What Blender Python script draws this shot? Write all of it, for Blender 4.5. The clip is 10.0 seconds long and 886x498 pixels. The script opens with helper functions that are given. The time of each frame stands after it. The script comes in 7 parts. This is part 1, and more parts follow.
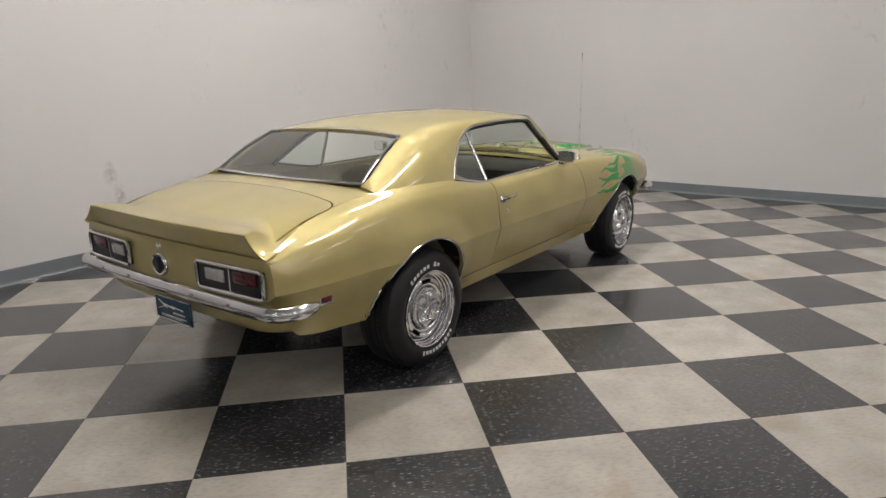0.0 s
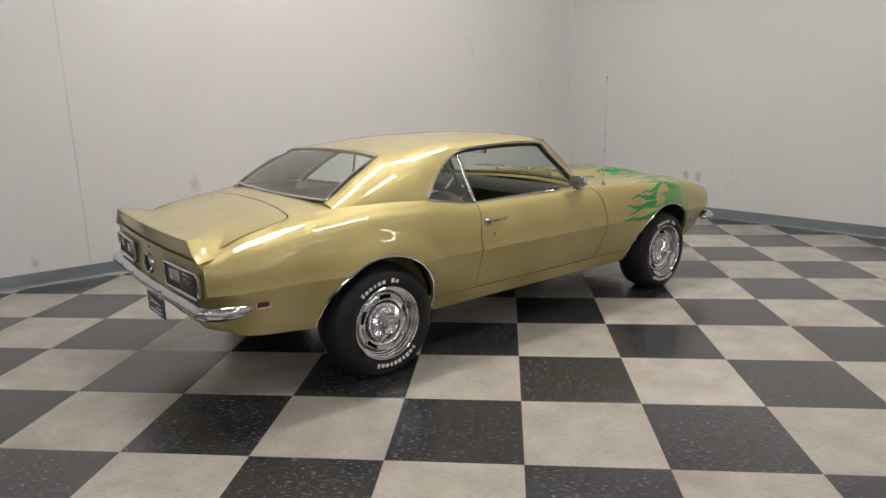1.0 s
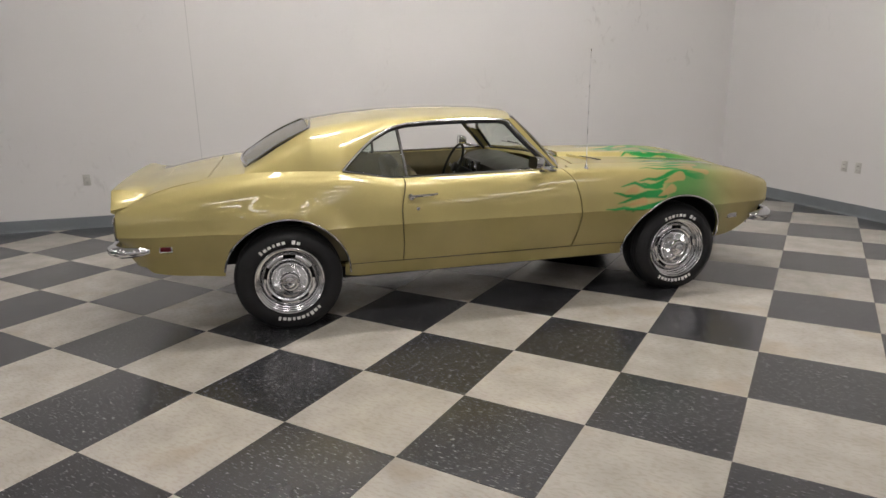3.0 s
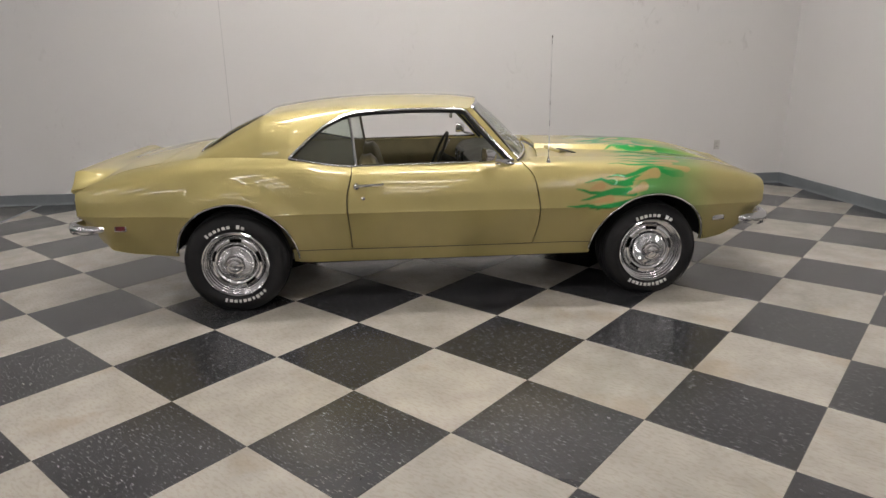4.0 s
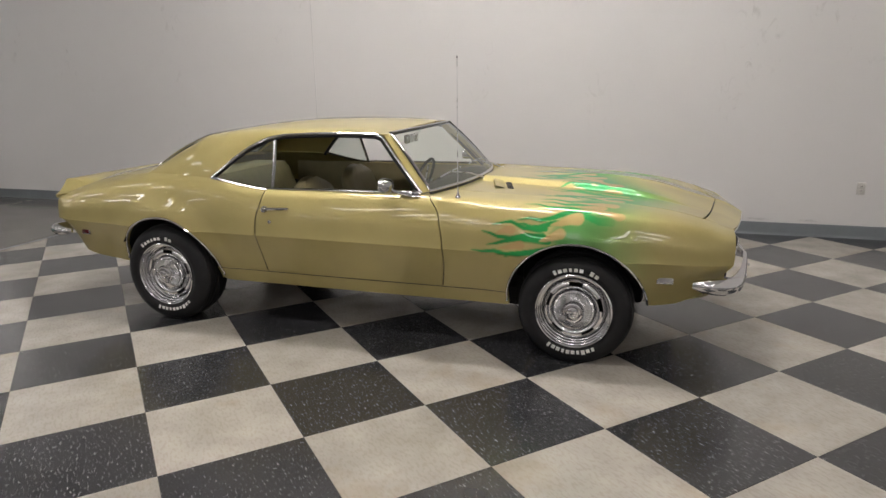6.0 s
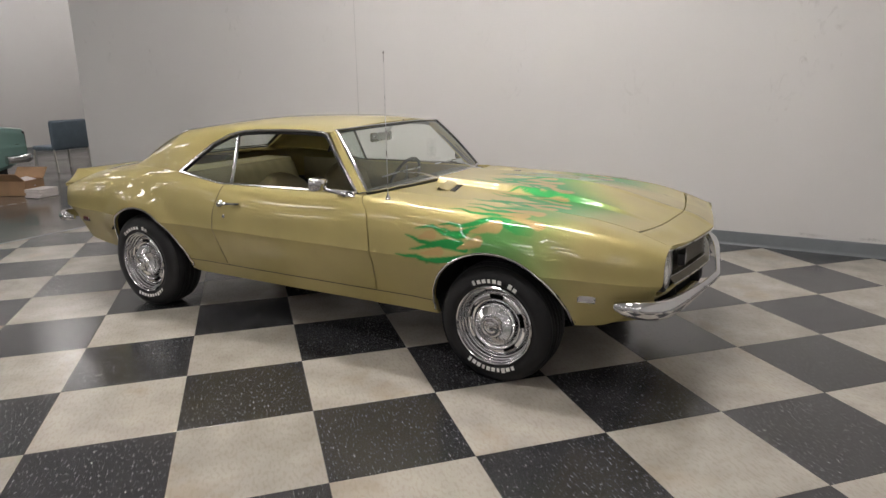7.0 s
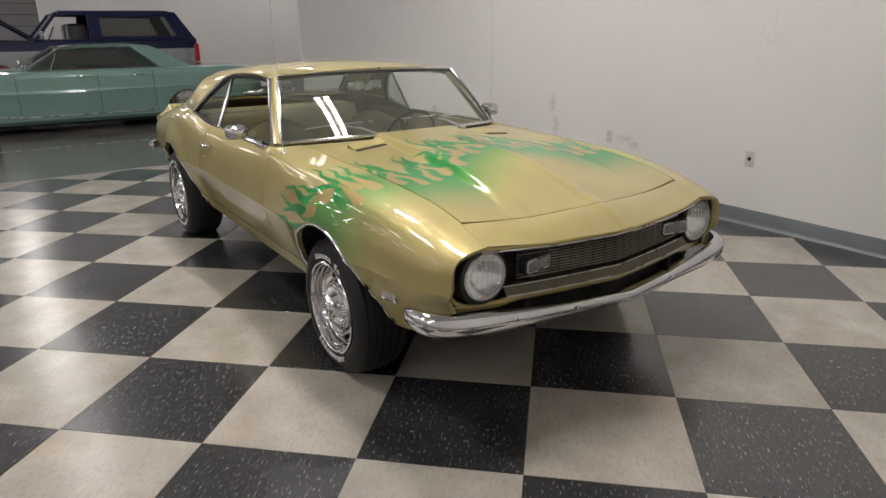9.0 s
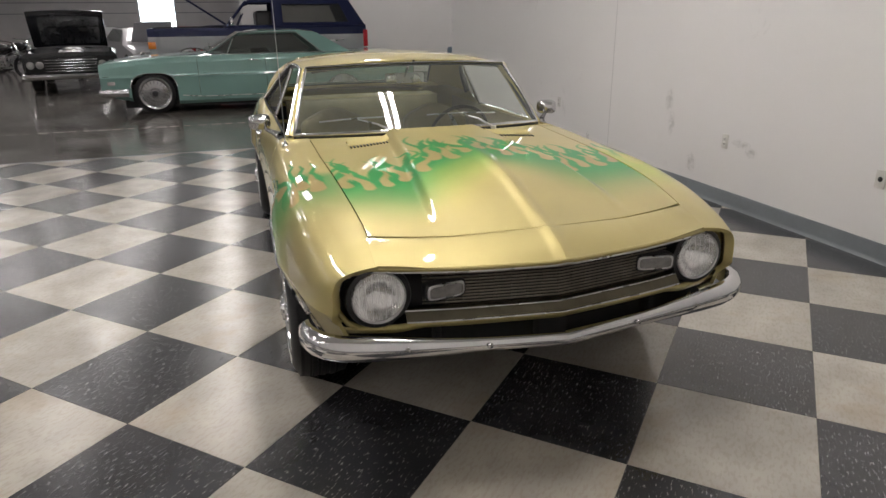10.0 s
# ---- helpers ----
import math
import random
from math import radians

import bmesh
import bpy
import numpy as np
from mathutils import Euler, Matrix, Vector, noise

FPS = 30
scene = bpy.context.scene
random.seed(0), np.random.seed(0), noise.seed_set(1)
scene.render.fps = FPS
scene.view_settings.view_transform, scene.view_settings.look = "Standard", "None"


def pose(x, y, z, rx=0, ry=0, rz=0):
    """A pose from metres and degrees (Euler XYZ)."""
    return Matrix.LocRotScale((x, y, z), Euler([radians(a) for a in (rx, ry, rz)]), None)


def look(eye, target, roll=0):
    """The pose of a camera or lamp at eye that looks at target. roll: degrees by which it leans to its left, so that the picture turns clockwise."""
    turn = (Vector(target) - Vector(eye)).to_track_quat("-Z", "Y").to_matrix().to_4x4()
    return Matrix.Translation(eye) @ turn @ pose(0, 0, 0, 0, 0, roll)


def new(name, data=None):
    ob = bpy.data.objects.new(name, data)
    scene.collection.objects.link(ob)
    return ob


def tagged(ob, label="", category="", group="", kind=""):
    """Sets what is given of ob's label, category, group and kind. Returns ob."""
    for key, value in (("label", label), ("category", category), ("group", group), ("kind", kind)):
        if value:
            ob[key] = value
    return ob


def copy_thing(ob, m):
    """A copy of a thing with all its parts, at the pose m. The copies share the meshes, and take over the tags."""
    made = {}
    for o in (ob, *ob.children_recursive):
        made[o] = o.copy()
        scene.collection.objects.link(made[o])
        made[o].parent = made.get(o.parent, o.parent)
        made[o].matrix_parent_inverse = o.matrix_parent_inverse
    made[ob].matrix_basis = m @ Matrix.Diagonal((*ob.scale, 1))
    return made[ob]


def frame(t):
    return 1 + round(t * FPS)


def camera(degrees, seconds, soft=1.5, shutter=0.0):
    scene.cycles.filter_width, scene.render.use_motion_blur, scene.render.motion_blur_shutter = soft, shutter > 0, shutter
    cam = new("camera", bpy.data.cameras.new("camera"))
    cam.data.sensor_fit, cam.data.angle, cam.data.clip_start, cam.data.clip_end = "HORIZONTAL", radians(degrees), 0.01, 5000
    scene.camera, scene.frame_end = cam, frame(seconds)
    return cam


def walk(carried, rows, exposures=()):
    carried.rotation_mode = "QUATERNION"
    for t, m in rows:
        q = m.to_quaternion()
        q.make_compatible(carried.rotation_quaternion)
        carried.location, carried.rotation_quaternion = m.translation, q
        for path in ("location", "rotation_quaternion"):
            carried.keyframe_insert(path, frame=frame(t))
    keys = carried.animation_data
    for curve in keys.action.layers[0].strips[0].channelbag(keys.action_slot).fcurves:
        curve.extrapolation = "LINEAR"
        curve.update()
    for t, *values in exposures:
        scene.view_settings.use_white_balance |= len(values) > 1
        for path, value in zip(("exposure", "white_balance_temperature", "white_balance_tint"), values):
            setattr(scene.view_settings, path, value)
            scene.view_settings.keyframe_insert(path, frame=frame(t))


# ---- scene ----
cam = camera(68.4, 10.0)
PATH = [
    (0, (-3.957, -2.946, 1.537), (-2.415, -1.781, 1.023), -1.29),
    (0.5, (-3.645, -3.394, 1.542), (-2.274, -2.014, 1.077), -1.23),
    (1, (-3.256, -3.789, 1.524), (-2.043, -2.262, 1.082), -1.23),
    (1.5, (-2.839, -4.153, 1.517), (-1.813, -2.493, 1.081), -1.17),
    (2, (-2.387, -4.444, 1.505), (-1.544, -2.688, 1.052), -1.13),
    (2.5, (-1.903, -4.668, 1.514), (-1.246, -2.843, 1.028), -1.05),
    (3.8, (-0.539, -4.907, 1.532), (-0.331, -2.996, 0.981), -1.00),
    (4, (-0.342, -4.904, 1.548), (-0.197, -2.989, 0.988), -0.96),
    (4.5, (0.194, -4.829, 1.558), (0.158, -2.908, 1.003), -0.90),
    (5, (0.737, -4.732, 1.560), (0.525, -2.817, 1.023), -0.93),
    (5.5, (1.202, -4.542, 1.548), (0.812, -2.649, 1.037), -0.81),
    (5.7, (1.410, -4.453, 1.539), (0.936, -2.576, 1.038), -0.85),
    (6.8, (2.469, -3.844, 1.524), (1.580, -2.122, 1.031), -0.94),
    (7, (2.655, -3.719, 1.508), (1.705, -2.029, 1.016), -0.85),
    (7.5, (3.030, -3.327, 1.477), (1.907, -1.756, 0.958), -0.82),
    (8, (3.380, -2.907, 1.465), (2.079, -1.493, 0.912), -0.77),
    (8.5, (3.665, -2.454, 1.455), (2.210, -1.214, 0.868), -0.70),
    (9, (3.858, -1.976, 1.476), (2.289, -0.908, 0.845), -0.65),
    (9.5, (4.013, -1.484, 1.485), (2.316, -0.650, 0.832), -0.60),
    (10, (4.065, -0.992, 1.500), (2.263, -0.437, 0.835), -0.70),
]
walk(cam, [(t, look(eye, target, roll)) for t, eye, target, roll in PATH])

# ---------------------------------------------------------------- light of the hall
world = bpy.data.worlds.new("hall_world")
world.use_nodes = True
world.node_tree.nodes["Background"].inputs[0].default_value = (0.62, 0.66, 0.72, 1)
world.node_tree.nodes["Background"].inputs[1].default_value = 0.02
scene.world = world
scene.view_settings.exposure = 0.0
KEY_GLOW, HALL_GLOW, DIM_GLOW = 87.0, 24.5, 16.0          # glow of fluorescent tubes, tuned by area: round the coupe, hall, outlying rows
CEILING = 4.9
# strip lights: bright ones round the coupe, dimmer rows over the rest of the hall
# the third is an added fill that lifts the floor beside the coupe
KEY_LIGHT_XY = [(1.25, 0.1), (-1.35, 0.1), (0.1, -2.5)]
# the five at x -12.6 and -9.4 are added to brighten the alcove walls
HALL_LIGHT_XY = [(x, y) for y in (-1.7, -4.3, -6.9, -9.5) for x in (-10.4, -14.1, -18.0, -22.5)] + [(-12.6, 2.2), (-12.6, 4.8), (-12.6, 7.0), (-9.4, 4.6), (-9.4, 7.0), (-27.0, -4.3)]
DIM_LIGHT_XY = [(x, y) for y in (-7.0, -9.4, -11.8, -14.0) for x in (3.6, 0.2, -3.2)] + [(x, -12.1) for x in (-6.55, -10.4, -14.1)]
# the last one is another added light for the alcove
DIM_LIGHT_XY += [(-6.55, y) for y in (-1.7, -4.3, -6.9, -9.5)] + [(-7.6, 6.0)]

# plan of the place, metres; the coupe's axis is x, its nose towards +x
WALL_BACK, WALL_NOSE, WALL_END = 2.815, 4.60, -7.60
CHECKER_EDGE = -4.38
TILE, TILE_TURN, TILE_AT = 0.6096, -44.1, (-1.434, -2.0235)


# ---------------------------------------------------------------- materials
def node_mat(name):
    m = bpy.data.materials.new(name)
    m.use_nodes = True
    return m, m.node_tree.nodes, m.node_tree.links, m.node_tree.nodes["Principled BSDF"]


def surf(name, base, rough=0.5, metal=0.0, var=0.12, scale=6.0, grain=0.0, coat=0.0, bump_scale=60.0, rough_var=0.1, random_tint=0.0, spec=0.5):
    """A plain surface with soft blotches, fine grain, uneven gloss and fine relief."""
    m, n, k, p = node_mat(name)
    co = n.new("ShaderNodeTexCoord")
    a = n.new("ShaderNodeTexNoise")
    a.inputs["Scale"].default_value, a.inputs["Detail"].default_value = scale, 5
    b = n.new("ShaderNodeTexNoise")
    b.inputs["Scale"].default_value, b.inputs["Detail"].default_value = bump_scale, 3
    k.new(co.outputs["Object"], a.inputs["Vector"])
    k.new(co.outputs["Object"], b.inputs["Vector"])
    add = n.new("ShaderNodeMath")
    add.operation = "MULTIPLY_ADD"
    add.inputs[1].default_value = 0.35
    k.new(b.outputs["Fac"], add.inputs[0])
    k.new(a.outputs["Fac"], add.inputs[2])
    ramp = n.new("ShaderNodeMapRange")
    ramp.inputs["From Min"].default_value, ramp.inputs["From Max"].default_value = 0.4, 0.95
    ramp.inputs["To Min"].default_value, ramp.inputs["To Max"].default_value = 1 - var, 1 + var
    k.new(add.outputs[0], ramp.inputs["Value"])
    mul = n.new("ShaderNodeVectorMath")
    mul.operation = "SCALE"
    mul.inputs[0].default_value = base
    k.new(ramp.outputs[0], mul.inputs["Scale"])
    out = mul.outputs[0]
    if random_tint:
        info = n.new("ShaderNodeObjectInfo")
        r = n.new("ShaderNodeMapRange")
        r.inputs["To Min"].default_value, r.inputs["To Max"].default_value = 1 - random_tint, 1 + random_tint
        k.new(info.outputs["Random"], r.inputs["Value"])
        m2 = n.new("ShaderNodeVectorMath")
        m2.operation = "SCALE"
        k.new(out, m2.inputs[0])
        k.new(r.outputs[0], m2.inputs["Scale"])
        out = m2.outputs[0]
    k.new(out, p.inputs["Base Color"])
    rr = n.new("ShaderNodeMapRange")
    rr.inputs["From Min"].default_value, rr.inputs["From Max"].default_value = 0.3, 0.7
    rr.inputs["To Min"].default_value, rr.inputs["To Max"].default_value = max(0.0, rough - rough_var * rough), rough + rough_var * rough
    k.new(a.outputs["Fac"], rr.inputs["Value"])
    k.new(rr.outputs[0], p.inputs["Roughness"])
    p.inputs["Metallic"].default_value = metal
    p.inputs["Specular IOR Level"].default_value = spec
    if coat:
        p.inputs["Coat Weight"].default_value, p.inputs["Coat Roughness"].default_value = coat, 0.04
    if grain:
        bump = n.new("ShaderNodeBump")
        bump.inputs["Strength"].default_value, bump.inputs["Distance"].default_value = 0.5, grain
        k.new(b.outputs["Fac"], bump.inputs["Height"])
        k.new(bump.outputs[0], p.inputs["Normal"])
    return m


def glow_mat(name, colour, strength):
    m, n, k, p = node_mat(name)
    p.inputs["Base Color"].default_value = (*colour, 1)
    p.inputs["Emission Color"].default_value = (*colour, 1)
    p.inputs["Emission Strength"].default_value = strength
    return m


def glass_mat(name, tint, ior=1.5, veil=0.05):
    """Thin clear pane: see-through with a tint, gloss by Fresnel."""
    m = bpy.data.materials.new(name)
    m.use_nodes = True
    n, k = m.node_tree.nodes, m.node_tree.links
    n.remove(n["Principled BSDF"])
    clear, gloss, mix, fres = n.new("ShaderNodeBsdfTransparent"), n.new("ShaderNodeBsdfGlossy"), n.new("ShaderNodeMixShader"), n.new("ShaderNodeLayerWeight")
    clear.inputs[0].default_value = (*tint, 1)
    gloss.inputs["Roughness"].default_value = 0.015
    edge, gain = n.new("ShaderNodeMath"), n.new("ShaderNodeMath")
    edge.operation, gain.operation = "POWER", "MULTIPLY_ADD"
    edge.inputs[1].default_value = 5.0
    head_on = ((ior - 1) / (ior + 1)) ** 2
    gain.inputs[1].default_value, gain.inputs[2].default_value = 1 - head_on, head_on
    fres.inputs["Blend"].default_value = 0.5
    k.new(fres.outputs["Facing"], edge.inputs[0])
    k.new(edge.outputs[0], gain.inputs[0])
    k.new(gain.outputs[0], mix.inputs[0])
    # pale diffuse film: thin dust plus the pane's reflected haze, put into its colour
    veil_tone, film = n.new("ShaderNodeBsdfDiffuse"), n.new("ShaderNodeMixShader")
    veil_tone.inputs[0].default_value = (0.62, 0.64, 0.58, 1)
    film.inputs[0].default_value = veil
    k.new(clear.outputs[0], film.inputs[1])
    k.new(veil_tone.outputs[0], film.inputs[2])
    k.new(film.outputs[0], mix.inputs[1])
    k.new(gloss.outputs[0], mix.inputs[2])
    k.new(mix.outputs[0], n["Material Output"].inputs["Surface"])
    return m


def tile_mat(name, base, fleck, fleck_amount, rough, cut_from, chip_scale):
    """Vinyl composition tile: chips of other tones drawn out one way, scuffs and a worn wax gloss."""
    m, n, k, p = node_mat(name)
    co, info = n.new("ShaderNodeTexCoord"), n.new("ShaderNodeObjectInfo")
    off = n.new("ShaderNodeVectorMath")
    off.operation = "MULTIPLY_ADD"
    off.inputs[1].default_value = (37.0, 53.0, 0)
    k.new(info.outputs["Random"], off.inputs[0])
    k.new(co.outputs["Object"], off.inputs[2])
    mapping = n.new("ShaderNodeMapping")
    mapping.inputs["Scale"].default_value = chip_scale
    k.new(off.outputs[0], mapping.inputs["Vector"])
    chips = n.new("ShaderNodeTexNoise")
    chips.inputs["Scale"].default_value, chips.inputs["Detail"].default_value = 1.0, 4
    k.new(mapping.outputs[0], chips.inputs["Vector"])
    cut = n.new("ShaderNodeMapRange")
    cut.inputs["From Min"].default_value, cut.inputs["From Max"].default_value = cut_from, cut_from + 0.10
    k.new(chips.outputs["Fac"], cut.inputs["Value"])
    amount = n.new("ShaderNodeMath")
    amount.operation = "MULTIPLY"
    amount.inputs[1].default_value = fleck_amount
    k.new(cut.outputs[0], amount.inputs[0])
    cloud = n.new("ShaderNodeTexNoise")
    cloud.inputs["Scale"].default_value, cloud.inputs["Detail"].default_value = 4.5, 6
    k.new(off.outputs[0], cloud.inputs["Vector"])
    tone = n.new("ShaderNodeMapRange")
    tone.inputs["From Min"].default_value, tone.inputs["From Max"].default_value = 0.3, 0.7
    tone.inputs["To Min"].default_value, tone.inputs["To Max"].default_value = 0.84, 1.10
    k.new(cloud.outputs["Fac"], tone.inputs["Value"])
    rnd = n.new("ShaderNodeMapRange")
    rnd.inputs["To Min"].default_value, rnd.inputs["To Max"].default_value = 0.93, 1.07
    k.new(info.outputs["Random"], rnd.inputs["Value"])
    both = n.new("ShaderNodeMath")
    both.operation = "MULTIPLY"
    k.new(tone.outputs[0], both.inputs[0])
    k.new(rnd.outputs[0], both.inputs[1])
    mix = n.new("ShaderNodeMix")
    mix.data_type = "RGBA"
    mix.inputs["A"].default_value, mix.inputs["B"].default_value = (*base, 1), (*fleck, 1)
    k.new(amount.outputs[0], mix.inputs["Factor"])
    # rusty tea-coloured stains in a few spots
    stain = n.new("ShaderNodeTexNoise")
    stain.inputs["Scale"].default_value, stain.inputs["Detail"].default_value = 2.3, 4
    k.new(off.outputs[0], stain.inputs["Vector"])
    st = n.new("ShaderNodeMapRange")
    st.inputs["From Min"].default_value, st.inputs["From Max"].default_value = 0.57, 0.68
    st.inputs["To Max"].default_value = 0.35
    k.new(stain.outputs["Fac"], st.inputs["Value"])
    mix2 = n.new("ShaderNodeMix")
    mix2.data_type = "RGBA"
    mix2.inputs["B"].default_value = (base[0] * 0.8, base[1] * 0.66, base[2] * 0.5, 1)
    k.new(st.outputs[0], mix2.inputs["Factor"])
    k.new(mix.outputs["Result"], mix2.inputs["A"])
    sc = n.new("ShaderNodeVectorMath")
    sc.operation = "SCALE"
    k.new(mix2.outputs["Result"], sc.inputs[0])
    k.new(both.outputs[0], sc.inputs["Scale"])
    k.new(sc.outputs[0], p.inputs["Base Color"])
    rr = n.new("ShaderNodeMapRange")
    rr.inputs["From Min"].default_value, rr.inputs["From Max"].default_value = 0.3, 0.7
    rr.inputs["To Min"].default_value, rr.inputs["To Max"].default_value = rough * 0.85, rough * 1.25
    k.new(cloud.outputs["Fac"], rr.inputs["Value"])
    k.new(rr.outputs[0], p.inputs["Roughness"])
    p.inputs["Coat Weight"].default_value, p.inputs["Coat Roughness"].default_value = 0.35, rough * 1.1
    bump = n.new("ShaderNodeBump")
    bump.inputs["Strength"].default_value, bump.inputs["Distance"].default_value = 0.25, 0.0012
    k.new(cloud.outputs["Fac"], bump.inputs["Height"])
    k.new(bump.outputs[0], p.inputs["Normal"])
    return m


def paint_mat(name, flames=False, base=(0.455, 0.382, 0.148)):
    """Metallic gold lacquer; where flames is set, the sprayed colours come from the panel's own paint layer."""
    m, n, k, p = node_mat(name)
    co = n.new("ShaderNodeTexCoord")
    flake, cloud = n.new("ShaderNodeTexNoise"), n.new("ShaderNodeTexNoise")
    flake.inputs["Scale"].default_value, flake.inputs["Detail"].default_value = 900, 1
    cloud.inputs["Scale"].default_value, cloud.inputs["Detail"].default_value = 3, 4
    k.new(co.outputs["Object"], flake.inputs["Vector"])
    k.new(co.outputs["Object"], cloud.inputs["Vector"])
    s = n.new("ShaderNodeMath")
    s.operation = "MULTIPLY_ADD"
    s.inputs[1].default_value = 0.6
    k.new(flake.outputs["Fac"], s.inputs[0])
    k.new(cloud.outputs["Fac"], s.inputs[2])
    r = n.new("ShaderNodeMapRange")
    r.inputs["From Min"].default_value, r.inputs["From Max"].default_value = 0.5, 1.1
    r.inputs["To Min"].default_value, r.inputs["To Max"].default_value = 0.9, 1.1
    k.new(s.outputs[0], r.inputs["Value"])
    sc = n.new("ShaderNodeVectorMath")
    sc.operation = "SCALE"
    k.new(r.outputs[0], sc.inputs["Scale"])
    if flames:
        at = n.new("ShaderNodeAttribute")
        at.attribute_name = "spray"
        sep = n.new("ShaderNodeSeparateColor")
        k.new(at.outputs["Color"], sep.inputs[0])
        tan, green = n.new("ShaderNodeMix"), n.new("ShaderNodeMix")
        tan.data_type = green.data_type = "RGBA"
        green.inputs["A"].default_value, green.inputs["B"].default_value = (*base, 1), (0.006, 0.27, 0.05, 1)
        k.new(sep.outputs[0], green.inputs["Factor"])
        tan.inputs["B"].default_value = (0.47, 0.31, 0.12, 1)
        k.new(green.outputs["Result"], tan.inputs["A"])
        k.new(sep.outputs[1], tan.inputs["Factor"])
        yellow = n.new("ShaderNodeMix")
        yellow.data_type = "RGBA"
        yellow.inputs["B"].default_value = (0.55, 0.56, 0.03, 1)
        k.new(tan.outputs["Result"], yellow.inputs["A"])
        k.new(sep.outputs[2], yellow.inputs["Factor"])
        k.new(yellow.outputs["Result"], sc.inputs[0])
    else:
        sc.inputs[0].default_value = base
    k.new(sc.outputs[0], p.inputs["Base Color"])
    p.inputs["Metallic"].default_value = 0.5
    p.inputs["Roughness"].default_value = 0.5
    p.inputs["Coat Weight"].default_value, p.inputs["Coat Roughness"].default_value = 0.85, 0.015
    return m


WHEEL_CHROME = surf("wheel_chrome", (0.66, 0.66, 0.67), 0.13, 1.0, 0.08, 12, 0.0004, bump_scale=34)
GOLD, GOLD_FLAMES = paint_mat("gold_lacquer"), paint_mat("gold_lacquer_flames", True)
CHROME = surf("chrome", (0.64, 0.64, 0.65), 0.11, 1.0, 0.08, 9)
SATIN = surf("satin_metal", (0.55, 0.55, 0.55), 0.28, 1.0, 0.1, 12)
STEEL_GREY = surf("argent_steel", (0.36, 0.36, 0.37), 0.2, 0.95, 0.1, 14)
BLACK = surf("black_trim", (0.012, 0.012, 0.013), 0.45, 0, 0.3, 20)
CAVITY = surf("dark_cavity", (0.008, 0.008, 0.008), 0.9, 0, 0.3, 9)
RUBBER = surf("tyre_rubber", (0.013, 0.013, 0.014), 0.5, 0, 0.25, 16, 0.0006, bump_scale=140, spec=0.3)
LETTER = surf("white_letter", (0.72, 0.71, 0.68), 0.6, 0, 0.12, 30)
VINYL = surf("gold_vinyl", (0.225, 0.19, 0.10), 0.45, 0, 0.15, 8, 0.0006, bump_scale=180)
VINYL_DARK = surf("dark_vinyl", (0.035, 0.032, 0.022), 0.5, 0, 0.2, 10, 0.0006, bump_scale=160)
CARPET = surf("gold_carpet", (0.11, 0.088, 0.04), 0.95, 0, 0.3, 12, 0.002, bump_scale=220)
GLASS = glass_mat("window_glass", (0.86, 0.92, 0.87), 1.8, 0.07)
LENS_CLEAR = glass_mat("lens_glass", (0.95, 0.95, 0.95), 1.45, 0.015)
LENS_RED = surf("red_lens", (0.075, 0.003, 0.006), 0.2, 0, 0.2, 25, coat=0.3)
LENS_WHITE = surf("reverse_lens", (0.36, 0.35, 0.335), 0.15, 0, 0.15, 40, coat=1)
PARK_LENS = surf("parking_lens", (0.20, 0.195, 0.185), 0.18, 0, 0.2, 60, 0.0006, coat=1, bump_scale=90)
MOULDING = surf("dull_moulding", (0.125, 0.112, 0.078), 0.36, 0.8, 0.15, 18)
GRILLE_BLACK = surf("grille_bronze", (0.20, 0.18, 0.145), 0.32, 0.8, 0.2, 20)
LAMP_BOWL = surf("lamp_bowl", (0.94, 0.94, 0.93), 0.22, 0.95, 0.12, 45, 0.0008, bump_scale=60)
LAMP_FROST = surf("lamp_frost", (0.75, 0.75, 0.74), 0.3, 0, 0.1, 30)
REFLECTOR = surf("lamp_reflector", (0.85, 0.85, 0.85), 0.12, 1, 0.04, 20)
PLATE = surf("teal_plate", (0.004, 0.045, 0.085), 0.4, 0, 0.15, 30)
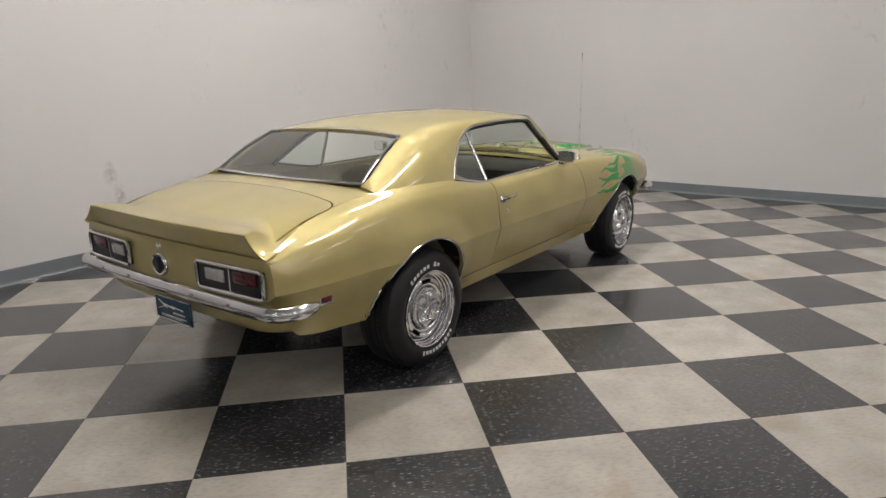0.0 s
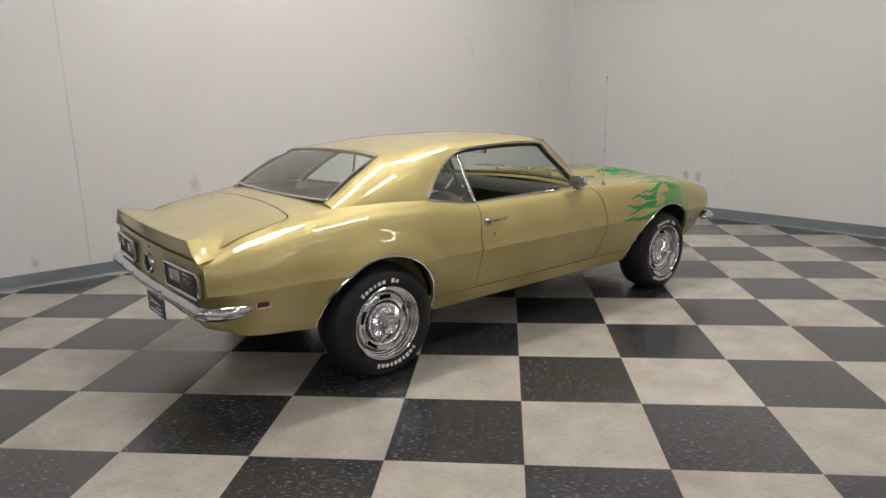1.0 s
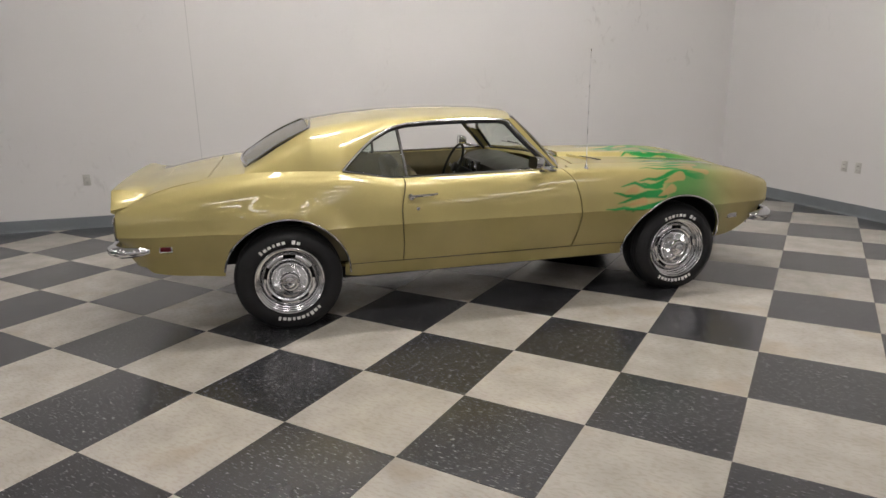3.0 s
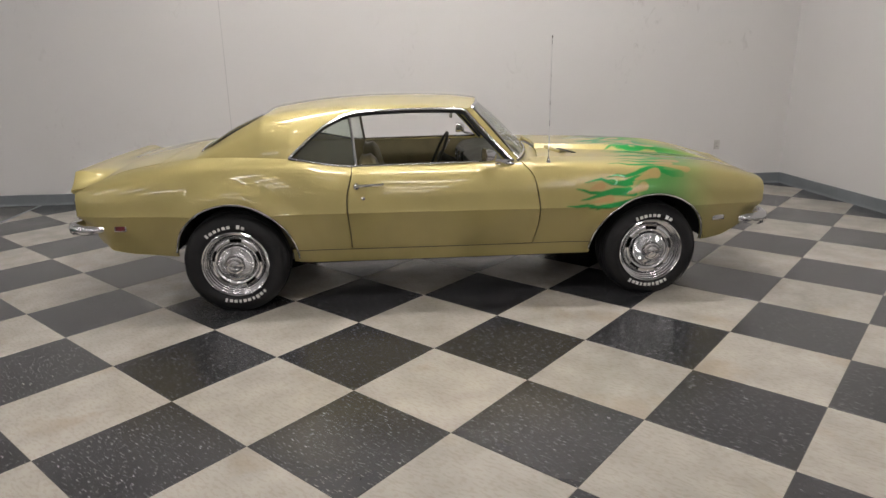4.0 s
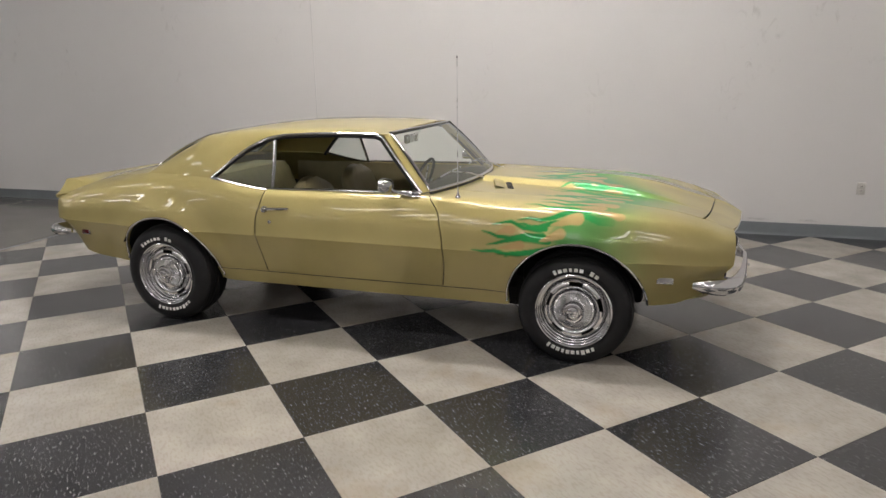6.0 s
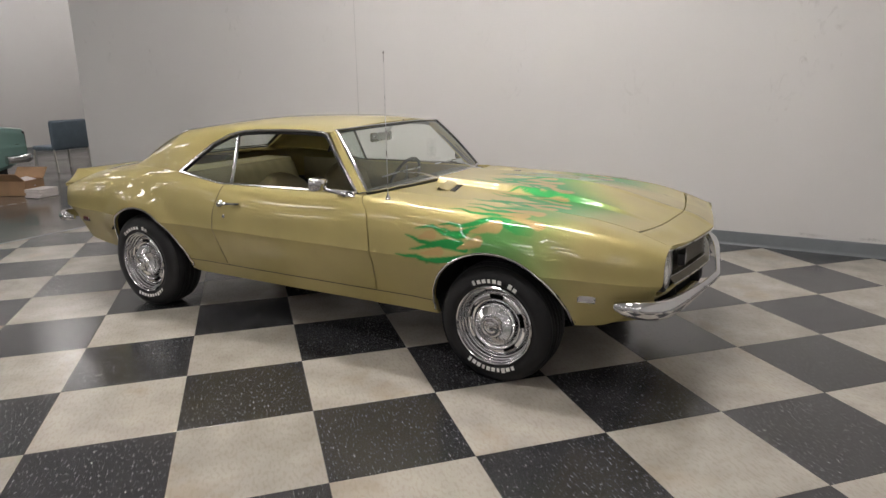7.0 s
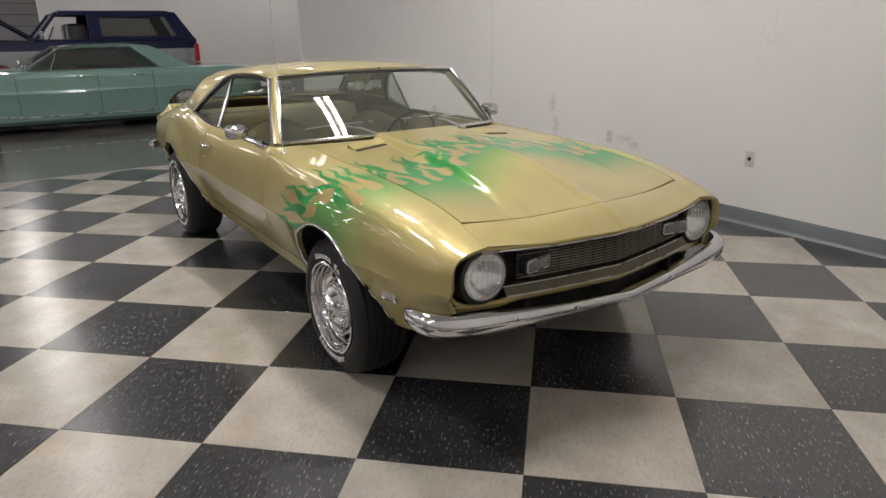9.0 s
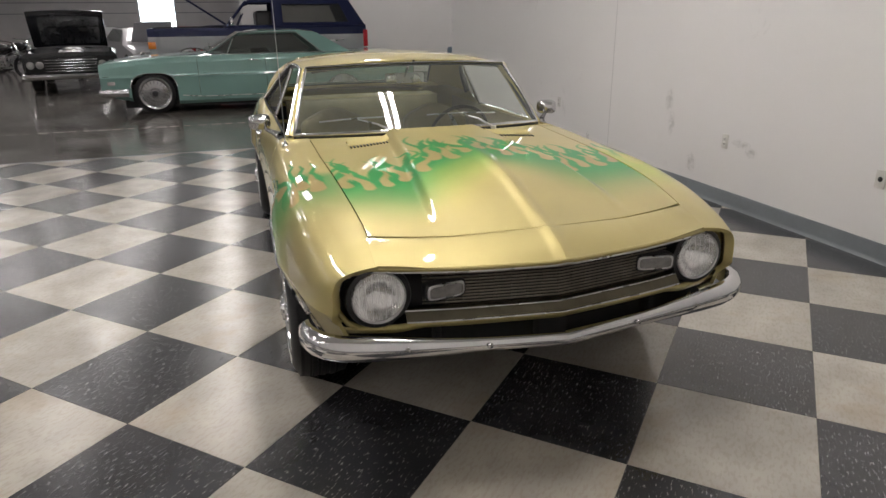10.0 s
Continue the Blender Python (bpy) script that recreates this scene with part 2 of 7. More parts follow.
def wall_mat(name, base):
    """Rolled wall paint with faint roller texture and a few dark scuffs low on the wall."""
    m = surf(name, base, 0.40, 0, 0.025, 0.9, 0.0007, bump_scale=90, rough_var=0.15)
    n, k = m.node_tree.nodes, m.node_tree.links
    p = n["Principled BSDF"]
    source = p.inputs["Base Color"].links[0].from_socket
    co = n.new("ShaderNodeTexCoord")
    mp = n.new("ShaderNodeMapping")
    mp.inputs["Scale"].default_value = (1.3, 1.3, 0.75)
    k.new(co.outputs["Object"], mp.inputs["Vector"])
    a, b = n.new("ShaderNodeTexNoise"), n.new("ShaderNodeTexNoise")
    a.inputs["Scale"].default_value, a.inputs["Detail"].default_value = 1.0, 2
    b.inputs["Scale"].default_value, b.inputs["Detail"].default_value, b.inputs["Distortion"].default_value = 7.0, 5, 1.5
    k.new(mp.outputs[0], a.inputs["Vector"])
    k.new(mp.outputs[0], b.inputs["Vector"])
    ra, rb, mul, mix = n.new("ShaderNodeMapRange"), n.new("ShaderNodeMapRange"), n.new("ShaderNodeMath"), n.new("ShaderNodeMix")
    ra.inputs["From Min"].default_value, ra.inputs["From Max"].default_value = 0.60, 0.72
    rb.inputs["From Min"].default_value, rb.inputs["From Max"].default_value = 0.58, 0.72
    rb.inputs["To Max"].default_value = 0.35
    k.new(a.outputs["Fac"], ra.inputs["Value"])
    k.new(b.outputs["Fac"], rb.inputs["Value"])
    mul.operation = "MULTIPLY"
    k.new(ra.outputs[0], mul.inputs[0])
    k.new(rb.outputs[0], mul.inputs[1])
    mix.data_type = "RGBA"
    mix.inputs["B"].default_value = (0.34, 0.32, 0.30, 1)
    k.new(mul.outputs[0], mix.inputs["Factor"])
    k.new(source, mix.inputs["A"])
    k.new(mix.outputs["Result"], p.inputs["Base Color"])
    return m


WALL = wall_mat("wall_paint", (0.66, 0.645, 0.63))
BASEBOARD = surf("grey_baseboard", (0.15, 0.165, 0.175), 0.4, 0, 0.12, 3, 0.0004, bump_scale=30)
PLASTIC_WHITE = surf("outlet_plastic", (0.50, 0.485, 0.45), 0.4, 0, 0.06, 30)
CONCRETE = surf("polished_concrete", (0.13, 0.12, 0.108), 0.16, 0, 0.3, 1.3, 0.0004, bump_scale=35, rough_var=0.35)
CEILING_PAINT = surf("ceiling_paint", (0.58, 0.575, 0.565), 0.8, 0, 0.08, 1.2)
GREY_METAL_WALL = surf("grey_cladding", (0.48, 0.47, 0.47), 0.5, 0.0, 0.08, 2)
TUBES = [glow_mat(name, (1.0, 0.955, 0.945), glow) for name, glow in (("key_tube", KEY_GLOW), ("hall_tube", HALL_GLOW), ("dim_tube", DIM_GLOW))]
FIXTURE = surf("fixture_enamel", (0.75, 0.75, 0.74), 0.4, 0, 0.05, 8)
DAY = glow_mat("daylight_door", (0.86, 0.93, 1.0), 5.0)
TILE_DARK = tile_mat("dark_tile", (0.033, 0.033, 0.036), (0.27, 0.27, 0.265), 0.8, 0.21, 0.60, (34, 120, 40))
TILE_LIGHT = tile_mat("beige_tile", (0.415, 0.383, 0.332), (0.34, 0.30, 0.25), 0.5, 0.21, 0.50, (30, 75, 30))


# ---------------------------------------------------------------- mesh helpers
def mesh_of(bm, name, material, smooth=True, angle=40):
    me = bpy.data.meshes.new(name)
    bmesh.ops.recalc_face_normals(bm, faces=bm.faces)
    if smooth:
        for f in bm.faces:
            f.smooth = True
        for e in bm.edges:
            if len(e.link_faces) == 2 and e.calc_face_angle(0) > radians(angle):
                e.smooth = False
    bm.to_mesh(me)
    bm.free()
    me.materials.append(material)
    return me


def part(name, bm, material, parent, label="", smooth=True, angle=40):
    """Links a bmesh as one mesh object under a thing or a part."""
    ob = new(name, mesh_of(bm, name, material, smooth, angle))
    ob.parent = parent
    if label:
        ob["label"] = label
    return ob


def thing(name, label, category, place=None, group="", kind=""):
    ob = new(name)
    ob.empty_display_size = 0.2
    if place is not None:
        ob.matrix_world = place
    return tagged(ob, label, category, group, kind)


def box(bm, x0, x1, y0, y1, z0, z1, bevel=0.0, seg=2, m=None):
    vs = bmesh.ops.create_cube(bm, size=1)["verts"]
    bmesh.ops.transform(bm, matrix=Matrix.Translation(((x0 + x1) / 2, (y0 + y1) / 2, (z0 + z1) / 2)) @ Matrix.Diagonal((abs(x1 - x0), abs(y1 - y0), abs(z1 - z0), 1)), verts=vs)
    if bevel:
        es = list({e for v in vs for e in v.link_edges})
        r = bmesh.ops.bevel(bm, geom=es, offset=bevel, segments=seg, affect="EDGES", profile=0.5)
        vs = list({v for f in r["faces"] for v in f.verts} | {v for v in vs if v.is_valid})
    if m is not None:
        bmesh.ops.transform(bm, matrix=m, verts=vs)
    return vs


def tube(bm, pts, r, seg=8, closed=False, flat=1.0):
    """A bar of round section along a line of points; r may be a list. flat squeezes the section's second axis."""
    pts = [Vector(p) for p in pts]
    n = len(pts)
    rings = []
    up = Vector((0, 0, 1))
    last = None
    for i, p in enumerate(pts):
        a = pts[i - 1] if (i or closed) else p
        b = pts[(i + 1) % n] if (i < n - 1 or closed) else p
        d = (b - a).normalized()
        side = d.cross(up if last is None else last)
        if side.length < 1e-4:
            side = d.cross(Vector((0, 1, 0)))
        side.normalize()
        top = side.cross(d).normalized()
        last = top
        rad = r[i] if isinstance(r, (list, tuple)) else r
        rings.append([bm.verts.new(p + side * (rad * math.cos(t)) + top * (rad * flat * math.sin(t))) for t in (2 * math.pi * j / seg for j in range(seg))])
    for i in range(n if closed else n - 1):
        A, B = rings[i], rings[(i + 1) % n]
        for j in range(seg):
            bm.faces.new((A[j], A[(j + 1) % seg], B[(j + 1) % seg], B[j]))
    if not closed:
        bm.faces.new(rings[0][::-1])
        bm.faces.new(rings[-1])
    return rings


def lathe(bm, profile, seg=40, m=None, sector=None):
    """Turns a profile of (radius, height) round z."""
    n = seg + 1 if sector else seg
    rings = []
    for r, h in profile:
        ring = []
        for j in range(n):
            t = (sector[0] + (sector[1] - sector[0]) * j / seg) if sector else 2 * math.pi * j / seg
            v = Vector((r * math.cos(t), r * math.sin(t), h))
            ring.append(bm.verts.new(m @ v if m is not None else v))
        rings.append(ring)
    for A, B in zip(rings, rings[1:]):
        for j in range(n - 1 if sector else n):
            bm.faces.new((A[j], A[(j + 1) % n], B[(j + 1) % n], B[j]))
    return rings


def loft(bm, rows, close=False):
    """Faces between rows of points."""
    vr = [[bm.verts.new(p) for p in row] for row in rows]
    for A, B in zip(vr, vr[1:]):
        for j in range(len(A) - 1):
            bm.faces.new((A[j], A[j + 1], B[j + 1], B[j]))
        if close:
            bm.faces.new((A[-1], A[0], B[0], B[-1]))
    return vr


def flange(bm, depth, centre, pick=None):
    """Turns the open border of a sheet inwards, so that the panel has a thickness at its edges."""
    bm.normal_update()
    border = [e for e in bm.edges if len(e.link_faces) == 1 and (pick is None or pick(e))]
    inner = {}
    for e in border:
        for v in e.verts:
            if v not in inner:
                nrm = v.normal.copy()
                out = v.co - Vector(centre(v.co))
                if nrm.dot(out) < 0:
                    nrm = -nrm
                inner[v] = bm.verts.new(v.co - nrm * depth)
    for e in border:
        a, b = e.verts
        bm.faces.new((a, b, inner[b], inner[a]))


class Line:
    """A smooth curve through (x, value) knots."""

    def __init__(self, *knots):
        self.x, self.v = np.array([k[0] for k in knots], float), np.array([k[1] for k in knots], float)
        d = np.diff(self.v) / np.diff(self.x)
        m = np.zeros(len(self.x))
        m[0], m[-1] = d[0], d[-1]
        for i in range(1, len(m) - 1):
            if d[i - 1] * d[i] > 0:
                h0, h1 = self.x[i] - self.x[i - 1], self.x[i + 1] - self.x[i]
                w1, w2 = 2 * h1 + h0, h1 + 2 * h0
                m[i] = (w1 + w2) / (w1 / d[i - 1] + w2 / d[i])
        self.m = m

    def __call__(self, x):
        x = min(max(x, self.x[0]), self.x[-1])
        i = min(max(int(np.searchsorted(self.x, x)) - 1, 0), len(self.x) - 2)
        h = self.x[i + 1] - self.x[i]
        t = (x - self.x[i]) / h
        return float((2 * t ** 3 - 3 * t * t + 1) * self.v[i] + (t ** 3 - 2 * t * t + t) * h * self.m[i] + (3 * t * t - 2 * t ** 3) * self.v[i + 1] + (t ** 3 - t * t) * h * self.m[i + 1])


def face_set(bm, pts, quads):
    """Adds points and faces given by index."""
    vs = [bm.verts.new(p) for p in pts]
    for q in quads:
        bm.faces.new([vs[i] for i in q])


BRICK_FACES = ((0, 1, 3, 2), (4, 6, 7, 5), (0, 4, 5, 1), (2, 3, 7, 6), (0, 2, 6, 4), (1, 5, 7, 3))


def smooth(a, b, x):
    t = min(max((x - a) / (b - a), 0.0), 1.0)
    return t * t * (3 - 2 * t)


def steps(a, b, n):
    return [a + (b - a) * i / (n - 1) for i in range(n)]


def bezier(a, b, c, n):
    a, b, c = Vector(a), Vector(b), Vector(c)
    return [(1 - t) ** 2 * a + 2 * t * (1 - t) * b + t * t * c for t in steps(0, 1, n)]

# ---------------------------------------------------------------- the hall
def wall(name, x0, x1, y0, y1, z1, material, label):
    bm = bmesh.new()
    box(bm, x0, x1, y0, y1, 0, z1)
    ob = new(name, mesh_of(bm, name, material, False))
    return tagged(ob, label, "wall", kind="structure")


HALL_X0, HALL_X1, HALL_Y0, HALL_Y1 = -30.0, 5.6, -15.0, 8.2
wall("wall_back", WALL_END, 4.478, WALL_BACK, WALL_BACK + 0.16, CEILING, WALL, "plain off-white painted partition wall behind the gold coupe")
nose_wall = wall("wall_nose", 0, 0.16, -18.5, 4.2, CEILING, WALL, "plain off-white painted wall in front of the coupe's nose")
NOSE_TURN = pose(4.478, WALL_BACK, 0, 0, 0, 2.0)
nose_wall.matrix_world = NOSE_TURN
wall("wall_end", -14.36, -14.2, -0.65, HALL_Y1, CEILING, WALL, "off-white painted wall behind the blue truck")
wall("wall_alcove", -14.2, HALL_X1, HALL_Y1, HALL_Y1 + 0.16, CEILING, WALL, "off-white wall of the alcove behind the partition")
wall("wall_south", HALL_X0, HALL_X1, HALL_Y0 - 0.16, HALL_Y0, CEILING, GREY_METAL_WALL, "grey clad wall of the showroom hall")
wall("wall_far_side", HALL_X0, -14.36, 4.5, 4.66, CEILING, GREY_METAL_WALL, "grey wall at the far side of the hall")

# far wall with a big daylight door
bm = bmesh.new()
DOOR = (-4.75, -3.25, 2.75)
box(bm, HALL_X0 - 0.16, HALL_X0, HALL_Y0, DOOR[0], 0, CEILING)
box(bm, HALL_X0 - 0.16, HALL_X0, DOOR[1], HALL_Y1, 0, CEILING)
box(bm, HALL_X0 - 0.16, HALL_X0, DOOR[0], DOOR[1], DOOR[2], CEILING)
box(bm, HALL_X0 - 0.16, HALL_X0, DOOR[0], DOOR[1], 0, 1.25)
far = tagged(new("wall_far", mesh_of(bm, "wall_far", GREY_METAL_WALL, False)), "grey far wall of the hall with a daylight window", "wall", kind="structure")
for z in (1.9, 2.35, 2.8, 3.25, 3.7):
    bm = bmesh.new()
    for a, b in ((HALL_Y0 + 0.1, DOOR[0] - 0.1), (DOOR[1] + 0.1, HALL_Y1 - 0.1)):
        box(bm, HALL_X0, HALL_X0 + 0.02, a, b, z, z + 0.03)
    part("joint", bm, BASEBOARD, far, smooth=False)
bm = bmesh.new()
box(bm, HALL_X0 - 0.5, HALL_X0 - 0.45, DOOR[0] - 0.6, DOOR[1] + 0.6, 0, DOOR[2] + 0.4)
tagged(new("backdrop", mesh_of(bm, "backdrop", DAY, False)), "white daylight outside the far window", "backdrop", kind="structure")

# ceiling
bm = bmesh.new()
box(bm, HALL_X0 - 0.2, HALL_X1 + 0.2, HALL_Y0 - 0.2, HALL_Y1 + 0.2, CEILING, CEILING + 0.12)
tagged(new("ceiling", mesh_of(bm, "ceiling", CEILING_PAINT, False)), "white ceiling of the showroom hall", "ceiling", kind="structure")

# concrete floor
bm = bmesh.new()
box(bm, HALL_X0 - 0.7, HALL_X1 + 0.2, HALL_Y0 - 0.2, HALL_Y1 + 0.2, -0.12, -0.003)
tagged(new("floor", mesh_of(bm, "floor", CONCRETE, False)), "dark grey polished concrete floor with a wax gloss", "floor", kind="structure")


# baseboards: a tall cove strip with a small lip at its foot
def baseboard(name, pts, side):
    bm = bmesh.new()
    (x0, y0), (x1, y1) = pts
    prof = [(0.0, 0.125), (0.006, 0.122), (0.010, 0.11), (0.010, 0.03), (0.014, 0.014), (0.026, 0.001), (0.0, 0.001)]
    rows = [[(x + side[0] * d, y + side[1] * d, h) for d, h in prof] for x, y in ((x0, y0), (x1, y1))]
    loft(bm, rows)
    ob = new(name, mesh_of(bm, name, BASEBOARD, True, 30))
    return tagged(ob, "dark grey vinyl baseboard along the wall", "baseboard", kind="structure")


baseboard("baseboard", [(WALL_END - 0.01, WALL_BACK), (4.478, WALL_BACK)], (0, -1))
baseboard("baseboard", [(0, 0), (0, -17.5)], (-1, 0)).matrix_world = NOSE_TURN
baseboard("baseboard", [(-14.2, -0.65), (-14.2, HALL_Y1)], (1, 0))

# seams and scuffs of the painted boards
for x in (-2.16,):
    bm = bmesh.new()
    box(bm, x - 0.004, x + 0.004, WALL_BACK - 0.0025, WALL_BACK + 0.01, 0.13, CEILING - 0.01)
    tagged(new("trim", mesh_of(bm, "trim", surf("seam_filler", (0.52, 0.51, 0.50), 0.7, 0, 0.1, 3), False)), "faint vertical board seam in the painted wall", "wall seam", kind="structure")


def scuff_mat(name, tone):
    """A rubbed mark: broken up by noise and thinning out towards its rim."""
    m = bpy.data.materials.new(name)
    m.use_nodes = True
    n, k = m.node_tree.nodes, m.node_tree.links
    p = n["Principled BSDF"]
    p.inputs["Base Color"].default_value, p.inputs["Roughness"].default_value = (*tone, 1), 0.8
    co, ball, noise, mul, power = n.new("ShaderNodeTexCoord"), n.new("ShaderNodeTexGradient"), n.new("ShaderNodeTexNoise"), n.new("ShaderNodeMath"), n.new("ShaderNodeMapRange")
    centre = n.new("ShaderNodeVectorMath")
    centre.operation = "MULTIPLY_ADD"
    centre.inputs[1].default_value, centre.inputs[2].default_value = (2, 2, 2), (-1, -1, -1)
    k.new(co.outputs["Generated"], centre.inputs[0])
    flat = n.new("ShaderNodeVectorMath")
    flat.operation = "MULTIPLY"
    flat.inputs[1].default_value = (1, 0, 1)
    k.new(centre.outputs[0], flat.inputs[0])
    ball.gradient_type = "SPHERICAL"
    k.new(flat.outputs[0], ball.inputs["Vector"])
    noise.inputs["Scale"].default_value, noise.inputs["Detail"].default_value = 26, 5
    k.new(co.outputs["Object"], noise.inputs["Vector"])
    power.inputs["From Min"].default_value, power.inputs["From Max"].default_value, power.inputs["To Max"].default_value = 0.30, 0.75, 0.22
    k.new(noise.outputs["Fac"], power.inputs["Value"])
    mul.operation = "MULTIPLY"
    k.new(ball.outputs["Fac"], mul.inputs[0])
    k.new(power.outputs[0], mul.inputs[1])
    clear, mix = n.new("ShaderNodeBsdfTransparent"), n.new("ShaderNodeMixShader")
    k.new(mul.outputs[0], mix.inputs[0])
    k.new(clear.outputs[0], mix.inputs[1])
    k.new(p.outputs[0], mix.inputs[2])
    k.new(mix.outputs[0], n["Material Output"].inputs["Surface"])
    return m


SCUFF = scuff_mat("rubbed_mark", (0.36, 0.34, 0.32))
for x, z, w, h in ((-1.15, .77, .07, .13), (-1.09, .57, .06, .13), (-.18, .53, .12, .04), (-.06, .48, .08, .045), (-.76, .27, .08, .10), (-2.6, .21, .05, .07), (2.75, .155, .14, .018), (3.2, .155, .12, .018)):
    bm = bmesh.new()
    box(bm, x - w, x + w, WALL_BACK - .002, WALL_BACK - .001, z - h, z + h)
    tagged(new("trim", mesh_of(bm, "scuff", SCUFF, False)), "faint grey scuff rubbed on the painted wall", "wall mark", kind="structure")


def outlet(place, label, round_socket=False):
    o = thing("wall_outlet", label, "power outlet", place, group="outlets")
    bm = bmesh.new()
    box(bm, -0.036, 0.036, -0.006, 0.002, -0.058, 0.058, 0.004)
    part("cover_plate", bm, PLASTIC_WHITE, o)
    if round_socket:
        bm = bmesh.new()
        lathe(bm, [(0.0, 0.010), (0.014, 0.010), (0.017, 0.006), (0.017, 0.0)], 20, pose(0, 0, 0, 90, 0, 0))
        part("socket", bm, BLACK, o)
    else:
        for dz in (0.021, -0.021):
            bm = bmesh.new()
            box(bm, -0.016, 0.016, -0.009, -0.005, dz - 0.014, dz + 0.014, 0.003)
            s = part("socket", bm, PLASTIC_WHITE, o)
            for dx in (-0.006, 0.006):
                bm = bmesh.new()
                box(bm, dx - 0.0014, dx + 0.0014, -0.0105, -0.008, dz - 0.005, dz + 0.006)
                part("slot", bm, BLACK, s, smooth=False)
    return o


OUT = "white duplex power outlet low on the painted wall"
for x, z in ((3.62, 0.49), (-0.36, 0.525), (-3.34, 0.52)):
    outlet(pose(x, WALL_BACK, z), OUT)
outlet(pose(1.06, WALL_BACK, 0.52), "round cable socket in a plate on the painted wall", True)
for y in (0.72, 0.89):
    outlet(NOSE_TURN @ pose(0, y - WALL_BACK, 0.51, 0, 0, -90), OUT)


# ceiling lights: strips with two tubes each
def strip_light(place, glow):
    o = thing("strip_light", "white enamel strip light with two lit fluorescent tubes, out of view", "ceiling light", place, group="ceiling lights")
    bm = bmesh.new()
    box(bm, -0.66, 0.66, -0.24, 0.24, -0.05, 0.0, 0.008)
    part("housing", bm, FIXTURE, o)
    for y in (-0.115, 0.115):
        bm = bmesh.new()
        tube(bm, [(-0.62, y, -0.075), (0.62, y, -0.075)], 0.06, 8, flat=0.4)
        part("tube", bm, glow, o)
        for x in (-0.632, 0.632):
            bm = bmesh.new()
            box(bm, x - 0.012, x + 0.012, y - 0.02, y + 0.02, -0.1, -0.04, 0.003)
            part("lamp_holder", bm, FIXTURE, o)
    return o


for spots, glow in zip((KEY_LIGHT_XY, HALL_LIGHT_XY, DIM_LIGHT_XY), TUBES):
    first = strip_light(pose(*spots[0], CEILING), glow)
    for x, y in spots[1:]:
        copy_thing(first, pose(x, y, CEILING))

# ---------------------------------------------------------------- the gold coupe
coupe = thing("coupe", "gold metallic late-sixties two-door coupe with green flames on nose and hood", "car")

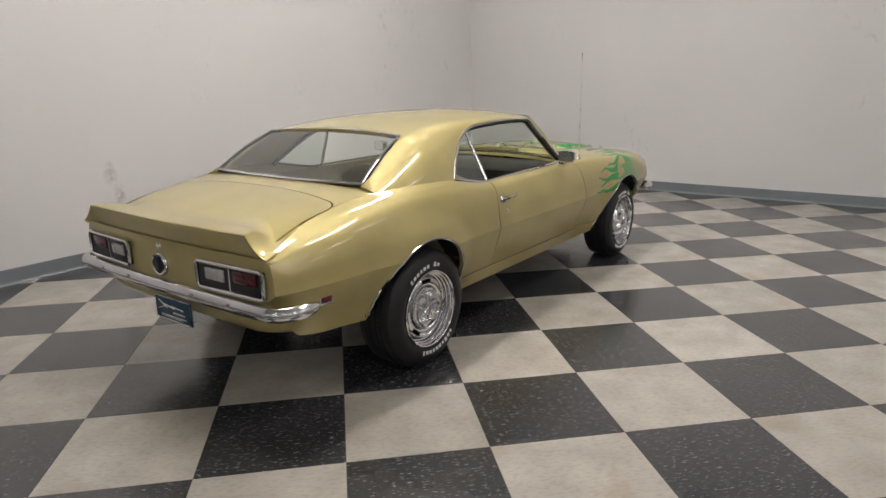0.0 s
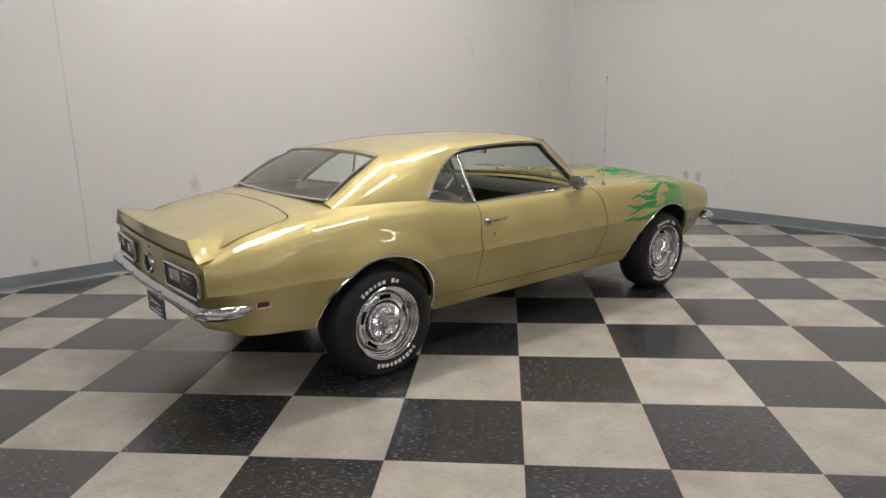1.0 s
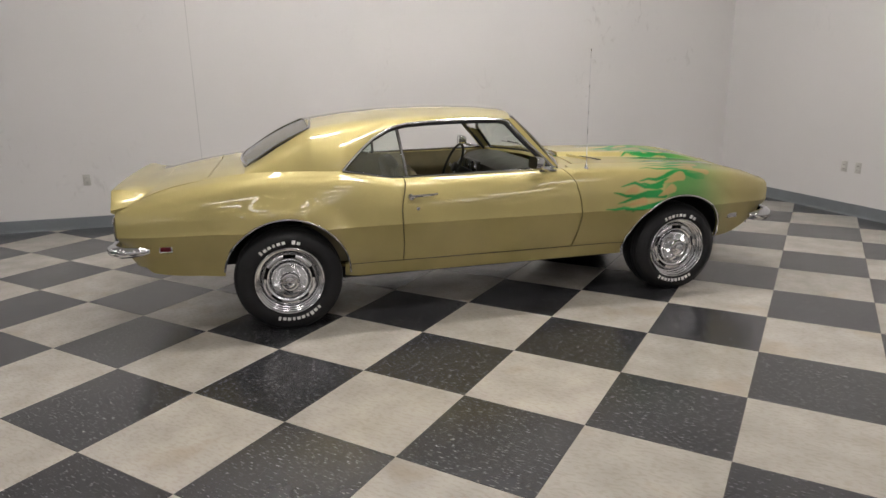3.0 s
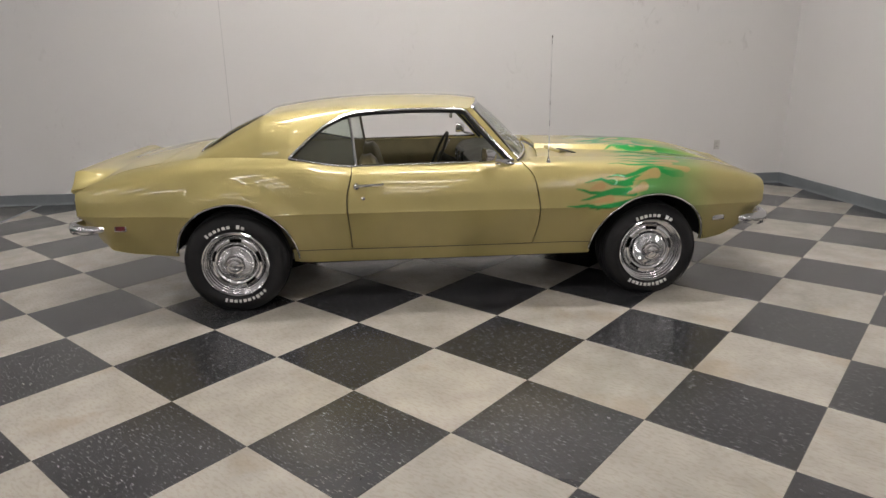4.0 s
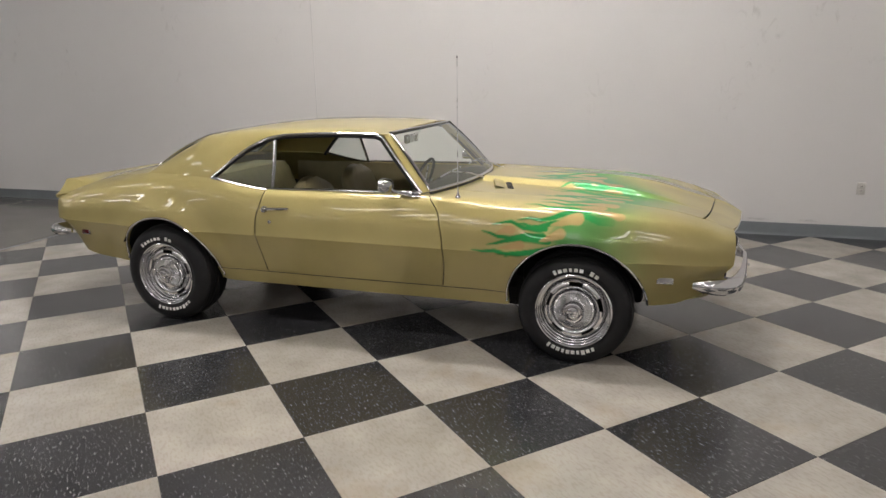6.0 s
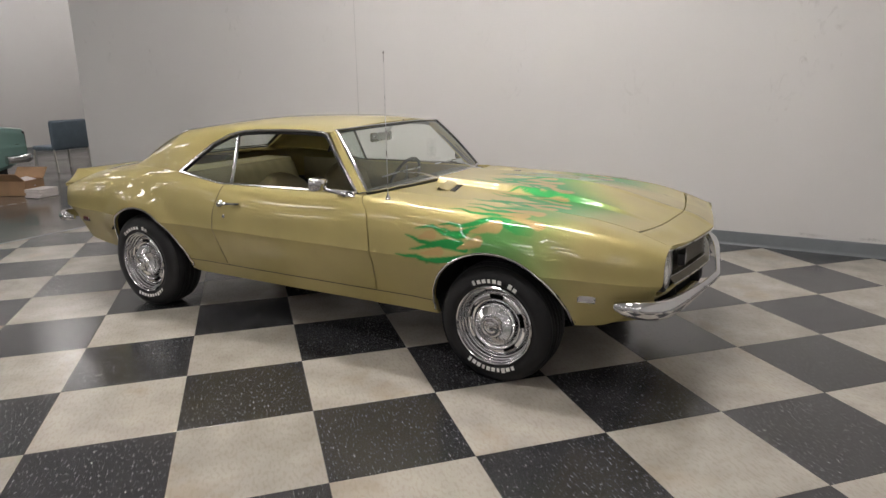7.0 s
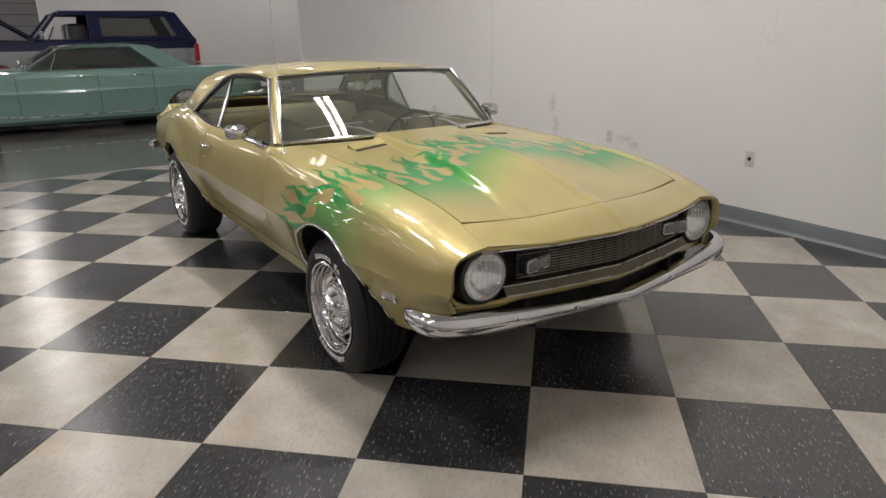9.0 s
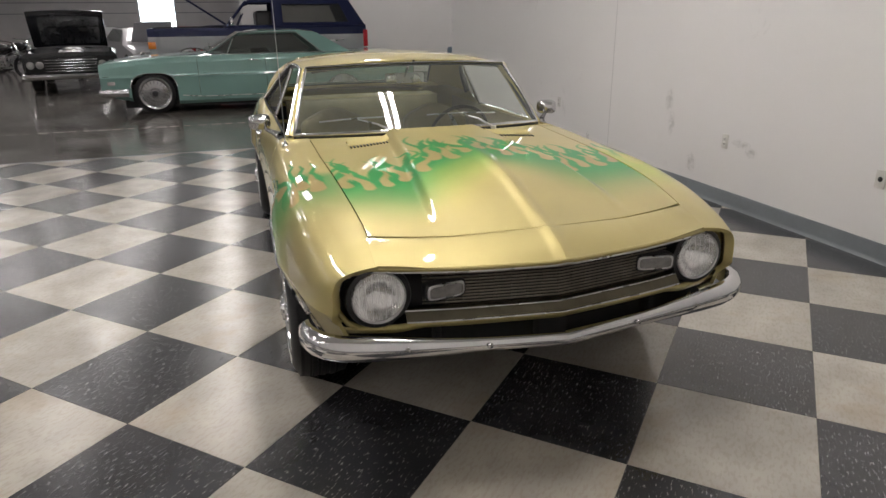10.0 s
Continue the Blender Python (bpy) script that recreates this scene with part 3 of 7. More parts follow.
# long feature lines of the half body: height and half width along the car
SIDE = [
    (Line((-2.30, .70), (-2.1, .745), (-1.7, .755), (-1, .755), (.9, .755), (1.7, .75), (1.95, .75), (2.10, .73)),
     Line((-2.30, .565), (-2.22, .50), (-2.137, .405), (-1.73, .355), (-1.0, .290), (-.9, .280), (.93, .276), (1.0, .280), (1.74, .342), (1.86, .36), (1.96, .41), (2.10, .50))),
    (Line((-2.30, .72), (-2.1, .79), (-1.7, .788), (-1, .790), (.9, .788), (1.7, .78), (1.95, .78), (2.10, .75)),
     Line((-2.30, .60), (-2.22, .55), (-2.137, .50), (-1.73, .455), (-1.0, .385), (-.9, .378), (.93, .37), (1.74, .41), (1.86, .425), (1.96, .46), (2.10, .545))),
    (Line((-2.30, .80), (-2.22, .828), (-2.12, .845), (-2.0, .858), (-1.7, .875), (-1.36, .892), (-1, .892), (-.6, .886), (0, .882), (.6, .886), (1.0, .892), (1.36, .896), (1.75, .878), (1.95, .850), (2.05, .822), (2.10, .798), (2.14, .772)),
     Line((-2.30, .648), (-1.75, .641), (-.87, .63), (0, .622), (1, .615), (1.9, .605), (2.10, .60))),
    (Line((-2.30, .795), (-2.22, .818), (-2.12, .832), (-2.0, .843), (-1.7, .862), (-1.36, .879), (-1, .876), (-.6, .865), (0, .862), (.6, .868), (1, .876), (1.36, .882), (1.75, .862), (2.0, .826), (2.10, .792), (2.14, .768)),
     Line((-2.30, .72), (-2, .745), (-1.36, .765), (-1.0, .762), (-.6, .75), (.6, .745), (1.36, .742), (1.75, .72), (2.0, .695), (2.10, .683), (2.14, .68))),
    (Line((-2.30, .783), (-2.15, .795), (-2, .805), (-1.7, .822), (-1.36, .84), (-1, .845), (-.6, .828), (0, .822), (.6, .832), (1.0, .838), (1.36, .838), (1.75, .815), (2.0, .782), (2.10, .762), (2.14, .746)),
     Line((-2.30, .775), (-2.0, .835), (-1.7, .868), (-1.36, .885), (-1, .88), (-.6, .852), (0, .85), (.6, .853), (1, .85), (1.36, .842), (1.75, .81), (2.0, .765), (2.10, .735), (2.14, .724))),
    (Line((-2.30, .770), (-2.15, .757), (-2, .745), (-1.7, .765), (-1.36, .80), (-1, .81), (-.6, .79), (0, .783), (.55, .79), (1, .775), (1.36, .765), (1.75, .735), (2, .710), (2.10, .698), (2.14, .692)),
     Line((-2.30, .792), (-2, .88), (-1.7, .925), (-1.36, .94), (-1, .937), (-.6, .893), (0, .89), (.6, .898), (1, .888), (1.36, .877), (1.75, .845), (2.0, .792), (2.10, .758), (2.14, .746))),
    (Line((-2.30, .755), (-2.2, .732), (-2.1, .708), (-2, .688), (-1.77, .679), (-1.6, .70), (-1.36, .752), (-1, .785), (-.75, .768), (-.6, .757), (0, .752), (.54, .752), (.56, .655), (1, .652), (1.36, .645), (1.75, .632), (2, .62), (2.10, .62)),
     Line((-2.30, .800), (-2.2, .838), (-2.1, .875), (-2, .905), (-1.77, .945), (-1.5, .975), (-1.36, .978), (-1, .965), (-.8, .93), (-.6, .902), (.5, .905), (.6, .918), (1.0, .905), (1.36, .893), (1.75, .858), (2.0, .803), (2.10, .768), (2.14, .755))),
]
REAR_WHEEL, FRONT_WHEEL = (-1.352, 0.322), (1.342, 0.308)
REAR_ARCH, FRONT_ARCH = (-1.352, 0.322, 0.382), (1.340, 0.304, 0.385)


KNOTS = {}


def side_point(x, s):
    """The right-hand shell: s runs from the rocker's foot (0) over the crease (0.35) to the inner top edge (1)."""
    k = KNOTS.get(x)
    if k is None:
        k = KNOTS[x] = [(ly(x), lz(x)) for ly, lz in SIDE]
    if s < 0.35:
        if s < 0.12:
            t = s / 0.12
            y, z = (k[0][i] + t * (k[1][i] - k[0][i]) for i in (0, 1))
        else:
            t = (s - 0.12) / 0.23
            y, z = (k[1][i] + t * (k[2][i] - k[1][i]) for i in (0, 1))
            y += 0.004 * math.sin(math.pi * t)
    else:
        u = (s - 0.35) / 0.65 * 4
        i = min(int(u), 3)
        t = u - i
        p = k[2:]
        a, b = p[i], p[i + 1]
        before = p[i - 1] if i else (2 * a[0] - b[0] + 0.012, 2 * a[1] - b[1])
        after = p[i + 2] if i < 3 else (2 * b[0] - a[0], 2 * b[1] - a[1])
        y, z = (0.5 * (2 * a[j] + (b[j] - before[j]) * t + (2 * before[j] - 5 * a[j] + 4 * b[j] - after[j]) * t * t + (3 * a[j] - before[j] - 3 * b[j] + after[j]) * t ** 3) for j in (0, 1))
    for cx, cz, r in (REAR_ARCH, FRONT_ARCH):
        d = math.hypot(x - cx, z - cz) - r
        if d < 0.16 and z > cz - 0.1:
            y += 0.020 * (1 - smooth(0.0, 0.16, max(d, 0))) * smooth(cz - 0.1, cz + 0.12, z) * (1 - smooth(0.86, 0.93, z))
    return Vector((x, y, z))


def skin(x, z):
    """Half width of the shell at a height."""
    lo, hi = 0.0, 0.97
    for _ in range(24):
        mid = (lo + hi) / 2
        if side_point(x, mid).z < z:
            lo = mid
        else:
            hi = mid
    return side_point(x, lo).y


def cut_arch(bm, cx, cz, r, lip=0.018):
    def rad(v):
        return math.hypot(v.co.x - cx, v.co.z - cz)

    gone = [f for f in bm.faces if all(rad(v) < r for v in f.verts)]
    bmesh.ops.delete(bm, geom=gone, context="FACES")
    for v in bm.verts:
        d = rad(v)
        if d < r:
            v.co.x, v.co.z = cx + (v.co.x - cx) * r / d, cz + (v.co.z - cz) * r / d
    border = [e for e in bm.edges if len(e.link_faces) == 1 and all(abs(rad(v) - r) < 1e-4 for v in e.verts)]
    inner = {v: bm.verts.new((v.co.x, v.co.y - lip, v.co.z)) for e in border for v in e.verts}
    for e in border:
        a, b = e.verts
        bm.faces.new((a, b, inner[b], inner[a]))


def mirrored(bm):
    """The same mesh on the car's right side (y turned)."""
    out = bm.copy()
    for v in out.verts:
        v.co.y = -v.co.y
    bmesh.ops.reverse_faces(out, faces=out.faces)
    return out


def both_sides(name, bm, material, parent, label="", angle=40):
    right = part(name, mirrored(bm), material, parent, label, angle=angle)
    left = part(name, bm, material, parent, label, angle=angle)
    return right, left


def shell(x_from, x_to, s_list, nx, clip_x=None):
    """A sheet of the side shell between two lines x_from(s) and x_to(s)."""
    rows = []
    for s in s_list:
        a, b = x_from(s), x_to(s)
        rows.append([side_point(x, s) for x in steps(a, b, nx)])
    bm = bmesh.new()
    loft(bm, rows)
    return bm


def inside_axis(co):
    return (co.x, 0, 0.6)


S_FINE = [0.0, 0.06, 0.12] + steps(0.135, 0.335, 12) + [0.347, 0.35, 0.353] + steps(0.372, 1.0, 46)
DOOR_FOOT = 0.115


def s_height(s):
    return side_point(0.0, s).z


def door_front(s):
    z = s_height(s)
    return 0.555 + 0.040 * math.sin(math.pi * min(max((z - 0.33) / 0.50, 0), 1)) - 0.07 * smooth(0.80, 0.91, z) ** 1.5


def door_rear(s):
    z = s_height(s)
    return -0.622 - 0.012 * smooth(0.45, 0.66, z) + 0.035 * smooth(0.70, 0.89, z)


GAP = 0.0035
# flames --------------------------------------------------------------------
def ease(a, b, x):
    t = np.clip((x - a) / (b - a), 0.0, 1.0)
    return t * t * (3 - 2 * t)


def lick(path, w0, u, v, power=1.0):
    """How deep the spots (u, v) lie in a tongue that tapers along its path: 1 inside, 0 outside."""
    best = np.zeros_like(u)
    n = len(path) - 1
    for i in range(n):
        (x0, y0), (x1, y1) = path[i], path[i + 1]
        dx, dy = x1 - x0, y1 - y0
        t = np.clip(((u - x0) * dx + (v - y0) * dy) / (dx * dx + dy * dy), 0, 1)
        w = w0 * (1 - (i + t) / n) ** power + 0.001
        d = np.hypot(u - x0 - t * dx, v - y0 - t * dy)
        best = np.maximum(best, 1 - ease(w - 0.003, w + 0.004, d))
    return best


def ripple(u, v, seed):
    """A soft uneven field between -1 and 1."""
    return 0.5 * (np.sin(u * 11 + 3 * np.sin(v * 7 + seed)) + np.sin(v * 13 + 2 * np.sin(u * 9 + seed * 2)))


def wave(x0, y0, x1, y1, sway, n=9):
    """A swaying path from the thick end of a tongue to its tip."""
    out = []
    for i in range(n):
        t = i / (n - 1)
        dx, dy = x1 - x0, y1 - y0
        k = sway * math.sin(2.1 * math.pi * t) * (0.5 + t)
        length = math.hypot(dx, dy)
        out.append((x0 + dx * t - dy / length * k, y0 + dy * t + dx / length * k))
    return out


# on the fender: u along the car, v height over the shell's own girth
# tongues run from their thick end to the tip; drops are round at the front and tail off backwards
FENDER_GREEN = [(((1.20, .655), (1.108, .636), (.965, .612), (.90, .628), (.83, .622), (.765, .627)), 0.0172), (((1.20, .70), (1.104, .702), (1.02, .700), (.948, .683), (.90, .668), (.855, .661)), 0.0158),
                (((1.17, .725), (1.075, .722), (.99, .702), (.918, .709), (.87, .726), (.824, .735)), 0.0158), (((1.18, .765), (1.144, .757), (1.058, .763), (.99, .793), (.95, .787), (.88, .771)), 0.0145),
                (((1.30, .80), (1.218, .795), (1.143, .772), (1.10, .770), (1.06, .785), (1.02, .782)), 0.0145), (((1.40, .86), (1.307, .858), (1.218, .822), (1.15, .806), (1.09, .815), (1.02, .802)), 0.0158),
                (((1.42, .885), (1.326, .905), (1.25, .895), (1.182, .897), (1.12, .925), (1.05, .915)), 0.0158), (((1.45, .94), (1.36, .955), (1.27, .94), (1.20, .965), (1.13, .96)), 0.0172),
                (((1.48, 1.0), (1.38, 1.01), (1.29, .99), (1.20, 1.02), (1.12, 1.01)), 0.0172), (((1.52, .81), (1.457, .812), (1.377, .838), (1.32, .845)), 0.0238)]
FENDER_TAN = [(((1.045, .668), (1.013, .663), (.97, .652), (.92, .643)), 0.0235), (((.992, .750), (.959, .745), (.93, .733), (.905, .724)), 0.0235), (((1.262, .744), (1.232, .73), (1.19, .712), (1.15, .697)), 0.0269),
              (((1.348, .822), (1.309, .815), (1.26, .797), (1.205, .785)), 0.0314), (((1.560, .848), (1.50, .868), (1.43, .882), (1.35, .892)), 0.0302), (((1.46, .925), (1.41, .925), (1.36, .918), (1.29, .925)), 0.0302),
              (((1.52, .975), (1.46, .985), (1.39, .975), (1.31, .985)), 0.0336)]


def fender_spray(u, v):
    rear = 1.17 + 0.34 * np.clip(v - .70, 0, 1) + .02 * ripple(u * 1.5, v * 2, .3)
    haze = ease(rear, rear + .10, u) * (1 - ease(1.34, 1.84, u - .15 * (v - .75))) * .92
    haze = haze * (1 - 0.5 * ease(1.0, 1.12, v))
    g, t = haze * (0.88 + 0.14 * ripple(u, v, .3)), np.zeros_like(u)
    for p, w in FENDER_GREEN:
        g = np.maximum(g, lick(p, w, u, v, 0.65) * (1 - ease(1.4, 1.75, u)))
    for p, w in FENDER_TAN:
        t = np.maximum(t, lick(p, w, u, v, 0.75))
    return g, t * 0.85


def band_front(v):
    """How far forward the row of drops on the hood reaches."""
    return 1.31 + min(.62 * abs(v), .24) + .02 * math.sin(9 * v)


HOOD_GREEN, HOOD_TAN = [], []
rnd = random.Random(11)
for i, y0 in enumerate(steps(-0.61, 0.61, 16)):
    front, lean, bend = band_front(y0) + rnd.uniform(-.07, .05), rnd.uniform(-.05, .05), (-1) ** i * rnd.uniform(.010, .018)
    size, tail = rnd.uniform(.022, .031), rnd.uniform(.16, .24)
    HOOD_TAN.append((wave(front, y0, front - tail, y0 + lean, bend, 10), size))
    HOOD_GREEN.append((wave(front + .01, y0, front - tail - .17, y0 + lean * 1.6, bend * 1.3, 12), size + .015))
    HOOD_GREEN.append((wave(front - .02, y0 + .042, front - tail - rnd.uniform(.08, .22), y0 + .042 - lean, -bend * 1.7, 12), rnd.uniform(.020, .030)))
    HOOD_GREEN.append((wave(front - .06, y0 - .030, front - tail - rnd.uniform(.14, .28), y0 - .035 + lean, bend * 2.0, 12), rnd.uniform(.014, .022)))


def hood_spray(u, v):
    e = 0.03 * ripple(u * .6, v * .8, 2.0)
    front = 1.31 + np.minimum(.62 * np.abs(v), .24)
    body = ease(front - .14, front - .03, u + e) * (1 - ease(front + .02, front + .40, u + e))
    g, t = .96 * body, np.zeros_like(u)
    for p, w in HOOD_GREEN:
        g = np.maximum(g, lick(p, w, u, v, 0.85) * (1 - ease(front, front + .25, u)))
    for p, w in HOOD_TAN:
        t = np.maximum(t, lick(p, w, u, v, 0.7))
    # yellow tint ahead of the band, strongest just right of the middle
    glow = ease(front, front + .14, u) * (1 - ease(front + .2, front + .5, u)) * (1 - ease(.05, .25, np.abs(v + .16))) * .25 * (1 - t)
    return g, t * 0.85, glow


def sprayed(ob, fn):
    """Stores the sprayed colours and the yellow tint as the panel's paint layer."""
    me = ob.data
    co = np.zeros(len(me.vertices) * 3)
    me.vertices.foreach_get("co", co)
    g, t, *rest_of = fn(co.reshape(-1, 3))
    glow = rest_of[0] if rest_of else np.zeros_like(g)
    layer = me.color_attributes.new("spray", "FLOAT_COLOR", "POINT")
    layer.data.foreach_set("color", np.stack([g, t, glow, np.ones_like(g)], 1).ravel())


# front fenders
S_DENSE = [0.0, 0.06, 0.12] + steps(0.135, 0.335, 26) + [0.347, 0.35, 0.353] + steps(0.36, 1.0, 74)
def fender_front(s):
    return 2.10 + 0.040 * smooth(.10, .40, s)


bm = shell(lambda s: door_front(s) + GAP, fender_front, S_DENSE, 190)
cut_arch(bm, *FRONT_ARCH)
flange(bm, 0.014, inside_axis, lambda e: all(math.hypot(v.co.x - FRONT_ARCH[0], v.co.z - FRONT_ARCH[1]) > FRONT_ARCH[2] + 0.01 for v in e.verts))
fenders = both_sides("front_fender", bm, GOLD_FLAMES, coupe, "gold front fender with sprayed green flames", angle=14)


def fender_uv(co):
    v = co[:, 2] + np.clip(0.835 - np.abs(co[:, 1]), 0, 1) * 0.9
    g, t = fender_spray(co[:, 0], v)
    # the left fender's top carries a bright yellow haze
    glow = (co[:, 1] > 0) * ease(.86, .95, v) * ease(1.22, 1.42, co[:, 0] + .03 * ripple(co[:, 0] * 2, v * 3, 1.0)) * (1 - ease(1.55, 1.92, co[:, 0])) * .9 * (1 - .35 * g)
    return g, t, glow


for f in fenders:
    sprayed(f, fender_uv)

# doors with chrome handle and lock
bm = shell(lambda s: door_rear(s) + GAP, lambda s: door_front(s) - GAP, [DOOR_FOOT] + [s for s in S_FINE if s > DOOR_FOOT], 60)
flange(bm, 0.02, inside_axis)
doors = both_sides("door", bm, GOLD, coupe, "gold door with the window wound down", angle=14)
for d, sgn in zip(doors, (-1, 1)):
    y = sgn * (skin(-0.49, .798) + 0.002)
    bm = bmesh.new()
    tube(bm, [(-.585, y, .792), (-.56, y + sgn * .022, .797), (-.50, y + sgn * .026, .800), (-.44, y + sgn * .024, .801), (-.405, y + sgn * .004, .801)], [.013, .015, .012, .012, .010], 8, flat=0.8)
    lathe(bm, [(0.0, .022), (.016, .021), (.021, .013), (.024, 0)], 18, pose(-.572, y, .790, -90 * sgn, 0, 0))
    part("handle", bm, CHROME, d, "chrome door handle with push button")
    bm = bmesh.new()
    lathe(bm, [(0.0, .006), (.009, .006), (.012, .003), (.013, -.01)], 16, pose(-.532, sgn * skin(-.532, .716), .716, -90 * sgn, 0, 0))
    part("lock", bm, CHROME, d)

# rocker panels under the doors, with a fine bright strip
bm = shell(lambda s: -1.0, lambda s: 0.96, [0.0, 0.03, 0.06, 0.09, 0.107], 60)
for v in bm.verts:
    if v.co.x > door_front(0.12) or v.co.x < door_rear(0.12):
        v.co.y -= 0.004
flange(bm, 0.02, inside_axis)
both_sides("rocker_panel", bm, GOLD, coupe)

for sgn in (-1, 1):
    bm = bmesh.new()
    tube(bm, [(x, sgn * (side_point(x, .111).y + .0005), side_point(x, .111).z) for x in steps(-.975, .95, 40)], .0022, 6)
    part("rocker_strip", bm, BLACK, coupe, "fine dark joint strip along the rocker")

# rear quarters
bm = shell(lambda s: -2.30, lambda s: door_rear(s) - GAP, S_FINE, 150)
cut_arch(bm, *REAR_ARCH)
quarters = both_sides("quarter_panel", bm, GOLD, coupe, angle=14)


# tail panel and rear valance
def tail_x(y):
    return -2.30 - 0.028 * (1 - (y / 0.77) ** 2)


bm = bmesh.new()
rows = []
for s in [x for x in S_FINE if x >= 0.12]:
    p = side_point(-2.30, s)
    rows.append([Vector((tail_x(y) if abs(y) < p.y - 1e-6 else -2.30, y, p.z)) for y in steps(-p.y, p.y, 31)])
loft(bm, rows)
tail = part("tail_panel", bm, GOLD, coupe)
bm = bmesh.new()
rows = []
for x, z, w in ((-2.275, .585, .70), (-2.286, .535, .715), (-2.280, .475, .725), (-2.25, .43, .735), (-2.19, .405, .735), (-2.10, .396, .735)):
    rows.append([Vector((x + 0.12 * max(0, (abs(y) / w - 0.80) / .20) ** 2.2 - 0.010 * (1 - (y / w) ** 2), y, z + .010 * max(0, (abs(y) / w - .7) / .3) ** 2)) for y in steps(-w, w, 41)])
loft(bm, rows)
flange(bm, 0.015, inside_axis)
part("rear_valance", bm, GOLD, coupe)


# trunk lid
def deck(x, y):
    edge = Line((-2.28, .80), (-2.0, .905), (-1.77, .945), (-1.5, .975))(x)
    mid = Line((-2.28, .875), (-2.15, .912), (-1.95, .953), (-1.75, .983), (-1.62, .998), (-1.5, 1.01))(x)
    w = 0.682
    return mid - (mid - edge) * min(abs(y) / w, 1) ** 3.0


def lid_front(y):
    a, bow = abs(y), 0.045 * (y / .66) ** 2
    if a <= .605:
        return -1.745 - bow
    return -1.815 - bow + math.sqrt(max(.07 ** 2 - (a - .605) ** 2, 0))


lid_y = steps(-.6745, -.605, 12)[:-1] + steps(-.605, .605, 41) + steps(.605, .6745, 12)[1:]
bm = bmesh.new()
loft(bm, [[Vector((-2.20 + (lid_front(y) + 2.20) * t, y, deck(-2.20 + (lid_front(y) + 2.20) * t, y))) for y in lid_y] for t in steps(0, 1, 26)])
flange(bm, 0.02, inside_axis)
part("trunk_lid", bm, GOLD, coupe)
# deck ahead of the lid, under the rear window
bm = bmesh.new()
rows = []
for t in steps(0, 1, 12):
    row = []
    for y in lid_y:
        x0 = lid_front(y) + 2 * GAP
        x1 = -1.545 - 0.06 * max(0, 1 - (y / .62) ** 2)
        x = x0 + (x1 - x0) * t
        row.append(Vector((x, y * (1 + (SIDE[6][0](x) / .6745 - 1) * smooth(.5, .66, abs(y))), deck(x, y))))
    rows.append(row)
loft(bm, rows)
flange(bm, 0.02, inside_axis)
part("deck_panel", bm, GOLD, coupe)

# ducktail spoiler
def tail_edge(x):
    return Line((-2.36, .788), (-2.30, .770), (-2.2, .738), (-2.1, .712), (-2.05, .700))(x)


SPOIL_MID = Line((-2.36, .905), (-2.30, .908), (-2.2, .914), (-2.12, .923), (-2.06, .937))
SPOIL_END = Line((-2.36, .806), (-2.30, .816), (-2.25, .830), (-2.2, .842), (-2.1, .852), (-2.05, .856))
bm = bmesh.new()
across = steps(-1, -.85, 16)[:-1] + steps(-.85, .85, 41) + steps(.85, 1, 16)[1:]
rows = []
for x in steps(-2.06, -2.345, 16):
    yb = tail_edge(x)
    row = []
    for u in across:
        f = max(0.0, (abs(u) - .85) / .15)
        z = SPOIL_MID(x) + (SPOIL_END(x) - SPOIL_MID(x)) * (1.6 * f - .6 * f * f)
        low, end = deck(x, u * yb) + .002, smooth(.70, .98, abs(u))
        rise = smooth(.11 * end, .22 + .05 * end, -2.06 - x)
        row.append(Vector((x + 0.030 * u * u, u * yb, low + max(z - low, 0.0) * rise)))
    rows.append(row)
for x, drop in ((-2.350, .004), (-2.346, .012), (-2.338, .040), (-2.326, .080), (-2.318, .108), (-2.300, .112)):
    row = []
    for u, last in zip(across, rows[15]):
        f = max(0.0, (abs(u) - .85) / .15)
        z = last.z - drop * (1 - .80 * f)
        row.append(Vector((x + 0.030 * u * u, last.y, z)))
    rows.append(row)
loft(bm, rows)
flange(bm, 0.010, inside_axis)
part("spoiler", bm, GOLD, coupe, "gold ducktail spoiler across the trunk", angle=25)


# hood with a raised centre and a fine middle ridge
def hood_z(x, y):
    a = abs(y)
    edge = SIDE[6][1](max(x, 0.57))
    mid = Line((.56, .928), (1.0, .912), (1.4, .894), (1.75, .858), (2.0, .808), (2.1, .784))(x)
    z = mid - (mid - edge) * (a / .65) ** 2
    half = Line((.6, .23), (1.2, .285), (1.8, .345), (2.1, .37))(x)
    bulge = 0.032 * (1 - smooth(half - .010, half + .038, a)) * (1 - smooth(1.55, 2.06, x)) * smooth(.5, .7, x + .3)
    ridge = (0.022 * max(0.0, 1 - a / .33) + 0.005 * (1 - smooth(.004, .050, a))) * smooth(.8, 1.5, x)
    return z + bulge + ridge


def hood_front(y):
    return 2.086 - 0.078 * abs(y) / .62 - 0.019 * (abs(y) / .62) ** 4


def hood_back(y):
    return 0.615 + 0.075 * (1 - (abs(y) / .65) ** 2)


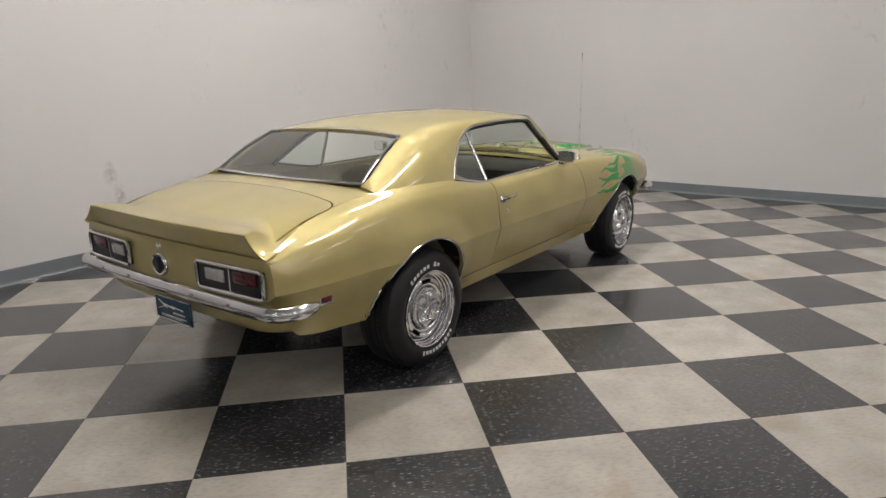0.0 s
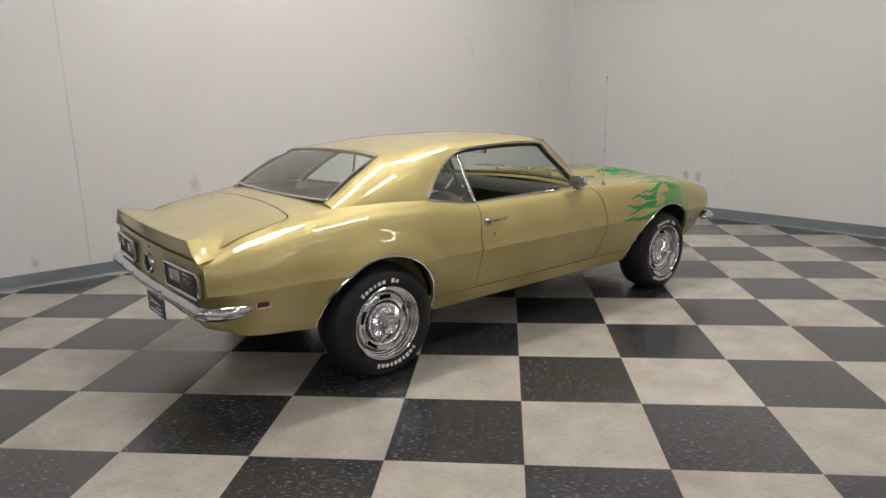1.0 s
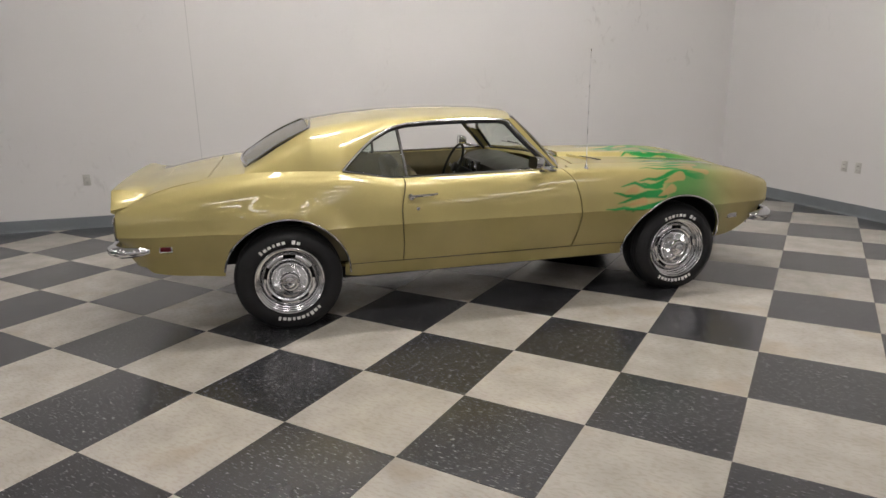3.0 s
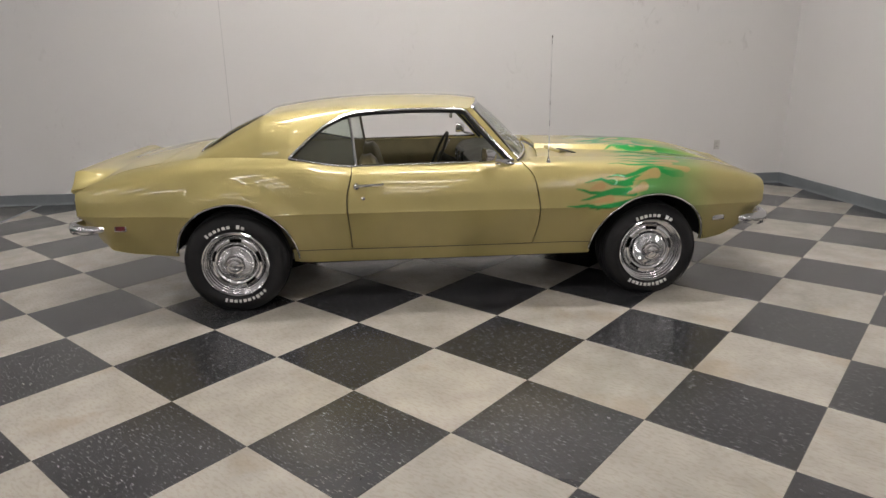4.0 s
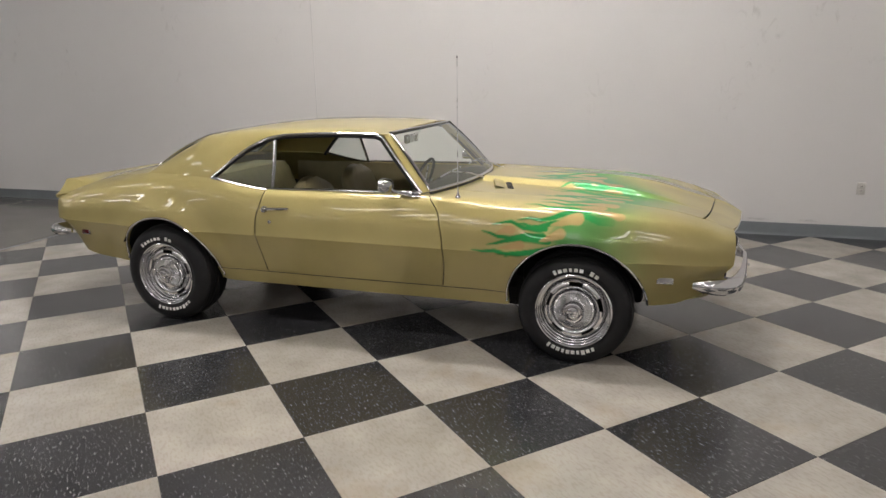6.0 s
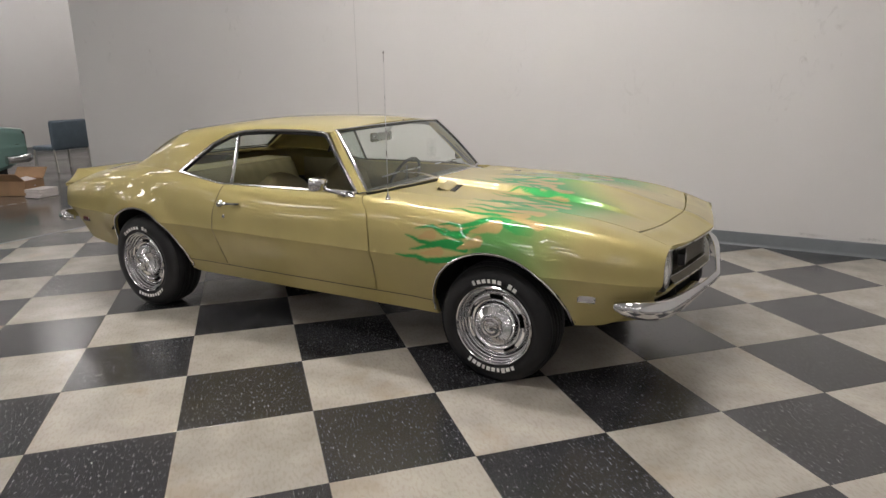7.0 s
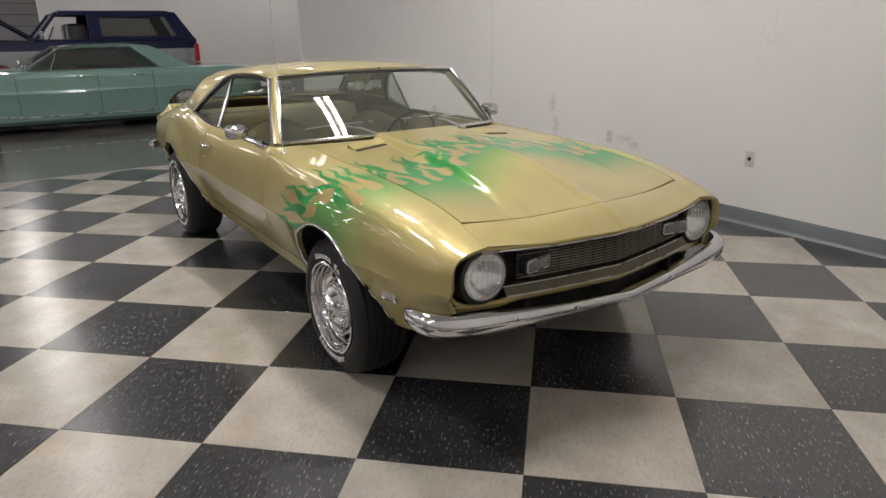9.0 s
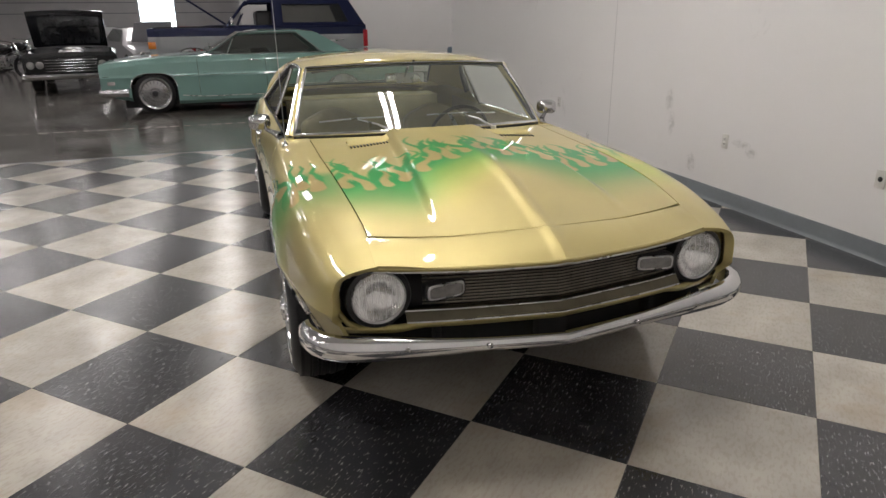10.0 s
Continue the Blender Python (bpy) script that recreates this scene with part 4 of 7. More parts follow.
bm = bmesh.new()
rows = []
for t in steps(0, 1, 190):
    row = []
    for y in steps(-1, 1, 161):
        yy = y * .65
        x = hood_back(yy) + (hood_front(yy) - hood_back(yy)) * t
        yy = y * (SIDE[6][0](max(x, .57)) - 1.3 * GAP)
        row.append(Vector((x, yy, hood_z(x, yy))))
    rows.append(row)
loft(bm, rows)
flange(bm, 0.02, inside_axis)
for e in bm.edges:
    if max(abs(v.co.y) for v in e.verts) < 1e-4 and min(v.co.x for v in e.verts) > 1.0:
        e.smooth = False
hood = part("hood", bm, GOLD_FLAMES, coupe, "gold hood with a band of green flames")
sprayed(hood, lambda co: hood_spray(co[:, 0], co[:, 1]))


# header panel between hood and grille
def lip_x(y):
    return 2.246 - 0.088 * abs(y) / .70 - 0.048 * (abs(y) / .70) ** 3.2


def lip_z(y):
    return 0.728 + 0.020 * (abs(y) / .7) + 0.009 * max(0.0, 1 - abs(y) / .33) + 0.005 * (1 - smooth(.004, .042, abs(y)))


bm = bmesh.new()
rows = []
for t in steps(0, 1, 16):
    row = []
    for y in steps(-.625, .625, 161):
        xa, xb = hood_front(y) + 1.3 * GAP, lip_x(y)
        x = xa + (xb - xa) * t
        za, zb = hood_z(hood_front(y), y), lip_z(y)
        z = za + (zb - za) * t ** 1.25 + 0.003 * math.sin(math.pi * t)
        z += (SIDE[6][1](x) - z) * smooth(.40, .622, abs(y)) * max(smooth(0, .6, t), smooth(.57, .622, abs(y)))
        row.append(Vector((x, y, z)))
    rows.append(row)
loft(bm, rows)
flange(bm, 0.02, inside_axis)
for e in bm.edges:
    if max(abs(v.co.y) for v in e.verts) < 1e-4 and min(v.co.x for v in e.verts) > 1.0:
        e.smooth = False
part("header_panel", bm, GOLD, coupe)


# roof and sail panels ---------------------------------------------------------
ROOF_MID = Line((-1.20, 1.232), (-1.16, 1.240), (-1.0, 1.264), (-.8, 1.287), (-.5, 1.304), (-.3, 1.307), (-.1, 1.303), (.1, 1.287), (.29, 1.262))
RAIL_Y = Line((-.985, .788), (-.92, .745), (-.77, .668), (-.65, .628), (-.54, .612), (-.2, .607), (.20, .615))
RAIL_Z = Line((-.985, .967), (-.92, 1.027), (-.77, 1.148), (-.65, 1.205), (-.54, 1.228), (-.2, 1.240), (.20, 1.238))
GLASS_Y = Line((-1.58, .62), (-1.16, .55))
GLASS_Z = Line((-1.58, .99), (-1.545, 1.005), (-1.35, 1.115), (-1.16, 1.214))


def roof_end(x):
    if x >= -.985:
        return RAIL_Y(x), RAIL_Z(x)
    return SIDE[6][0](x), SIDE[6][1](x)


def roof_shoulder(x):
    if x < -1.16:
        return GLASS_Y(x), GLASS_Z(x)
    return Line((-1.16, .55), (-.6, .52), (.25, .52))(x), Line((-1.16, 1.214), (-.9, 1.247), (-.6, 1.268), (-.2, 1.272), (.1, 1.258), (.25, 1.245))(x)


bm = bmesh.new()
xs = steps(-1.565, -1.16, 26) + steps(-1.14, .17, 70)
rows = []
for x in xs:
    (ys, zs), (ye, ze) = roof_shoulder(x), roof_end(x)
    k = smooth(-1.0, -.6, x)
    ctrl = (x, ys + (ye - ys) * (0.74 + .08 * k), zs - (0.012 + 0.03 * (1 - k) * smooth(-1.56, -1.2, x)))
    rows.append(bezier((x, ys, zs), ctrl, (x, ye, ze), 16))
loft(bm, rows)
for side in (1,):
    rows = []
    for x in xs[25:]:
        ys, zs = roof_shoulder(x)
        mid = ROOF_MID(x)
        rows.append([Vector((x, y, mid - (mid - zs) * (abs(y) / ys) ** 2.2)) for y in steps(0, ys, 20)])
    loft(bm, rows)
half = bm.copy()
for v in half.verts:
    v.co.y = -v.co.y
me = bpy.data.meshes.new("roof_half")
half.to_mesh(me)
half.free()
bm.from_mesh(me)
bpy.data.meshes.remove(me)
bmesh.ops.remove_doubles(bm, verts=bm.verts, dist=0.0006)
for v in bm.verts:
    v.co.x += .100 * max(0.0, 1 - (v.co.y / .605) ** 2) * smooth(-.5, .17, v.co.x)
flange(bm, 0.02, inside_axis)
part("roof", bm, GOLD, coupe, "gold hardtop roof with wide rear pillars", angle=50)


# windscreen and rear window
def screen(top_mid, top_side, foot_mid, foot_side, n=21, m=15, bow=0.02):
    rows = []
    for t in steps(0, 1, m):
        row = []
        for u in steps(-1, 1, n):
            f = abs(u) ** 2
            a = Vector(top_mid).lerp(Vector((top_side[0], 0, top_side[2])), f)
            b = Vector(foot_mid).lerp(Vector((foot_side[0], 0, foot_side[2])), f)
            p = a.lerp(b, t)
            p.y = u * (top_side[1] + (foot_side[1] - top_side[1]) * t)
            p.z += bow * math.sin(math.pi * t)
            row.append(p)
        rows.append(row)
    return rows


WS = ((.275, 0, 1.262), (.185, .598, 1.243), (.625, 0, .930), (.475, .715, .915))
RW = ((-1.130, 0, 1.238), (-1.162, .545, 1.212), (-1.605, 0, 1.003), (-1.548, .612, 1.003))
for name, corners, label, bow in (("windshield", WS, "curved tinted windshield", .016), ("rear_window", RW, "curved rear window", .018)):
    bm = bmesh.new()
    grid = screen(*corners, bow=bow)
    loft(bm, grid)
    flange(bm, 0.005, lambda co: (co.x, 0, 0.6))
    g = part(name, bm, GLASS, coupe, label)
    ring = grid[0] + [r[-1] for r in grid[1:-1]] + grid[-1][::-1] + [r[0] for r in grid[1:-1]][::-1]
    bm = bmesh.new()
    tube(bm, [p + Vector((0, 0, .005)) for p in ring], .0095 if name == 'windshield' else .0085, 8, True, 0.6)
    part("trim_frame", bm, CHROME, g, "chrome window trim")
    bm = bmesh.new()
    tube(bm, [p - Vector((0, 0, .010)) for p in ring], .008, 6, True, 0.6)
    part("rubber_seal", bm, BLACK, g)

# front pillars, drip rails, sills
rail = [(.43, .748, .915), (.33, .705, 1.02), (.22, .66, 1.135), (.145, .627, 1.222), (.10, .618, 1.235), (-.05, .613, 1.240), (-.2, .611, 1.241), (-.40, .612, 1.236), (-.54, .615, 1.228), (-.60, .621, 1.217), (-.65, .631, 1.205), (-.71, .648, 1.178), (-.77, .67, 1.148), (-.85, .708, 1.088), (-.92, .748, 1.027), (-.985, .789, .967)]
bm = bmesh.new()
inner = [(.475, .715, .915), (.375, .675, 1.03), (.275, .635, 1.145), (.185, .598, 1.243)]
outer = [(.43, .750, .905), (.335, .706, 1.02), (.24, .664, 1.135), (.155, .622, 1.232)]
loft(bm, [[Vector(i), (Vector(i) + Vector(o)) / 2 + Vector((.008, .006, .008)), Vector(o), Vector(o) + Vector((-.03, -.03, -.02))] for i, o in zip(inner, outer)])
both_sides("windshield_pillar", bm, GOLD, coupe)
bm = bmesh.new()
tube(bm, [Vector(p) + Vector((0, .004, 0)) for p in rail], .0085, 8)
both_sides("drip_rail", bm, CHROME, coupe, "chrome drip rail over the side windows")
bm = bmesh.new()
tube(bm, [Vector(p) + Vector((-.012, -.012, -.014)) for p in rail], .013, 6)
both_sides("window_seal", bm, BLACK, coupe)
bm = bmesh.new()
tube(bm, [(-.985, .789, .967), (-.88, .784, .947), (-.78, .777, .926), (-.68, .769, .908), (-.605, .763, .900)], .010, 8)
tube(bm, [(-.60, .762, .903), (-.3, .759, .906), (0, .759, .908), (.25, .758, .910), (.44, .757, .914)], .010, 8)
both_sides("sill_trim", bm, CHROME, coupe, "chrome sill along the window line")

# quarter windows with their chrome post
QW = [(-.955, .770, .960), (-.88, .722, 1.045), (-.77, .650, 1.138), (-.66, .616, 1.192), (-.605, .606, 1.205), (-.590, .655, 1.08), (-.575, .735, .905), (-.70, .758, .915), (-.83, .770, .938)]
bm = bmesh.new()
bm.faces.new([bm.verts.new(p) for p in QW])
qws = both_sides("quarter_window", bm, GLASS, coupe, "fixed quarter window")
for q, sg in zip(qws, (-1, 1)):
    bm = bmesh.new()
    tube(bm, [(-.608, sg * .606, 1.208), (-.592, sg * .66, 1.08), (-.573, sg * .742, .900)], .011, 8)
    part("window_post", bm, CHROME, q, "chrome quarter window post")

# cowl between hood and windscreen
bm = bmesh.new()
rows = []
for t in steps(0, 1, 6):
    rows.append([Vector(((WS[2][0] - (WS[2][0] - WS[3][0]) * (y / .715) ** 2) * (1 - t) + (hood_back(y) - GAP) * t + (-0.03 * (1 - t)), y, .905 + .010 * (1 - (y / .7) ** 2) - .02 * math.sin(math.pi * t) + 0.004 * t)) for y in steps(-.745, .745, 31)])
loft(bm, rows)
flange(bm, 0.02, inside_axis)
part("cowl_panel", bm, GOLD, coupe)
for a, b, c in (((.675, -.20, .935), (.495, -.58, .985), (.500, -.17, .995)), ((.66, .36, .93), (.505, .02, .995), (.485, .44, .985))):
    a, b, c = Vector(a), Vector(b), Vector(c)
    bm = bmesh.new()
    mid = (b + c) / 2
    tube(bm, [a, a.lerp(mid, .5) + Vector((.01, 0, .012)), mid], [.007, .005, .004], 6)
    lathe(bm, [(0, .02), (.014, .018), (.016, 0)], 12, Matrix.Translation(a - Vector((0, 0, .01))))
    arm = part("wiper_arm", bm, SATIN, coupe, "bright metal wiper arm")
    bm = bmesh.new()
    tube(bm, [b, mid + Vector((.004, 0, .006)), c], .0045, 6)
    part("wiper_blade", bm, SATIN, arm)

# wheel opening trims
for cx, cz, r in (REAR_ARCH, FRONT_ARCH):
    bm = bmesh.new()
    lo, hi = (-1, 170.5) if cx < 0 else (6, 180)
    pts = []
    for a in steps(radians(lo), radians(hi), 44):
        x, z = cx + (r + .004) * math.cos(a), cz + (r + .004) * math.sin(a)
        s = min(S_FINE, key=lambda q: abs(side_point(x, q).z - z))
        pts.append((x, side_point(x, s).y + .001, z))
    tube(bm, pts, .0065, 8)
    both_sides("arch_trim", bm, CHROME, coupe, "chrome wheel opening trim")

# floor pan, wheel houses and underside
bm = bmesh.new()
box(bm, -1.0, .98, -.66, .66, .24, .36, .02)
box(bm, -1.0, .98, -.58, -.46, .215, .25, .01)
box(bm, -1.0, .98, .46, .58, .215, .25, .01)
box(bm, -2.12, -1.0, -.54, .54, .36, .46, .02)
box(bm, 1.0, 1.92, -.56, .56, .36, .50, .02)
box(bm, .95, 1.7, -.25, .25, .17, .3, .03)
part("floor_pan", bm, CAVITY, coupe)
for cx, cz, r in (REAR_ARCH, FRONT_ARCH):
    for sg in (-1, 1):
        bm = bmesh.new()
        lathe(bm, [(r + .02, 0.0), (r + .02, .34), (0.05, .34)], 28, Matrix.Translation((cx, sg * .785, cz)) @ pose(0, 0, 0, 90 * sg, 0, 0), (radians(8), radians(172)) if sg > 0 else (radians(188), radians(352)))
        lathe(bm, [(r + .010, 0.0), (r + .02, .085)], 28, Matrix.Translation((cx, sg * .868, cz)) @ pose(0, 0, 0, 90 * sg, 0, 0), (radians(30), radians(150)) if sg > 0 else (radians(210), radians(330)))
        part("wheel_house", bm, CAVITY, coupe)
bm = bmesh.new()
tube(bm, [(-1.35, -.6, .31), (-1.35, .6, .31)], .045, 8)
lathe(bm, [(0, .15), (.09, .12), (.13, 0), (.09, -.12), (0, -.15)], 16, Matrix.Translation((-1.35, 0, .31)) @ pose(0, 0, 0, 90, 0, 0))
tube(bm, [(-.95, -.22, .20), (.9, -.30, .20)], .035, 8)
tube(bm, [(-.95, .22, .20), (.9, .30, .20)], .035, 8)
box(bm, -.1, .5, -.34, -.12, .165, .28, .04)
box(bm, -.1, .5, .12, .34, .165, .28, .04)
part("running_gear", bm, CAVITY, coupe)


# wheels --------------------------------------------------------------------
def wheel(place, R, width, letters=0.0, name="wheel"):
    """A slotted steel wheel with chrome ring and ribbed cap; its face looks along -y."""
    w = new(name)
    w.parent = coupe
    w.matrix_world = place
    turn = pose(0, 0, 0, 90, 0, 0)          # z of the lathe becomes -y
    h = width / 2
    bm = bmesh.new()
    prof = [(.190, -h + .03), (.212, -h + .012), (.235, -h), (R - .05, -h + .004), (R - .018, -h + .020), (R - .004, -h + .045), (R, -h + .06), (R, h - .06), (R - .004, h - .045), (R - .016, h - .022), (R - .045, h - .004), (R - .075, h + .003), (.232, h), (.214, h - .010), (.205, h - .020)]
    lathe(bm, prof, 72, turn)
    tyre = part("tyre", bm, RUBBER, w, "black radial tyre with raised white lettering", angle=60)
    # tread grooves and blocks
    bm = bmesh.new()
    for g in (-.055, -.018, .018, .055):
        lathe(bm, [(R + .0005, g - .004), (R + .002, g), (R + .0005, g + .004)], 72, turn)
    part("groove", bm, CAVITY, tyre)
    bm = bmesh.new()
    for i in range(80):
        for k, g in enumerate((-.085, -.037, 0, .037, .085)):
            a = 2 * math.pi * (i + .4 * (k % 2)) / 80
            wd = .020 if abs(g) > .06 else .012
            mm = turn @ Matrix.Rotation(a, 4, "Z") @ pose(0, 0, g, 0, 90, 0) @ pose(0, 0, 0, 0, 0, 14 * (1 if k % 2 else -1))
            top = R + .004 - (.012 if abs(g) > .06 else 0)
            face_set(bm, [mm @ Vector((sx * .0085, sy * wd, sz)) for sx in (-1, 1) for sy in (-1, 1) for sz in (R - .006, top)], BRICK_FACES)
    tagged(part("tread", bm, RUBBER, tyre, smooth=False), kind="stuff")
    # raised white lettering, as plain bars
    for mid, count, pitch, gapat in ((90 + letters, 9, 7.0, 6), (-90 + letters, 10, 6.8, -1)):
        bm = bmesh.new()
        for i in range(count):
            if i == gapat:
                continue
            a = mid + (i - (count - 1) / 2) * pitch * (-1 if mid > 0 else 1)
            tall = .025 if i in (0, 7, gapat + 1) else .020
            rr = .235 + (.002 if tall > .02 else 0)
            m = turn @ pose(0, 0, 0, 0, 0, a) @ pose(rr + (R - .31) * .5, 0, h + .0005)
            wd = .0105 if i % 3 else .0078
            box(bm, -tall / 2, tall / 2, -wd, wd, -.004, .0028, .0012, 1, m)
        tagged(part("lettering", bm, LETTER, tyre, "raised white lettering", smooth=False), kind="stuff")
    # chrome trim ring
    bm = bmesh.new()
    lathe(bm, [(.177, h - .074), (.180, h - .058), (.185, h - .056), (.187, h - .038), (.192, h - .036), (.194, h - .018), (.199, h - .016), (.203, h - .001), (.208, h + .003), (.212, h - .001), (.214, h - .010)], 72, turn)
    part("trim_ring", bm, WHEEL_CHROME, w, "polished chrome trim ring", angle=28)
    # steel disc with five slots
    bm = bmesh.new()
    pr = [(.060, h - .060), (.112, h - .058), (.120, h - .044), (.128, h - .039), (.136, h - .036), (.160, h - .037), (.170, h - .046), (.178, h - .076)]
    seg = 100
    rings = []
    for r, z in pr:
        rings.append([bm.verts.new(turn @ Vector((r * math.cos(2 * math.pi * j / seg), r * math.sin(2 * math.pi * j / seg), z))) for j in range(seg)])
    for q in range(len(pr) - 1):
        for j in range(seg):
            slot = q == 4 and (j + 5) % 20 < 8
            if not slot:
                bm.faces.new((rings[q][j], rings[q][(j + 1) % seg], rings[q + 1][(j + 1) % seg], rings[q + 1][j]))
    flange(bm, 0.010, lambda co: (co.x, 0.5, co.z), lambda e: all(.13 < math.hypot(v.co.x, v.co.z) < .165 for v in e.verts))
    part("rim", bm, WHEEL_CHROME, w, "bright polished wheel with five slots")
    bm = bmesh.new()
    lathe(bm, [(.0, -.02), (.19, -.02), (.19, h - .07)], 40, turn)
    part("brake_drum", bm, CAVITY, w)
    # ribbed cap
    bm = bmesh.new()
    ribs = 52
    cap = [(.112, h - .052), (.113, h - .038), (.109, h - .029), (.101, h - .025), (.097, h - .014), (.080, h - .004), (.062, h + .004), (.057, h + .010)]
    rr = []
    for q, (r, z) in enumerate(cap):
        rr.append([bm.verts.new(turn @ Vector((r * math.cos(math.pi * j / ribs), r * math.sin(math.pi * j / ribs), z - (.005 if j % 2 and 2 < q < 7 else 0)))) for j in range(2 * ribs)])
    for A, B in zip(rr, rr[1:]):
        for j in range(2 * ribs):
            bm.faces.new((A[j], A[(j + 1) % (2 * ribs)], B[(j + 1) % (2 * ribs)], B[j]))
    lathe(bm, [(.057, h + .010), (.053, h + .018), (.046, h + .020), (.042, h + .015), (.034, h + .016), (.031, h + .023), (.023, h + .025), (.020, h + .019), (.010, h + .021), (.0, h + .022)], 40, turn)
    part("centre_cap", bm, WHEEL_CHROME, w, "chrome ribbed centre cap", angle=20)
    return w


for (x, z), yy, R, wd in ((REAR_WHEEL, .762, .328, .258), (FRONT_WHEEL, .760, .315, .245)):
    near = wheel(pose(x, -yy, z, 0, -19, 0), R, wd, -21.0 if x > 0 else -7.0)
    copy_thing(near, pose(x, yy, z, 0, 40, 180))


# chrome bumpers -----------------------------------------------------------
def bumper(name, line, section, label, slim=1.0):
    """Sweeps a section (outward, up) along a plan line of (x, y, z)."""
    pts = [Vector(p) for p in line]
    rows = []
    for i, p in enumerate(pts):
        d = pts[min(i + 1, len(pts) - 1)] - pts[max(i - 1, 0)]
        d.z = 0
        out = Vector((d.y, -d.x, 0)).normalized()
        f = min(i, len(pts) - 1 - i)
        k = (.42, .74, .92)[f] if f < 3 else 1.0
        k *= slim + (1 - slim) * smooth(.25, .78, abs(p.y))
        rows.append([p + out * (o * k) + Vector((0, 0, u * k)) for o, u in section])
    bm = bmesh.new()
    vr = loft(bm, rows, True)
    bm.faces.new(vr[0][::-1])
    bm.faces.new(vr[-1])
    return part(name, bm, CHROME, coupe, label, angle=35)


half_line = [(1.945, .838, .498), (1.985, .846, .498), (2.04, .844, .497), (2.085, .828, .496), (2.125, .795, .494), (2.150, .755, .492)]
arc = [(2.283 - 0.085 * abs(y) / .72 - 0.035 * (abs(y) / .72) ** 3, y, .470 + .020 * (abs(y) / .72)) for y in steps(.70, -.70, 25)]
line = half_line + arc + [(x, -y, z) for x, y, z in half_line[::-1]]
blade = [(.0, -.046), (.020, -.043), (.034, -.026), (.038, .0), (.032, .024), (.016, .040), (.0, .044), (-.012, .040), (-.012, -.040)]
front_bumper = bumper("front_bumper", line[::-1], blade, "chrome V-shaped front bumper blade", 0.50)
half_line = [(-2.125, .866, .575), (-2.16, .876, .576), (-2.21, .876, .576), (-2.265, .864, .576), (-2.31, .832, .576), (-2.333, .785, .575)]
arc = [(-2.345 + 0.02 * (abs(y) / .75) ** 2, y, .572) for y in steps(.72, -.72, 21)]
line = half_line + arc + [(x, -y, z) for x, y, z in half_line[::-1]]
blade = [(.0, -.040), (.018, -.037), (.030, -.022), (.034, .0), (.028, .020), (.014, .034), (.0, .037), (-.012, .034), (-.012, -.034)]
rear_bumper = bumper("rear_bumper", line, [(a, b * .88) for a, b in blade], "chrome rear bumper blade")
for y in (-.55, -.28, .28, .55):
    bm = bmesh.new()
    lathe(bm, [(0, .006), (.008, .005), (.010, 0)], 12, Matrix.Translation((-2.378 + .012 * (y / .55) ** 2, y, .578)) @ pose(0, 0, 0, 0, -90, 0))
    part("bolt", bm, CHROME, rear_bumper)
    bm = bmesh.new()
    lathe(bm, [(0, .006), (.008, .005), (.010, 0)], 12, Matrix.Translation((2.309 - 0.085 * abs(y) / .72 - 0.035 * (abs(y) / .72) ** 3, y, .474 + .027 * abs(y))) @ pose(0, 0, 0, 0, 90, 0))
    part("bolt", bm, CHROME, front_bumper)


# front face ----------------------------------------------------------------
def face_x(y):
    return lip_x(y) - 0.004


top_edge = [(face_x(y), y, lip_z(y) - .004) for y in steps(-.68, .68, 33)]
foot_edge = [(face_x(y) - .012, y, .540 - .014 * smooth(.46, .57, abs(y))) for y in steps(.68, -.68, 45)]
left_end = [(face_x(.71) - .004, .706, .731), (face_x(.74) - .006, .738, .708), (face_x(.75) - .008, .752, .675), (face_x(.75) - .010, .755, .632), (face_x(.75) - .012, .746, .585), (face_x(.72) - .012, .718, .545)]
right_end = [(x, -y, z) for x, y, z in left_end[::-1]]
ring = top_edge + left_end + foot_edge + right_end
bm = bmesh.new()
tube(bm, [(x - .006, y, z) for x, y, z in ring], .010, 8, True)
part("grille_surround", bm, GOLD, coupe)
bm = bmesh.new()
tube(bm, [(x + .002, y * .985, z - .011) for x, y, z in right_end[3:] + top_edge + left_end[:4]], .0035, 8)
part("grille_top_strip", bm, SATIN, coupe, "fine bright strip round the top of the grille")
# recessed black bowl behind the grille
bm = bmesh.new()
outer = [Vector(p) + Vector((-.008, 0, 0)) for p in ring]
back = [Vector((p.x - .075, p.y * .97, .648 + (p.z - .648) * .93)) for p in outer]
far = [Vector((p.x - .085, p.y * .93, .648 + (p.z - .648) * .4)) for p in outer]
vr = loft(bm, [outer, back, far], True)
bm.faces.new(vr[-1])
part("grille_bowl", bm, BLACK, coupe)
# grille bars: fine horizontal bars in a V, with a few uprights behind
grille = new("grille")
grille.parent = coupe
grille["label"] = "black grille of fine horizontal bars"
for z in steps(.600, .724, 12):
    bm = bmesh.new()
    tube(bm, [(lip_x(y) - .045, y, z) for y in steps(-.47, .47, 17)], .0032, 6)
    part("grille_bar", bm, GRILLE_BLACK, grille)
for y in steps(-.44, .44, 17):
    bm = bmesh.new()
    box(bm, lip_x(y) - .062, lip_x(y) - .050, y - .002, y + .002, .588, .735)
    part("grille_upright", bm, BLACK, grille, smooth=False)
bm = bmesh.new()
loft(bm, [[Vector((lip_x(y) - .016, y, .546)), Vector((lip_x(y) - .010, y, .550)), Vector((lip_x(y) - .014, y, .556)), Vector((lip_x(y) - .034, y, .576)), Vector((lip_x(y) - .060, y, .582))] for y in steps(-.53, .53, 33)])
